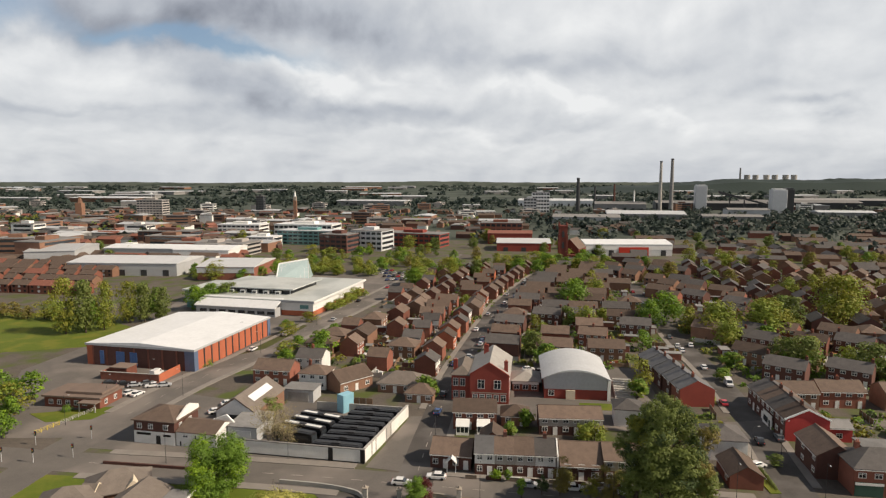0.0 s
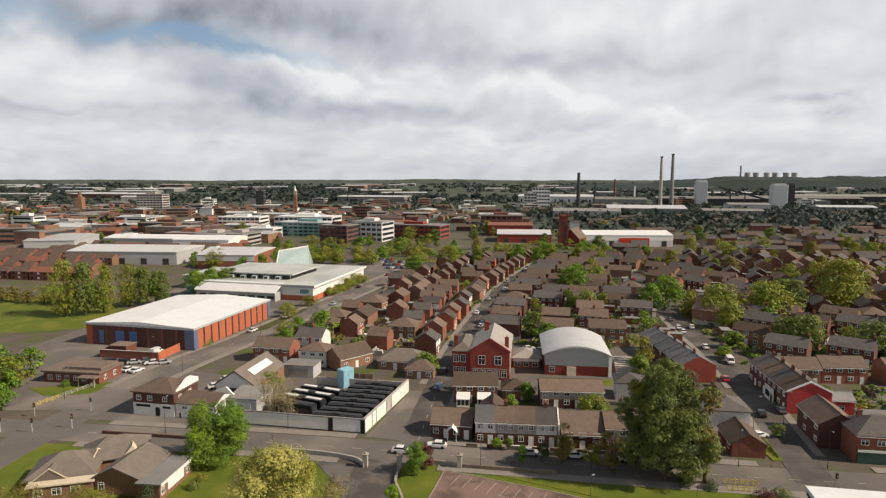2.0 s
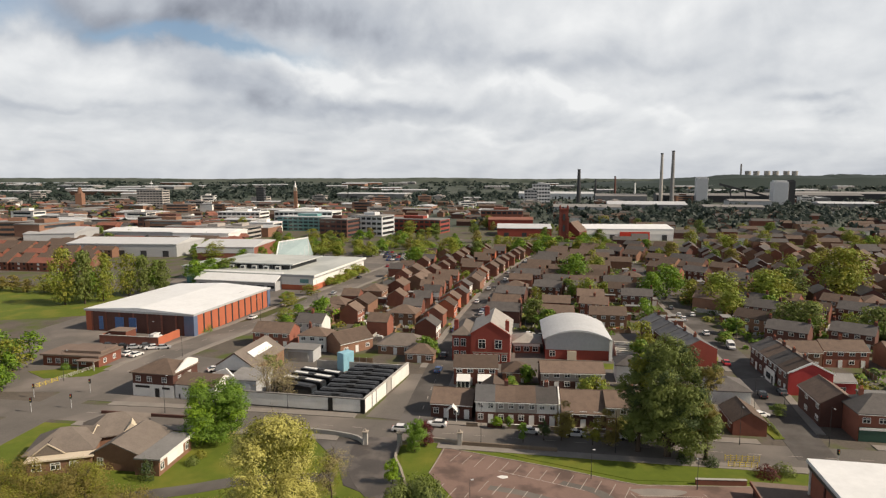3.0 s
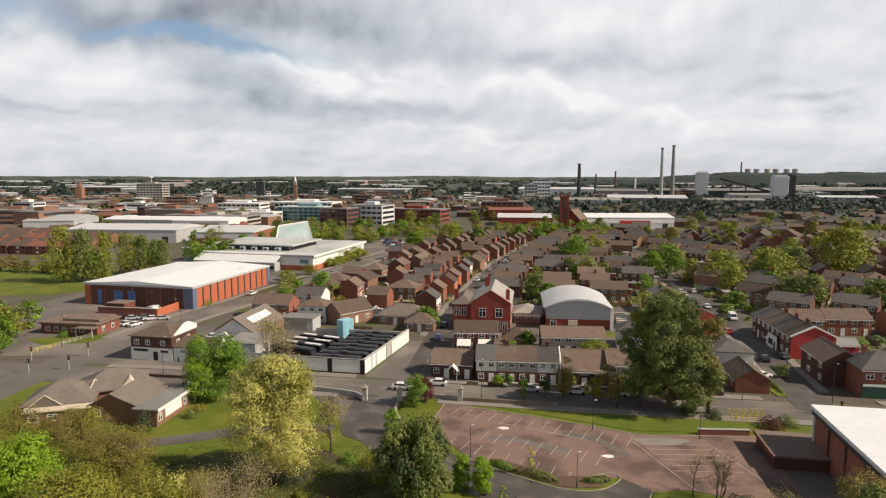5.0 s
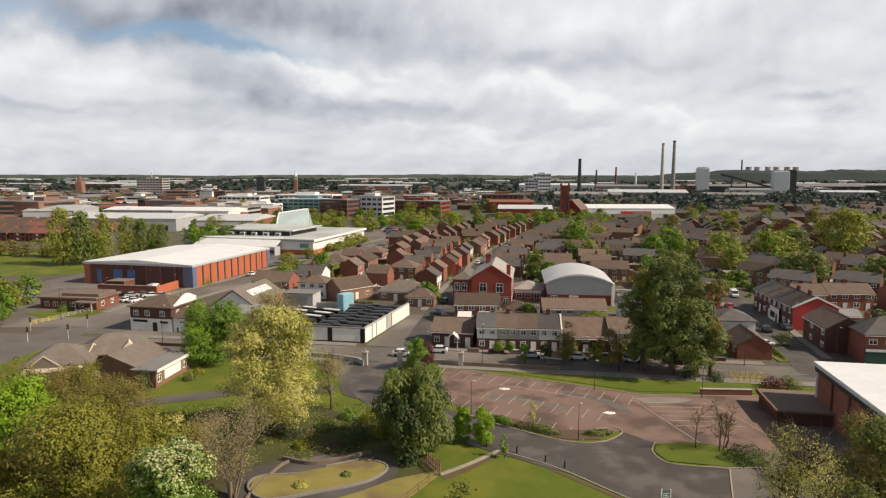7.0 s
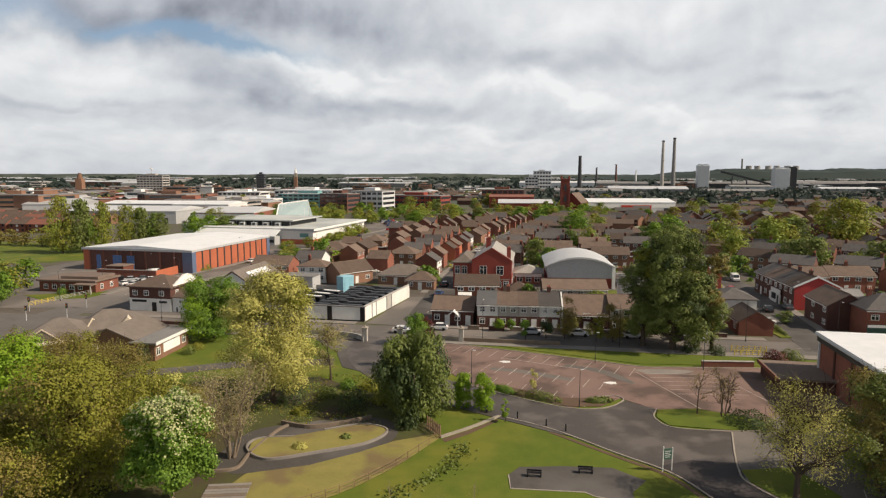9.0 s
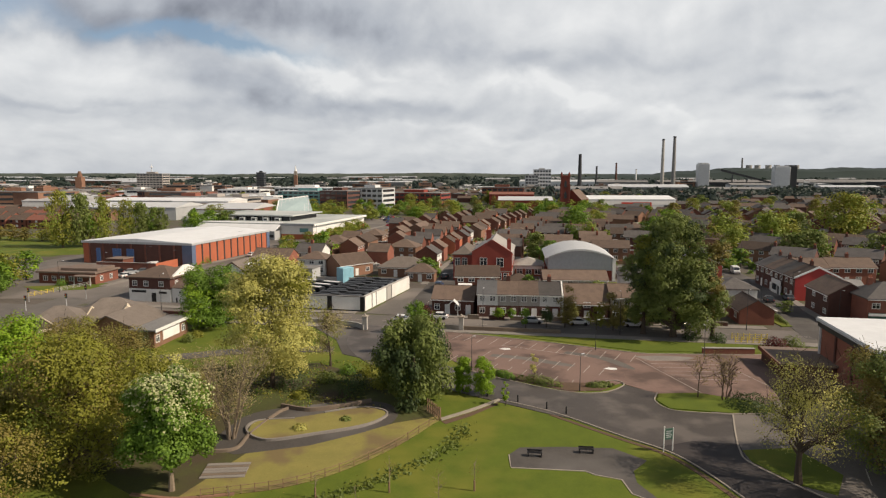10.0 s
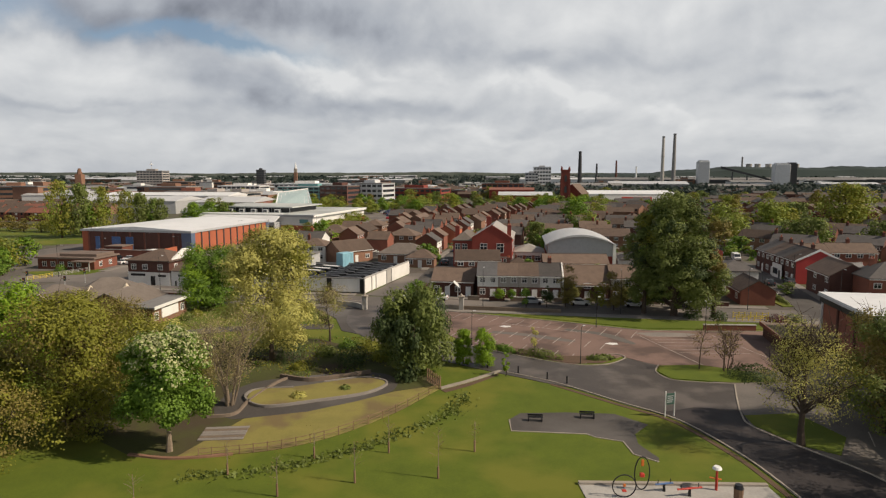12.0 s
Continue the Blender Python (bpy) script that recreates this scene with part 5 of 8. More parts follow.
# ---------------- houses with places of their own ----------------
NEAR = dict(near=True)
house(pose(8.6, 158.5, 0, 0, 0, -4), "brick semi-detached house with white conservatories", 11, 7.5, 4.8, 2.0, "brick", "tile_brown", chim=0, **NEAR)
for x in (5.2, 10.4):
    cv = thing("conservatory", pose(x, 152.9, 0, 0, 0, -4), "white framed conservatory behind a brick house", "conservatory")
    part("roof", prism(B(), [(-1.6, 2.2), (-1.6, 2.35), (1.8, 3.1), (1.8, 2.2)], -1.7, 1.7, "x"), "paint_white", cv)
    part("frame", box(B(), -1.6, 1.6, -1.5, 1.7, 0, 0.7), "paint_white", cv)
    for k in range(4):
        part("post", box(B(), -1.6 + k * 1.0, -1.45 + k * 1.0, -1.5, -1.4, 0.7, 2.25), "paint_white", cv)
    part("glazing", box(B(), -1.5, 1.5, -1.42, 1.6, 0.72, 2.2), "glass", cv)
house(pose(32.3, 155.2, 0, 0, 0, -4), "long brick house with a brown tiled roof", 15.5, 8, 4.5, 1.7, "brick_dark", "tile_brown", cols=6, chim=0, upper="render_grey", **NEAR)
house(pose(19.2, 160.5, 0, 0, 0, -6), "small outbuilding with a hipped brown roof", 7, 6.5, 2.7, 2.0, "brick_brown", "tile_brown", style="hip", cols=2, rooms=1, chim=0, name="outbuilding")
house(pose(48.5, 160.0, 0, 0, 0, 80), "pale rendered house with a grey hipped roof", 7, 7, 4.6, 1.9, "render_white", "tile_grey", style="hip", cols=2, chim=0, **NEAR)
# terrace by the main road, house by house
for k, (rf, up, cm) in enumerate((("slate", "render_white", 0), ("tile_brown", "render_grey", 1), ("tile_brown", "render_grey", 0), ("tile_grey", "render_white", 1))):
    x = 9.6 + k * 4.3
    house(pose(x, 134.4 - k * 0.42, 0, 0, 0, -5.5), "pebbledashed terrace house with brick ground floor", 4.28, 8.4, 5.1, 2.0, "brick_dark", rf, cols=2, chim=cm, upper=up, group="terrace by the main road", **NEAR)
part("party_wall", prism(B(), [(-4.3, 0), (4.3, 0), (4.3, 5.1), (0, 7.4), (-4.3, 5.1)], -0.15, 0.15, "x"), "render_white", thing("gable_end", pose(25.0, 132.6, 0, 0, 0, -5.5), "white painted gable end of the terrace", "wall"))
house(pose(29.8, 131.9, 0, 0, 0, -5.5), "dark brick terrace house with low-slung brown roof", 8.6, 9.5, 3.6, 3.2, "brick_dark", "tile_brown", cols=3, chim=0, **NEAR)
house(pose(40.2, 130.6, 0, 0, 0, -5.5), "grey rendered terrace house with brown roof", 11.5, 8.4, 5.0, 2.0, "brick_brown", "tile_brown", cols=5, chim=1, upper="render_cream", **NEAR)
house(pose(50.6, 129.2, 0, 0, 0, -5.5), "grey rendered terrace house with dark windows", 8.4, 8.4, 5.0, 2.0, "brick_dark", "tile_brown", cols=4, chim=1, upper="render_grey", **NEAR)
house(pose(2.6, 137.2, 0, 0, 0, -10), "low brick house with a white pointed porch", 9.0, 8.0, 3.3, 2.2, "brick_dark", "tile_brown", cols=4, rooms=1, chim=0, **NEAR)
pc = thing("porch", pose(2.2, 132.2, 0, 0, 0, -10), "white timber porch with a pointed gable", "porch")
part("roof", gable_roof(2.0, 2.2, 2.3, 1.0, 0.2, 0.1), "paint_white", pc, at=pose(0, 0, 0, 0, 0, 90))
for x in (-0.95, 0.95):
    part("post", box(B(), x - 0.08, x + 0.08, -0.95, -0.79, 0, 2.35), "paint_white", pc)
house(pose(12.0, 143.6, 0, 0, 0, 84), "rear brick cottage with a pitched roof", 6.5, 5.6, 3.4, 2.0, "brick", "tile_brown", cols=2, rooms=1, chim=0, name="outbuilding", **NEAR)
# the painted red gable row along the side street
for k in range(4):
    y = 150.6 + k * 6.2
    x = 88.6 + k * 0.75
    house(pose(x, y, 0, 0, 0, -97), "dark terrace house with a white lower front" if k == 1 else "dark terrace house along the side street", 6.16, 9.8, 5.6, 2.4, "brick_dark", "tile_grey" if k % 2 else "tile_brown",
          cols=2, chim=1, group="terrace by the side street", upper=None, **NEAR)
rg = thing("gable_end", pose(88.4, 147.35, 0, 0, 0, -7), "bright red painted gable wall with white bargeboards", "wall")
part("wall_panel", prism(B(), [(-5.05, 0), (5.05, 0), (5.05, 5.6), (0, 8.0), (-5.05, 5.6)], -0.12, 0.05, "y"), "red_paint", rg)
part("bargeboard", prism(B(), [(-5.4, 5.35), (-5.4, 5.75), (0, 8.4), (5.4, 5.75), (5.4, 5.35), (0, 7.95)], -0.4, -0.13, "y"), "paint_white", rg)
house(pose(96.4, 149.6, 0, 0, 0, -7), "low red painted rear extension", 6.0, 5.0, 3.6, 1.2, "red_paint", "felt_grey", cols=1, rooms=1, chim=0, name="extension")
# corner pub
pb = house(pose(91.0, 124.8, 0, 0, 0, -9), "red brick corner pub with grey hipped roof and green front", 15, 9.5, 5.8, 2.8, "brick", "tile_grey", style="hip", cols=5, chim=1, name="corner_pub", **NEAR)
part("shop_front", box(B(), -7.3, -2.0, -4.95, -4.7, 0.1, 3.0), "paint_green", pb, "dark green painted pub front")
part("sign_board", box(B(), -7.3, -2.0, -5.05, -4.96, 2.45, 2.95), "paint_white", pb)
house(pose(84.6, 133.8, 0, 0, 0, 80), "dark brick rear range of the pub", 12, 8, 5.2, 2.4, "brick_dark", "tile_brown", cols=4, chim=0, **NEAR)
house(pose(98.5, 135.5, 0, 0, 0, -9), "flat-roofed rear extension of the pub", 8, 9, 3.8, 0.6, "brick_dark", "felt_grey", style="hip", cols=2, rooms=1, chim=0, name="extension")
house(pose(112, 138, 0, 0, 0, -6), "brick house with white door and brown roof", 11, 8, 5.0, 2.2, "brick", "tile_brown", cols=4, chim=0, **NEAR)
# brick garage by the side street, and white house behind it
house(pose(63.2, 128.4, 0, 0, 0, 82), "low brick garage with gable end facing the road", 9.5, 6.6, 2.9, 2.0, "brick", "tile_brown", cols=2, rooms=1, chim=0, name="garage", **NEAR)
house(pose(65.5, 141.5, 0, 0, 0, 82), "white rendered house with grey roof", 9, 8, 4.8, 2.0, "render_white", "tile_grey", style="hip", cols=3, chim=0, **NEAR)
# terrace with the second red gable
for k in range(5):
    house(pose(71.2 - k * 0.2, 174.5 + k * 7.0, 0, 0, 0, 88), "grey terrace house with slate roof", 6.96, 9.4, 5.0, 2.4, "brick" if k == 0 else "brick_dark", "slate", cols=2, chim=1, group="terrace behind the poplars", near=k < 2)
rg2 = thing("gable_end", pose(71.2, 170.9, 0, 0, 0, -2), "red brick gable wall of the end terrace", "wall")
part("wall_panel", prism(B(), [(-4.8, 0), (4.8, 0), (4.8, 5.0), (0, 7.5), (-4.8, 5.0)], -0.12, 0.05, "y"), "brick_school", rg2)
for x, y, lab in ((89.0 + 8.0, 172.5, 0), (110.5, 173.5, 1), (127, 171, 0), (142, 169, 1), (158, 168, 0), (175, 165, 1)):
    house(pose(x + 1.0, y, 0, 0, 0, -5), "semi-detached brick house with brown tiled roof", 12.0, 7.8, 4.8, 2.1, "brick" if lab else "brick_brown", "tile_brown", cols=4, chim=lab, group="estate houses", near=True)
# west of the street: bungalows and white houses
house(pose(-11.5, 186.5, 0, 0, 0, GRID), "bungalow with broad brown hipped roofs", 14, 9, 2.8, 2.8, "brick_brown", "tile_beige", style="hip", cols=4, rooms=1, chim=0, name="bungalow")
house(pose(-6.0, 177.5, 0, 0, 0, GRID), "small bungalow with brown hipped roof", 8, 7, 2.7, 2.2, "brick_brown", "tile_brown", style="hip", cols=3, rooms=1, chim=0, name="bungalow")
house(pose(-28.5, 188, 0, 0, 0, GRID + 55), "brick house with brown gabled roof and bay", 12, 8, 3.6, 2.6, "brick_brown", "tile_brown", cols=3, rooms=1, chim=0)
house(pose(-38.5, 189.5, 0, 0, 0, GRID), "white rendered house with brown hipped roof", 8.5, 7.5, 4.8, 2.0, "render_white", "tile_brown", style="hip", cols=3, chim=1)
house(pose(-43.0, 206, 0, 0, 0, GRID), "white gabled house with grey roof", 9, 8, 5.0, 2.2, "render_white", "tile_grey", cols=3, chim=1)
house(pose(-52.0, 194, 0, 0, 0, GRID), "brick pair of houses with brown roof", 12, 8, 4.8, 2.2, "brick", "tile_brown", cols=4, chim=0)

# white lower fronts of the side-street terrace, and the front garden walls of the road terrace
wf = thing("shop_front", pose(84.0, 157.4, 0, 0, 0, -97), "white painted lower shop front in a dark terrace", "shop front")
part("panel", box(B(), -2.9, 2.9, -0.16, 0.0, 0.1, 3.6), "render_white", wf)
part("window", box(B(), -2.2, 0.6, -0.2, -0.15, 0.9, 2.4), "glass", wf)
part("door", box(B(), 1.2, 2.2, -0.2, -0.15, 0.1, 2.2), "paint_black", wf)
for k in range(12):
    x = 5.0 + k * 4.35
    gw = thing("garden_wall", pose(x, 128.6 - k * 0.57, 0.1, 0, 0, -8), "low front garden wall with pale coping", "wall", "front garden walls")
    part("wall_run", box(B(), 0, 3.2 if k % 3 else 2.4, 0, 0.22, 0, 0.85), "brick_dark" if k % 2 else "stone_brown", gw)
    part("coping", box(B(), -0.04, 3.24 if k % 3 else 2.44, -0.04, 0.26, 0.85, 0.93), "paint_white" if k % 4 == 2 else "stone_pale", gw)


# ---------------- trees ----------------
def leaf_mesh(name, centres, normals, size, mats, mi=None, rng=None, long=1.0, droop=0.0):
    """Small folded leaves as one mesh, two triangles each."""
    n = len(centres)
    rng = rng or np.random.default_rng(1)
    nrm = normals + rng.normal(0, 0.17, (n, 3))
    nrm /= np.linalg.norm(nrm, axis=1)[:, None] + 1e-9
    ref = rng.normal(0, 1, (n, 3))
    if droop:
        ref[:, :2] *= 1 - droop
        ref[:, 2] = -np.abs(ref[:, 2]) - droop
    u = np.cross(nrm, ref)
    u /= np.linalg.norm(u, axis=1)[:, None] + 1e-9
    v = np.cross(nrm, u)
    s = size * rng.uniform(0.6, 1.35, n)[:, None]
    a, b = u * s * 0.5, v * s * 0.5 * long
    pts = np.empty((n, 4, 3))
    pts[:, 0], pts[:, 1], pts[:, 2], pts[:, 3] = centres - b, centres + a, centres + b + nrm * s * 0.15, centres - a
    me = bpy.data.meshes.new(name)
    me.from_pydata(pts.reshape(-1, 3).tolist(), [], np.arange(n * 4).reshape(n, 4).tolist())
    for mt in mats:
        me.materials.append(M[mt])
    if mi is not None:
        me.polygons.foreach_set("material_index", mi.astype(np.int32))
    return me


def crown_points(rng, n, h, w, base, lobes, flat=1.0, fill=0.35, top=0.75, lobe=(0.22, 0.36), form="round"):
    """Leaf places on the shells of many lobes, which fill an uneven crown."""
    cen, rad = [], []
    for k in range(lobes):
        t = rng.uniform(0.04, 0.96)
        z = base + (h - base) * t
        prof = math.sin(math.pi * min(1, max(0, t)) ** top) ** 0.6 if form == "round" else (math.sin(math.pi * (0.12 + 0.82 * t) ** 0.8) ** 0.5 if form == "egg" else 1 - 0.85 * t ** 4 if form == "column" else (1 - t ** 2.2) ** 0.5 * 0.95 + 0.05)
        a = rng.uniform(0, math.tau)
        r = w / 2 * prof * rng.uniform(0.25, 0.8) ** (0.6 if form != "round" else 1)
        R = w * rng.uniform(*lobe) * (0.55 + 0.45 * prof)
        z = min(z, h - R * 0.75 * flat)
        cen.append((math.cos(a) * r, math.sin(a) * r, z))
        rad.append(R)
    cen, rad = np.array(cen), np.array(rad)
    pick = rng.choice(lobes, n, p=rad ** 2 / (rad ** 2).sum())
    sprays = 20                       # each lobe is made of small leafy sprays with gaps between them
    out = rng.normal(0, 1, (lobes, sprays, 3))
    out[:, :, 2] += 0.25
    out /= np.linalg.norm(out, axis=2)[:, :, None]
    mid = cen[:, None, :] + out * (rad[:, None] * rng.uniform(0.6, 0.98, (lobes, sprays)))[:, :, None] * np.array((1, 1, flat * 0.85))
    small = rad[:, None] * rng.uniform(0.26, 0.46, (lobes, sprays))
    which = rng.integers(0, sprays, n)
    d = rng.normal(0, 1, (n, 3))
    d /= np.linalg.norm(d, axis=1)[:, None]
    shell = np.where(rng.random(n) < fill, rng.uniform(0.3, 0.9, n), rng.uniform(0.85, 1.1, n))
    p = mid[pick, which] + d * (small[pick, which] * shell)[:, None] * np.array((1, 1, 0.75))
    d = d * 0.75 + out[pick, which] * 0.6
    p[:, 2] = np.maximum(p[:, 2], base * 0.75)
    d[:, 2] += 0.45
    return p, d, cen, pick


def limbs(rng, h, base, cen, r0, sides=7, forks=9, twigs=0, wander=0.05):
    """Tapered trunk with limbs that reach to the lobes, and finer twigs."""
    bm = B()
    pts = [Vector((0, 0, -0.1))]
    n = 5
    top = h * 0.72
    for k in range(1, n + 1):
        pts.append(Vector((rng.normal(0, wander * k), rng.normal(0, wander * k), top * k / n)))
    for k in range(n):
        a, b = r0 * (1 - 0.8 * k / n), r0 * (1 - 0.8 * (k + 1) / n)
        tube(bm, pts[k], pts[k + 1], a * (1.35 if k == 0 else 1), b, sides, caps=False)
    for c in cen[:forks]:
        c = Vector(c)
        zs = max(base * 0.8, min(c.z - 0.6, c.z - (Vector((c.x, c.y)).length) * 0.7))
        f = min(0.95, max(0.1, zs / top))
        i = min(n - 1, int(f * n))
        st = pts[i].lerp(pts[i + 1], f * n - i)
        rr = r0 * (1 - 0.8 * f) * 0.6
        mid = st.lerp(c, 0.5) + Vector((rng.normal(0, 0.3), rng.normal(0, 0.3), 0.3))
        tube(bm, st, mid, rr, rr * 0.6, 5, caps=False)
        tube(bm, mid, c, rr * 0.6, rr * 0.15, 5, caps=False)
        for _ in range(twigs):
            q = mid.lerp(c, rng.uniform(0.2, 1))
            e = q + Vector(rng.normal(0, 1, 3)) * (h * 0.085) + Vector((0, 0, h * 0.07))
            tube(bm, q, e, rr * 0.22 + 0.02, 0.012, 4, caps=False)
            for _ in range(2):
                q2 = q.lerp(e, rng.uniform(0.3, 0.9))
                e2 = q2 + Vector(rng.normal(0, 1, 3)) * (h * 0.05) + Vector((0, 0, h * 0.05))
                tube(bm, q2, e2, 0.03, 0.01, 3, caps=False)
    return bm


def tree(at, label, h, w, base, leaf, n=5000, size=0.35, lobes=16, seed=1, bark="bark", r0=None, forks=9, twigs=0, flat=1.0, fill=0.35,
         second=None, share=0.3, long=1.0, droop=0.0, name="tree", group="", top=0.75, lobe=(0.22, 0.36), sides=7, grain=2.8, flecks=False, form="round"):
    rng = np.random.default_rng(seed)
    ob = thing(name, at, label, "tree", group)
    n, size = int(n * grain), size / grain ** 0.5 * 1.06
    p, d, cen, pick = crown_points(rng, n, h, w, base, lobes, flat, fill, top, lobe, form)
    if droop:
        k = rng.random(n) ** 1.5 * h * 0.22 * droop
        p[:, 2] = np.maximum(p[:, 2] - k, base * 0.5)
    mats, mi = [leaf], None
    if second:
        mats = [leaf, second]
        zz = (p[:, 2] - base) / (h - base) + d[:, 0] * 0.22
        if flecks:
            mi = (rng.random(n) < np.clip((zz - 0.52) * 2.2, 0, 1) * share * 2).astype(int)
        else:
            turn = rng.random(lobes) < share
            mi = turn[pick].astype(int)
    part("crown", leaf_mesh("crown", p, d, size, mats, mi, rng, long, droop), None, ob)
    part("trunk", limbs(rng, h, base, cen, r0 or h * 0.022, sides, forks, twigs), bark, ob)
    return ob


def stems(at, label, h, w, count, seed, bark="bark_pale", leaf="leaf_twig", n=1500, size=0.16):
    """A many-stemmed, nearly bare tree."""
    rng = np.random.default_rng(seed)
    ob = thing("tree", at, label, "tree")
    tips = []
    bm = B()
    for k in range(count):
        a = k * math.tau / count + rng.normal(0, 0.3)
        lean = rng.uniform(0.25, 0.5) * w
        p = Vector((math.cos(a) * 0.35, math.sin(a) * 0.35, -0.1))
        r = h * 0.014
        for s in range(4):
            q = Vector((math.cos(a) * (0.35 + lean * ((s + 1) / 4) ** 1.3), math.sin(a) * (0.35 + lean * ((s + 1) / 4) ** 1.3), h * 0.8 * (s + 1) / 4)) + Vector(rng.normal(0, 0.15, 3))
            tube(bm, p, q, r, r * 0.7, 6, caps=False)
            if s >= 1:
                for _ in range(5):
                    b = p.lerp(q, rng.uniform(0, 1))
                    e = b + Vector((rng.normal(0, 0.9), rng.normal(0, 0.9), rng.uniform(0.5, 1.8))) * (h / 11)
                    tube(bm, b, e, r * 0.35, 0.015, 4, caps=False)
                    for _ in range(3):
                        e2 = e + Vector((rng.normal(0, 0.6), rng.normal(0, 0.6), rng.uniform(0.1, 1.0))) * (h / 11)
                        tube(bm, b.lerp(e, rng.uniform(0.4, 1)), e2, 0.025, 0.01, 3, caps=False)
                        tips.append(e2)
            p, r = q, r * 0.7
        tips.append(p)
    tips = np.array([tuple(t) for t in tips])
    c = tips[rng.choice(len(tips), n)] + rng.normal(0, h * 0.045, (n, 3))
    part("crown", leaf_mesh("crown", c, rng.normal(0, 1, (n, 3)), size, [leaf], None, rng), None, ob)
    part("trunk", bm, bark, ob)
    return ob


def bush(at, label, w, h, leaf, n=500, size=0.22, seed=3, name="bush", d=None):
    rng = np.random.default_rng(seed)
    a = rng.normal(0, 1, (n, 3))
    a /= np.linalg.norm(a, axis=1)[:, None]
    a[:, 2] = np.abs(a[:, 2])
    lump = 1 + 0.18 * np.sin(a[:, 0] * 7 + seed) * np.cos(a[:, 1] * 6) + rng.normal(0, 0.06, n)
    p = a * np.array((w / 2, (d or w) / 2, h)) * (lump * np.where(rng.random(n) < 0.3, rng.uniform(0.4, 0.95, n), 1))[:, None]
    me = leaf_mesh(name, p, a, size, [leaf], None, rng)
    ob = new(name, me)
    ob.matrix_basis = at
    return tagged(ob, label, "bush")


# the park and its edges
tree(pose(-26.0, 57.0, 0), "horse chestnut in cream blossom on a pale trunk", 11.8, 7.3, 3.8, "leaf_green", 13000, 0.34, 50, 11, "bark_pale", 0.26, second="blossom", share=0.34, flecks=True, flat=0.95, fill=0.3, form="egg", lobe=(0.19, 0.27))
tree(pose(-37.5, 60.5, 0), "broad olive-green tree with low spreading boughs", 14.6, 12.5, 1.2, "leaf_olive", 10000, 0.34, 30, 12, second="leaf_brown", share=0.25, fill=0.5, forks=16, twigs=3, r0=0.3)
tree(pose(-40.5, 52.5, 0), "olive tree with bare lower branches", 8.5, 9.0, 0.8, "leaf_olive", 4500, 0.3, 20, 13, second="leaf_brown", share=0.6, fill=0.6, forks=16, twigs=4, r0=0.22)
tree(pose(-33.0, 66.5, 0), "yellow-olive tree with fine spring leaf", 11.0, 9.5, 1.5, "leaf_olive", 6000, 0.3, 20, 14, second="leaf_yellow", share=0.2, fill=0.5, forks=10, twigs=2)
tree(pose(-50.5, 71.0, 0), "bright fresh green maple at the park edge", 14.0, 10.0, 1.5, "leaf_bright", 8500, 0.4, 24, 15, fill=0.25)
tree(pose(-46.0, 62.0, 0), "dark olive tree in shade", 9.0, 9.0, 0.8, "leaf_olive", 5000, 0.33, 18, 16, second="leaf_brown", share=0.5, fill=0.5)
tree(pose(-44.0, 82.0, 0), "thin olive-brown tree just in leaf", 10.0, 10.5, 1.5, "leaf_olive", 5500, 0.26, 22, 17, second="leaf_brown", share=0.6, fill=0.6, forks=14, twigs=4)
tree(pose(-55.0, 92.0, 0), "thin brownish tree just in leaf", 9.0, 9.5, 1.2, "leaf_olive", 4200, 0.26, 20, 18, second="leaf_brown", share=0.7, fill=0.6, forks=14, twigs=4)
tree(pose(-66.0, 98.0, 0), "brownish spring tree beside the bungalow", 8.0, 8.5, 1.2, "leaf_brown", 3600, 0.28, 18, 19, second="leaf_olive", share=0.5, fill=0.6, forks=12, twigs=4)
stems(pose(-24.3, 69.0, 0), "many-stemmed pale tree, almost bare", 11.0, 8.6, 9, 20, n=6500, size=0.12)
tree(pose(-24.2, 86.5, 0), "tall yellow-green tree with loose crown", 18.6, 15.0, 2.4, "leaf_yellow", 17000, 0.36, 46, 21, second="leaf_olive", share=0.12, fill=0.45, forks=16, twigs=2, lobe=(0.17, 0.26), r0=0.34)
tree(pose(-45.5, 122.0, 0), "dense fresh green sycamore", 12.4, 11.6, 1.0, "leaf_green", 12000, 0.42, 56, 22, second="leaf_bright", share=0.2, fill=0.3, lobe=(0.16, 0.24), form="egg")
tree(pose(-17.8, 96.4, 0), "slender tree with thin brown crown", 9.4, 7.0, 2.6, "leaf_twig", 2200, 0.2, 18, 23, second="leaf_olive", share=0.4, fill=0.7, forks=14, twigs=5, r0=0.17)
tree(pose(-3.8, 82.2, 0), "dense weeping dark green tree", 11.8, 11.6, 0.6, "leaf_mid", 9500, 0.36, 40, 24, second="leaf_dark", share=0.25, long=1.9, droop=0.6, fill=0.3, lobe=(0.16, 0.24), form="dome")
for x, y, h, w, s in ((2.7, 84.7, 4.9, 2.3, 1), (5.5, 83.4, 5.4, 2.6, 2)):
    tree(pose(x, y, 0), "neat green upright conifer", h, w, 0.2, "leaf_bright", 4200, 0.2, 44, 30 + s, fill=0.3, lobe=(0.22, 0.3), form="egg", forks=4, r0=0.08, name="conifer")
tree(pose(8.0, 79.4, 0), "slim young green tree in a guard", 3.4, 1.0, 0.5, "leaf_bright", 500, 0.16, 8, 33, forks=3, r0=0.05)
tree(pose(-5.4, 116.4, 0), "young bright green tree by the gate", 6.4, 4.2, 0.8, "leaf_green", 2600, 0.28, 14, 34, forks=5)
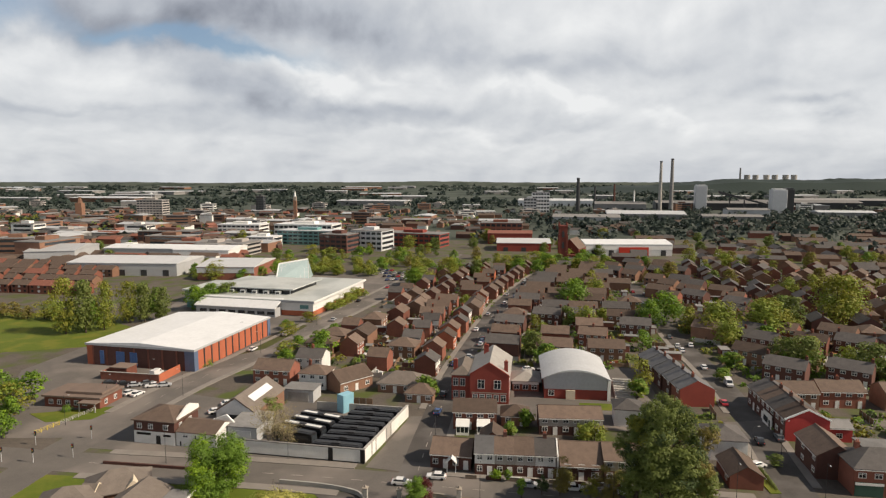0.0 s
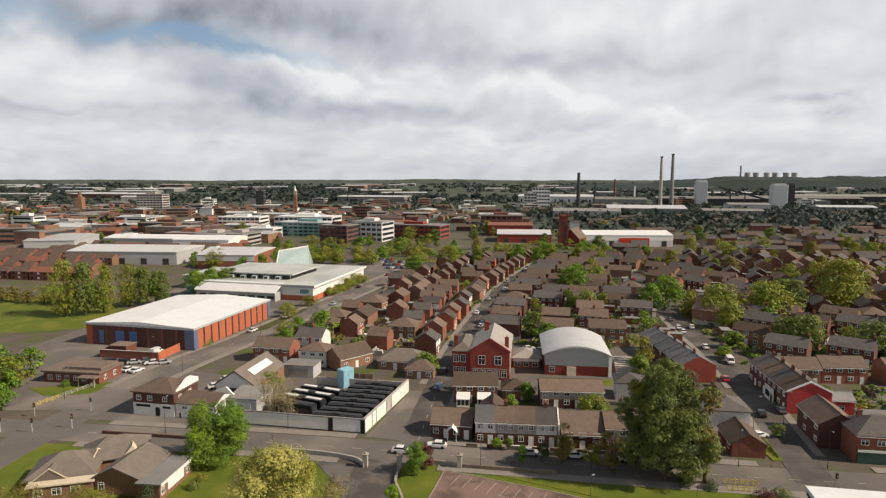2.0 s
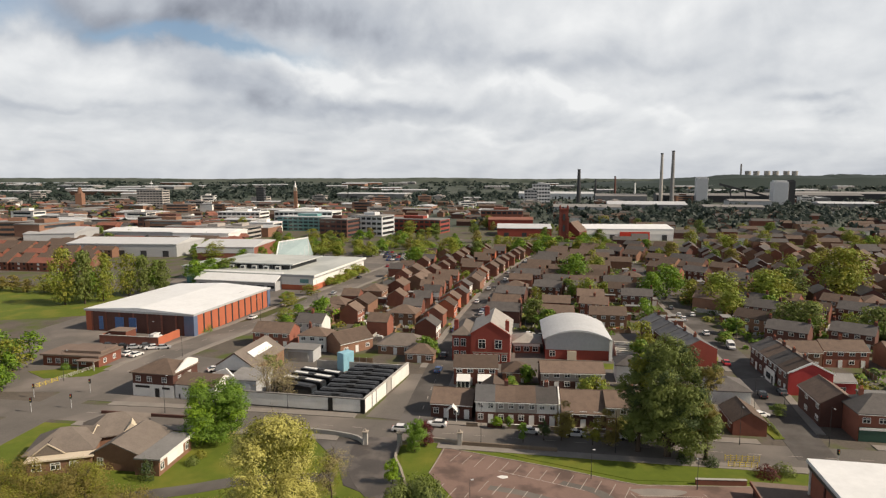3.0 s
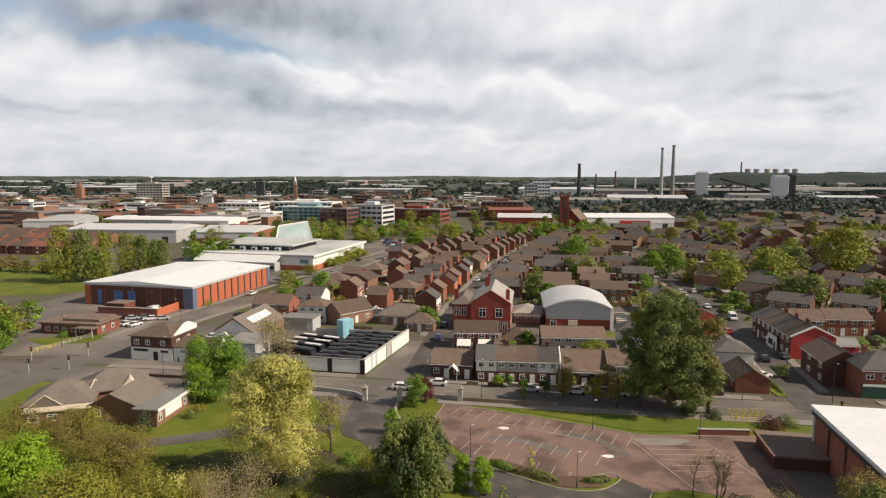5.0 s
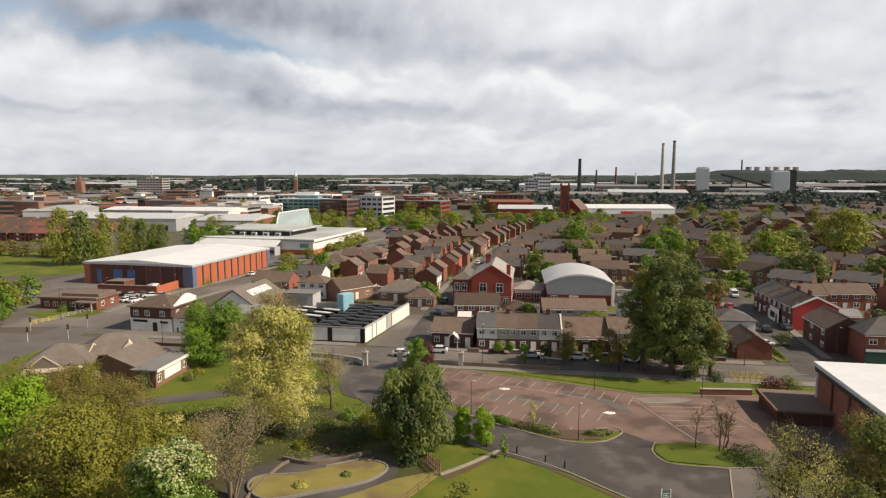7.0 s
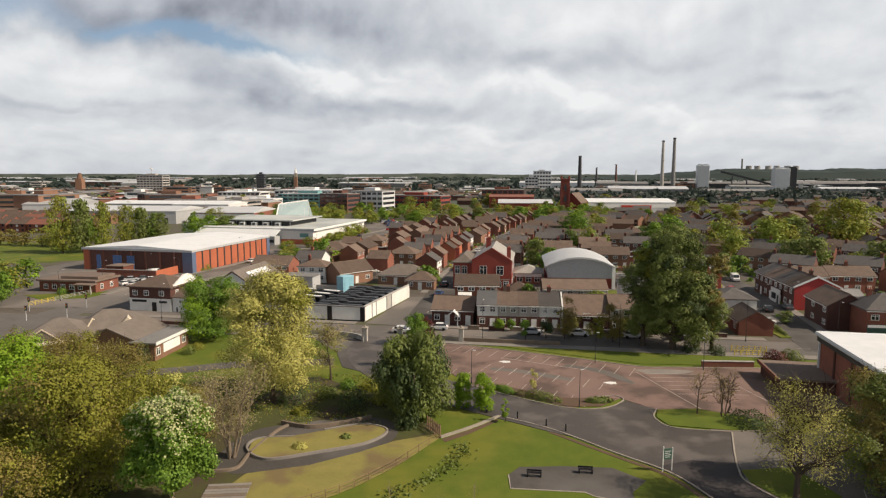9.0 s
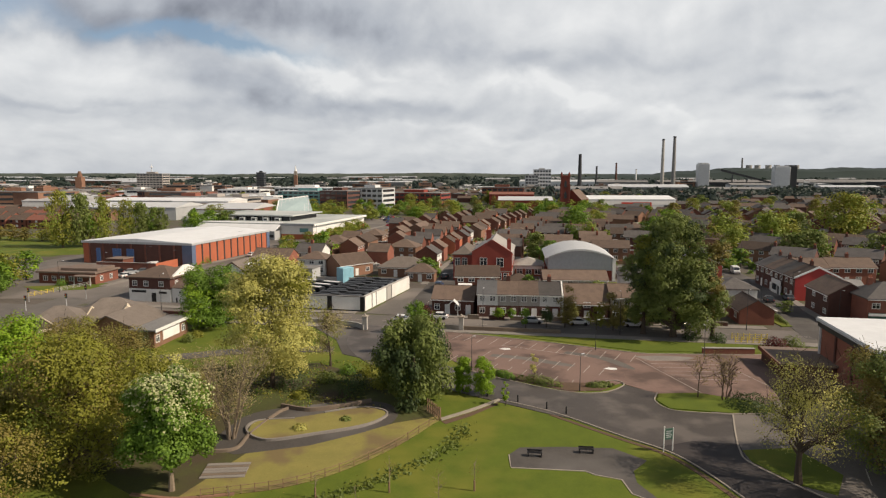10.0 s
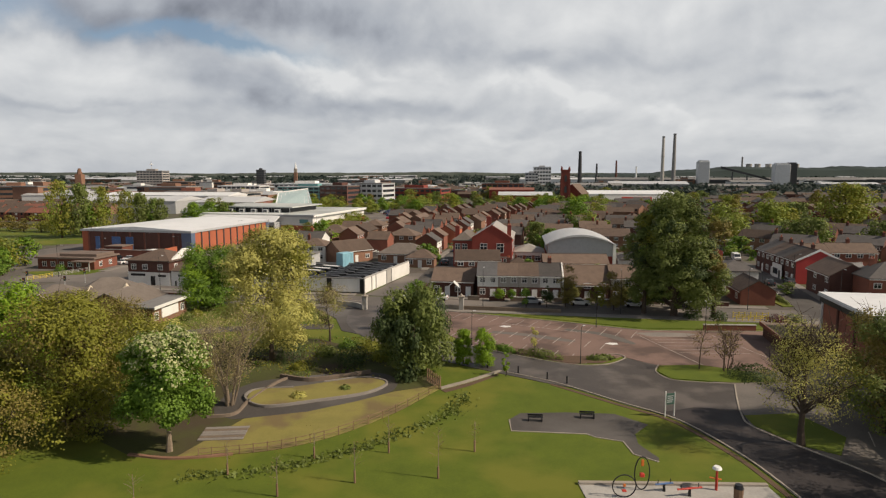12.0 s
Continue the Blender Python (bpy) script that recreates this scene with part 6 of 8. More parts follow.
tree(pose(-3.6, 118.6, 0), "small tree with dark red leaves", 5.0, 3.8, 0.8, "leaf_red", 1800, 0.26, 12, 35, forks=5)
tree(pose(-8.6, 103.6, 0), "small fresh green tree", 4.6, 3.0, 0.5, "leaf_bright", 1400, 0.25, 10, 36, forks=4)
tree(pose(42.5, 114.5, 0), "tall full poplar clump in dark spring leaf", 23.6, 15.0, 1.6, "leaf_mid", 22000, 0.46, 84, 37, second="leaf_dark", share=0.22, fill=0.4, forks=22, twigs=1, lobe=(0.13, 0.2), form="column", r0=0.55)
tree(pose(49.2, 113.0, 0), "thin tall poplar in brownish leaf", 19.0, 8.0, 3.0, "leaf_mid", 5200, 0.42, 26, 38, second="leaf_brown", share=0.5, fill=0.55, forks=16, twigs=2, lobe=(0.16, 0.25), r0=0.34)
tree(pose(37.6, 116.5, 0), "leafy poplar of the clump", 19.0, 9.0, 2.0, "leaf_mid", 6000, 0.45, 26, 39, second="leaf_olive", share=0.25, fill=0.4, forks=12, lobe=(0.16, 0.25), r0=0.4)
tree(pose(34.6, 58.4, 0), "spreading tree with bare dark limbs and thin yellow-green leaf", 13.0, 11.0, 3.6, "leaf_yellow", 3600, 0.2, 34, 40, second="leaf_olive", share=0.25, fill=0.7, droop=0.5, forks=28, twigs=8, lobe=(0.14, 0.24), r0=0.34)
tree(pose(44.6, 61.5, 0), "dark leafy tree at the car park edge", 12.5, 9.0, 1.0, "leaf_mid", 6000, 0.34, 24, 41, second="leaf_brown", share=0.4, fill=0.5, forks=14, twigs=3)
tree(pose(52.0, 70.0, 0), "dark olive tree beside the brick hall", 9.0, 8.0, 1.0, "leaf_mid", 3800, 0.32, 18, 42, second="leaf_brown", share=0.5, fill=0.5)
for x, y, h, s in ((33.9, 82.2, 7.4, 1), (37.3, 81.4, 6.4, 2), (38.2, 82.4, 5.8, 3)):
    stems(pose(x, y, 0.15), "nearly bare young birch", h, 1.6, 3 if s > 1 else 1, 50 + s, "bark", "leaf_brown", 500, 0.11)
for x, y, h, w, s, lf in ((23.8, 121.4, 8.6, 4.6, 1, "leaf_brown"), (16.0, 120.6, 4.0, 2.2, 2, "leaf_green"), (20.2, 121.6, 4.2, 2.6, 3, "leaf_dark"), (29.5, 119.3, 4.6, 3.4, 4, "leaf_olive"),
                          (32.6, 119.0, 7.5, 5.0, 5, "leaf_brown"), (11.2, 127.6, 2.6, 2.2, 6, "leaf_bright"), (36.6, 124.6, 3.6, 3.0, 7, "leaf_yellow"), (26.2, 124.8, 3.6, 2.4, 8, "leaf_yellow"),
                          (14.0, 127.6, 2.4, 2.0, 9, "leaf_green"), (41.0, 123.0, 3.0, 2.6, 10, "leaf_olive")):
    tree(pose(x, y, 0.1), "small roadside tree just in leaf" if h > 5 else "garden shrub tree by the road", h, w, 0.8, lf, int(300 * w * h ** 0.5), 0.2, 12, 60 + s, fill=0.5, forks=8, twigs=3 if h > 5 else 0, r0=0.09)
# trees added out of view on the right, to shade the drive
for x, y, h, w, sd in ((47.5, 51.0, 15.0, 10.5, 1), (45.0, 43.5, 14.5, 10.0, 2), (53.0, 58.0, 14.0, 10.0, 3)):
    tree(pose(x, y, 0), "unseen tree added to shade the drive", h, w, 1.5, "leaf_mid", 3000, 0.36, 20, 90 + sd, fill=0.4)
for x, y, h, w, lf, sd in ((-57.0, 80.0, 7.5, 9.0, "leaf_olive", 1), (-66.0, 88.0, 7.0, 9.0, "leaf_olive", 2), (-49.0, 88.0, 6.0, 8.0, "leaf_brown", 3), (-38.0, 76.0, 7.0, 8.5, "leaf_olive", 4), (-31.0, 74.0, 6.0, 7.0, "leaf_brown", 5),
                           (-60.0, 101.0, 5.5, 7.0, "leaf_brown", 6), (-74.0, 100.0, 6.0, 8.0, "leaf_olive", 7), (-33.5, 80.5, 4.5, 6.5, "leaf_olive", 8)):
    tree(pose(x, y, 0), "thin olive-brown thicket tree just in leaf", h, w, 0.4, lf, 2600, 0.26, 18, 400 + sd, second="leaf_olive" if lf == "leaf_brown" else "leaf_brown", share=0.4, fill=0.6, forks=12, twigs=3, r0=0.12)
stems(pose(-40.5, 143.0, 0), "tall bare tree with pale wispy twigs", 12.0, 6.5, 5, 95, "bark_pale", "leaf_twig", 2600, 0.2)
stems(pose(-36.0, 141.5, 0), "bare young tree with pale twigs", 9.0, 4.5, 4, 96, "bark_pale", "leaf_twig", 1500, 0.2)
# bushes
for x, y, w, h, lf, s in ((-21.6, 86.2, 4.2, 3.6, "leaf_dark", 1), (-12.6, 84.5, 4.6, 3.0, "leaf_dark", 2), (-17.0, 89.0, 3.0, 1.4, "leaf_mid", 3), (-11.0, 92.0, 3.4, 1.6, "leaf_olive", 4), (-7.8, 90.0, 3.4, 1.4, "leaf_mid", 5),
                          (-14.6, 92.8, 2.6, 1.3, "leaf_green", 6), (39.6, 78.8, 5.8, 1.6, "leaf_dark", 7), (45.0, 112.0, 3.2, 1.8, "leaf_dark", 8), (49.2, 110.6, 3.0, 1.7, "leaf_dark", 9), (57.4, 106.4, 4.4, 1.9, "leaf_red", 10),
                          (60.8, 107.4, 4.0, 1.8, "leaf_mid", 11), (-12.0, 74.0, 1.5, 0.6, "leaf_mid", 12), (-17.0, 71.2, 1.8, 0.8, "leaf_yellow", 13), (-46.0, 111.0, 2.4, 1.6, "leaf_mid", 14), (-45.6, 114.0, 2.2, 1.2, "leaf_olive", 15),
                          (-51.5, 105.0, 2.6, 3.8, "leaf_dark", 16), (-82.0, 211.0, 8.0, 2.2, "leaf_green", 17), (-103.0, 168.0, 3.0, 1.8, "leaf_green", 18), (-19.5, 82.5, 2.2, 0.9, "leaf_olive", 19), (-9.0, 86.6, 2.6, 1.4, "leaf_olive", 20)):
    bush(pose(x, y, 0.02), "rounded garden bush beside grass", w, h, lf, int(260 * w), 0.2, s)
bush(pose(69.2, 130.0, 0.2, 0, 0, 84), "clipped hedge along the side street", 13.0, 0.9, "leaf_mid", 1500, 0.2, 86, "hedge", 1.0)
HEDGES = [((7.2, 92.4), (10.2, 90.2), 0.8, 0), ((11.0, 89.8), (16.4, 86.6), 1.0, 1), ((20.5, 86.6), (23.6, 87.0), 0.6, 2)]
for (x0, y0), (x1, y1), h, s in HEDGES:
    bush(pose((x0 + x1) / 2, (y0 + y1) / 2, 0.1, 0, 0, math.degrees(math.atan2(y1 - y0, x1 - x0))), "low mixed hedge along the car park", math.hypot(x1 - x0, y1 - y0) + 0.8, h * 1.1, "leaf_mid" if s else "leaf_green", 900, 0.2, 80 + s, "hedge", 1.7)
tree(pose(13.0, 88.6, 0.1), "slim young tree with yellow-green leaf", 4.4, 1.3, 0.8, "leaf_yellow", 520, 0.16, 9, 84, forks=4, r0=0.05)
# daffodil and shrub band across the lawn
rng = np.random.default_rng(5)
line = [Vector(p) for p in curve_pts([(-22.5, 51.6), (-15.0, 53.4), (-9.0, 57.0), (-4.0, 61.5), (0.6, 66.6), (2.6, 72.6)], 40)]
cs = np.array([(*(line[int(rng.integers(0, len(line)))]), 0) for _ in range(850)])
wide = np.where(cs[:, 1] > 66, 0.7, 0.55)
cs[:, 0] += rng.normal(0, 1, len(cs)) * wide
cs[:, 1] += rng.normal(0, 1, len(cs)) * wide
cs[:, 2] = rng.uniform(0.02, 0.2, len(cs)) * np.where(cs[:, 1] > 68, 1.8, 1)
tagged(new("daffodil_leaves", leaf_mesh("daffodil_leaves", cs, rng.normal(0, 1, (len(cs), 3)), 0.24, ["leaf_mid"], None, rng, 2.0)), "band of green daffodil leaves across the lawn", "plants", kind="stuff")

# rough tufts that break up the garden and lawn edges
rng = np.random.default_rng(6)
n = 9000
tx, ty = rng.uniform(-48, -8, n), rng.uniform(78, 99, n)
keep = (ty > 57 + np.maximum(0, (tx + 20)) * 0.85) & (np.sin(tx * 0.9) + np.sin(ty * 0.7 + tx * 0.3) + rng.normal(0, 0.6, n) > 0)
c = np.stack([tx[keep], ty[keep], rng.uniform(0.08, 0.2, keep.sum())], 1)
tuft_mat = rng.choice(4, len(c), p=(0.35, 0.3, 0.2, 0.15)).astype(int)
tagged(new("grass_tufts", leaf_mesh("grass_tufts", c, rng.normal(0, 0.5, (len(c), 3)) + np.array((0, -0.2, 0.6)), 0.24, ["leaf_olive", "leaf_mid", "leaf_brown", "leaf_green"], tuft_mat, rng)), "rough grass tufts and low plants in the garden", "grass", kind="stuff")

# ---------------- the park garden ----------------
BED = curve_pts([(-29.5, 56.2), (-25, 55.4), (-20.4, 56.2), (-15.5, 57.6), (-10.6, 60.8), (-5.3, 66.8), (-0.6, 74.2)], 8)
ground_piece("garden_ground", [p for p in BED] + [(-0.4, 78.6), (-6, 81), (-10, 90), (-20, 98), (-38, 96), (-48, 84), (-46, 68)], 0.07, "rough_grass", "rough garden grass with shade in its colour", "garden")
ground_piece("bed", [p for p in BED[8:]] + [(-0.8, 75.6), (-6.0, 73.4), (-10.0, 70.2), (-15, 67.0), (-21.4, 65.0)], 0.1, "grass_dry", "bed of dry yellow grass", "bed")
ground_piece("path", curve_pts([(-22.6, 64.8), (-15, 66.8), (-8, 71.4), (-5.8, 75.4), (-7, 79.6), (-11, 81.0), (-17, 79.6), (-24, 76.6), (-26, 70.0), (-25, 66)], 5), 0.09, "asphalt", "worn dark garden path", "path")
ground_piece("bed", curve_pts([(-22.9, 70.4), (-20.1, 68.5), (-14.7, 70.2), (-9.4, 72.8), (-7.3, 76.2), (-10.4, 78.0), (-18.3, 74.6), (-22.6, 73.4), (-22.9, 70.4)], 6)[:-1], 0.3, "grass_dry", "raised oval bed of dry grass", "bed")
kerb_line(curve_pts([(-18.3, 74.4), (-22.7, 73.6), (-23.1, 70.8), (-20.1, 68.2), (-14.7, 70.0), (-9.2, 72.6), (-7.1, 76.3), (-10.4, 78.2), (-15, 76.4)], 8), 0.22, 0.4, "low curved stone wall round the raised bed", "garden_wall", "paving")
kerb_line(curve_pts([(-21, 78.6), (-17, 77.2), (-13, 78.6), (-9.6, 80.4)], 6), 0.3, 0.6, "low curved wall behind the path", "garden_wall", "stone_brown")
kerb_line(curve_pts([(-25.5, 65.2), (-22.8, 66.0), (-22.4, 70), (-21.0, 76), (-20, 78)], 6), 0.28, 0.4, "low stone edging of the garden path", "garden_wall", "stone_brown")
kerb_line(BED[:18], 0.35, 0.22, "brick edging of the garden", "edging", "brick_brown")
kerb_line(curve_pts([(-0.4, 74.4), (3.4, 77.4), (7.4, 81.2)], 5), 0.35, 0.3, "pale stone edging by the gate", "edging", "stone_pale")
ground_piece("soil_bed", [(-0.3, 74.0), (3.4, 76.9), (7.3, 80.6), (7.0, 79.6), (3.2, 75.6), (0.2, 73.2)], 0.075, "soil", "strip of bare brown soil", "bed")


def bench():
    ob = thing("paved_patch", pose(-22.2, 61.0, 0.1, 0, 0, 5), "worn slatted stone patch beside the path", "paving")
    for k in range(6):
        part("slab", bev(box(B(), -2.2, 2.2, -1.6 + k * 0.55, -1.12 + k * 0.55, 0, 0.1), 0.02), "stone_brown" if k % 3 == 1 else "paving", ob)


bench()


def railing():
    """Thin rail fence along the bed, ending at a timber gate screen."""
    ob = thing("fence", Matrix(), "low rusty rail fence along the bed", "fence")
    pts = [Vector((*p, 0.05)) for p in BED[12:]]
    rail = B()
    for a, b in zip(pts, pts[1:]):
        for z in (0.45, 0.85):
            tube(rail, a + Vector((0, 0, z)), b + Vector((0, 0, z)), 0.03, 0.03, 4, caps=False)
    part("rail", rail, "timber", ob)
    post = mesh_of(tube(B(), (0, 0, 0), (0, 0, 0.95), 0.045, 0.045, 5), "post", "timber")
    for a in pts[::2]:
        part("post", post, None, ob, at=Matrix.Translation(a))
    gt = thing("gate_screen", pose(-0.4, 74.3, 0.05, 0, 0, 118), "brown timber gate screen of upright slats", "gate")
    for k in range(8):
        part("slat", box(B(), k * 0.5, k * 0.5 + 0.12, -0.05, 0.05, 0, 1.7 - 0.05 * (k % 2)), "timber", gt)
    part("rail", box(B(), 0, 3.7, -0.09, -0.05, 1.2, 1.32), "timber", gt)
    part("rail", box(B(), 0, 3.7, -0.09, -0.05, 0.4, 0.52), "timber", gt)


railing()
# saplings with their stakes on the lawn
SAPLINGS = [(-18.9, 52.3, 3.0), (-13.6, 48.6, 3.4), (-12.0, 55.6, 2.8), (-7.6, 50.9, 3.6), (-5.2, 56.7, 3.6), (-0.5, 51.7, 4.6), (2.9, 57.0, 2.8), (-24.2, 46.4, 3.0)]
for k, (x, y, h) in enumerate(SAPLINGS):
    rg_ = np.random.default_rng(200 + k)
    sp = thing("sapling", pose(x, y, 0.04), "thin bare sapling tied to a stake on the lawn", "tree", "saplings on the lawn")
    bm = tube(B(), (0, 0, -0.05), (0.03, 0, h * 0.6), 0.045, 0.03, 6, False)
    tube(bm, (0.03, 0, h * 0.6), (0, 0.05, h), 0.03, 0.01, 5, False)
    for _ in range(16):
        z = rg_.uniform(0.42, 0.95) * h
        e = Vector((rg_.normal(0, 0.3), rg_.normal(0, 0.3), rg_.uniform(0.2, 0.6)))
        tube(bm, (0.02, 0.02, z), Vector((0.02, 0.02, z)) + e, 0.014, 0.006, 3, False)
    part("stem", bm, "bark_pale", sp)
    part("guard", tube(B(), (0, 0, 0), (0, 0, 1.1), 0.09, 0.09, 8), "timber", sp)
    tips = rg_.normal(0, 1, (70, 3)) * np.array((0.3, 0.3, 0.25 * h)) + np.array((0, 0, 0.75 * h))
    part("buds", leaf_mesh("buds", tips, rg_.normal(0, 1, (70, 3)), 0.09, ["leaf_brown"], None, rg_), None, sp)
# bollards beside the access road
boll = mesh_of(bev(tube(B(), (0, 0, 0), (0, 0, 0.95), 0.11, 0.1, 10), 0.01), "post", "paint_black")
for x, y in ((5.9, 82.6), (8.0, 81.6), (9.8, 80.6), (13.2, 78.0), (15.4, 76.4)):
    bo = thing("bollard", pose(x, y, 0.05), "black bollard at the lawn edge", "bollard", "bollards")
    part("post", boll, None, bo)
    part("cap", mesh_of(tube(B(), (0, 0, 0.94), (0, 0, 1.02), 0.13, 0.05, 10), "cap", "paint_black"), None, bo)
# sign on two white posts
sg = thing("sign_board", pose(24.4, 65.6, 0.05, 0, 0, 14), "dark green notice board on two white posts", "sign")
for x in (-0.55, 0.55):
    part("post", tube(B(), (x, 0, 0), (x, 0, 2.9 if x < 0 else 2.7), 0.06, 0.06, 8), "paint_white", sg)
part("panel", bev(box(B(), -0.48, 0.48, -0.04, 0.04, 1.4, 2.65), 0.02), "paint_green", sg)
for k in range(4):
    part("text_bar", box(B(), -0.36, 0.36 - 0.12 * (k % 2), -0.05, -0.042, 2.3 - k * 0.22, 2.38 - k * 0.22), "metal_pale", sg)
# worn tarmac pad with two small benches
ground_piece("tarmac_pad", [(7.0, 64.8), (6.9, 61.8), (14.4, 61.0), (15.2, 60.2), (17.6, 59.2), (17.8, 56.4), (19.6, 54.8), (19.9, 55.6), (18.9, 58.6), (19.3, 61), (21.4, 63.4), (18.6, 66.4), (13.4, 66.8), (8.4, 66.6)], 0.075, "asphalt", "worn dark tarmac pad in the lawn", "paving")
kerb_line([(7.0, 64.8), (6.9, 61.8), (14.4, 61.0), (15.2, 60.2), (17.6, 59.2), (17.8, 56.4), (19.6, 54.8)], 0.14, 0.1, "pale edging of the pad", "edging", "stone_pale")
for x, y in ((9.7, 64.4), (15.4, 65.2)):
    bn = thing("park_bench", pose(x, y, 0.08, 0, 0, -6), "dark steel park bench on the worn pad", "bench")
    for k in range(3):
        part("slat", box(B(), -0.8, 0.8, -0.25 + k * 0.17, -0.12 + k * 0.17, 0.43, 0.47), "paint_black", bn)
    part("back", box(B(), -0.8, 0.8, 0.26, 0.31, 0.48, 0.66), "paint_black", bn)
    for s in (-0.7, 0.7):
        part("leg", box(B(), s - 0.05, s + 0.05, -0.25, 0.3, 0, 0.43), "paint_black", bn)
# playground strip
ground_piece("play_surface", [(11.4, 50.6), (27.2, 50.2), (27.6, 44), (27.4, 38), (12, 38)], 0.1, "concrete", "pale stone playground surface", "playground")
kerb_line([(11.4, 50.7), (27.2, 50.3)], 0.4, 0.28, "pale stone edge of the playground", "edging", "stone_pale")
for x, y, r, mt, lab in ((14.6, 48.4, 0.95, "paint_black", "round black climbing hoop"), (16.4, 49.6, 0.62, "paint_black", "tall black hoop with red seat")):
    hp = thing("play_hoop", pose(x, y, 0.1), lab, "play equipment")
    bm = B()
    st = 1.0 if r > 0.7 else 2.3
    ring = [Vector((r * math.cos(a), 0, (r + 0.02) * st + r * st * math.sin(a))) for a in (math.tau * k / 20 for k in range(21))]
    for a, b in zip(ring, ring[1:]):
        tube(bm, a, b, 0.05, 0.05, 6, False)
    part("hoop", bm, mt, hp)
    part("seat", bev(box(B(), -0.18, 0.18, -0.16, 0.16, 0.5 * st, 0.64 * st), 0.04), "paint_red", hp)
    part("panel", bev(box(B(), -0.1, 0.13, -0.05, 0.05, 0.9 * st, 1.15 * st), 0.03), "paint_orange", hp)
ms = thing("play_mushroom", pose(22.6, 49.6, 0.1), "white mushroom canopy on a red post", "play equipment")
part("post", tube(B(), (0, 0, 0), (0, 0, 1.9), 0.12, 0.1, 8), "paint_red", ms)
part("canopy", tube(B(), (0, 0, 1.85), (0, 0, 2.05), 0.4, 0.28, 14), "paint_white", ms)
part("handle", tube(B(), (-0.6, 0, 1.1), (0.4, 0, 0.9), 0.06, 0.06, 6), "paint_orange", ms)
for x, y, w in ((20.0, 48.6, 2.2), (18.2, 49.4, 1.6)):
    sw = thing("spring_rocker", pose(x, y, 0.1, 0, 0, 10), "red and blue spring seesaw", "play equipment")
    part("beam", bev(box(B(), -w / 2, w / 2, -0.09, 0.09, 0.6, 0.72), 0.03), "paint_red" if w > 2 else "paint_blue", sw)
    part("spring", tube(B(), (0, 0, 0), (0, 0, 0.6), 0.13, 0.1, 8), "paint_black", sw)
    for s in (-1, 1):
        part("handle", tube(B(), (s * w * 0.35, 0, 0.7), (s * w * 0.35, 0, 1.05), 0.04, 0.04, 6), "paint_black", sw)
bn = thing("litter_bin", pose(23.5, 47.6, 0.1), "brown litter bin with black lid", "bin")
part("body", tube(B(), (0, 0, 0), (0, 0, 1.2), 0.34, 0.38, 10), "timber", bn)
part("lid", tube(B(), (0, 0, 1.2), (0, 0, 1.5), 0.4, 0.28, 10), "paint_black", bn)


# ---------------- street furniture ----------------
def lamp(at, h, label, arm=0.9):
    ob = thing("street_lamp", at, label, "street lamp", "street lamps")
    part("base", tube(B(), (0, 0, 0), (0, 0, 1.1), 0.085, 0.08, 8), "metal_dark", ob)
    bm = tube(B(), (0, 0, 1.05), (0, 0, h), 0.05, 0.035, 8)
    part("column", bm, "metal_dark", ob)
    part("arm", tube(B(), (0, 0, h - 0.05), (arm, 0, h + 0.12), 0.03, 0.025, 6), "metal_dark", ob)
    part("lantern", bev(box(B(), arm - 0.15, arm + 0.35, -0.1, 0.1, h + 0.06, h + 0.17), 0.03), "metal_grey", ob)
    return ob


CL = lamp(pose(18.9, 84.8, 0.05, 0, 0, 30), 5.2, "slim grey car park lamp column", 0.3)
for x, y, a in ((4.3, 94.4, 20), (26.0, 105.4, 10), (43, 101.5, 90)):
    copy_thing(CL, pose(x, y, 0.05, 0, 0, a))
SL = lamp(pose(7.5, 118.6, 0.1, 0, 0, 80), 8.0, "grey street lamp column beside the road", 1.2)
for x, y, a in ((-35, 138, -100), (33, 115.6, 80), (-62, 136.2, 80), (75.6, 118.5, -100), (100, 117.2, -100), (-97.5, 158, 0), (-95.6, 175, 0), (-1.6, 150, 180), (11, 200, 180), (22, 252, 180), (78.4, 140, 0), (94, 198, 180),
                (-76, 180, 180), (-66, 225, 180), (-54, 268, 180), (-78, 240, 0), (-90, 190, 0), (58.5, 119.4, -100), (70, 137, 0)):
    copy_thing(SL, pose(x, y, 0.1, 0, 0, a))
# gate piers and walls at the park entrance
for x, y in ((-8.4, 119.0), (-15.2, 119.6), (3.4, 119.2)):
    gp = thing("gate_pier", pose(x, y, 0.0, 0, 0, -8), "square stone gate pier with cap", "gate pier", "park gate piers")
    part("shaft", bev(box(B(), -0.45, 0.45, -0.45, 0.45, 0, 2.6), 0.04), "concrete", gp)
    part("cap", bev(box(B(), -0.6, 0.6, -0.6, 0.6, 2.6, 2.85), 0.05), "stone_pale", gp)
    part("finial", tube(B(), (0, 0, 2.85), (0, 0, 3.3), 0.35, 0.1, 8), "stone_pale", gp)
kerb_line(curve_pts([(-8.2, 119.2), (-5.0, 121.0), (-1.0, 120.8), (3.4, 119.2)], 6), 0.4, 0.9, "low curved stone park wall", "park_wall", "stone_pale")
kerb_line(curve_pts([(-8.4, 118.6), (-8.8, 113), (-7.6, 108.5), (-6.4, 103)], 6), 0.4, 0.8, "low curved stone wall by the entrance", "park_wall", "stone_pale")
kerb_line(curve_pts([(-15.4, 119.2), (-17.5, 122), (-24, 124.6), (-34, 126.6)], 6), 0.4, 1.0, "low stone park wall by the road", "park_wall", "concrete")
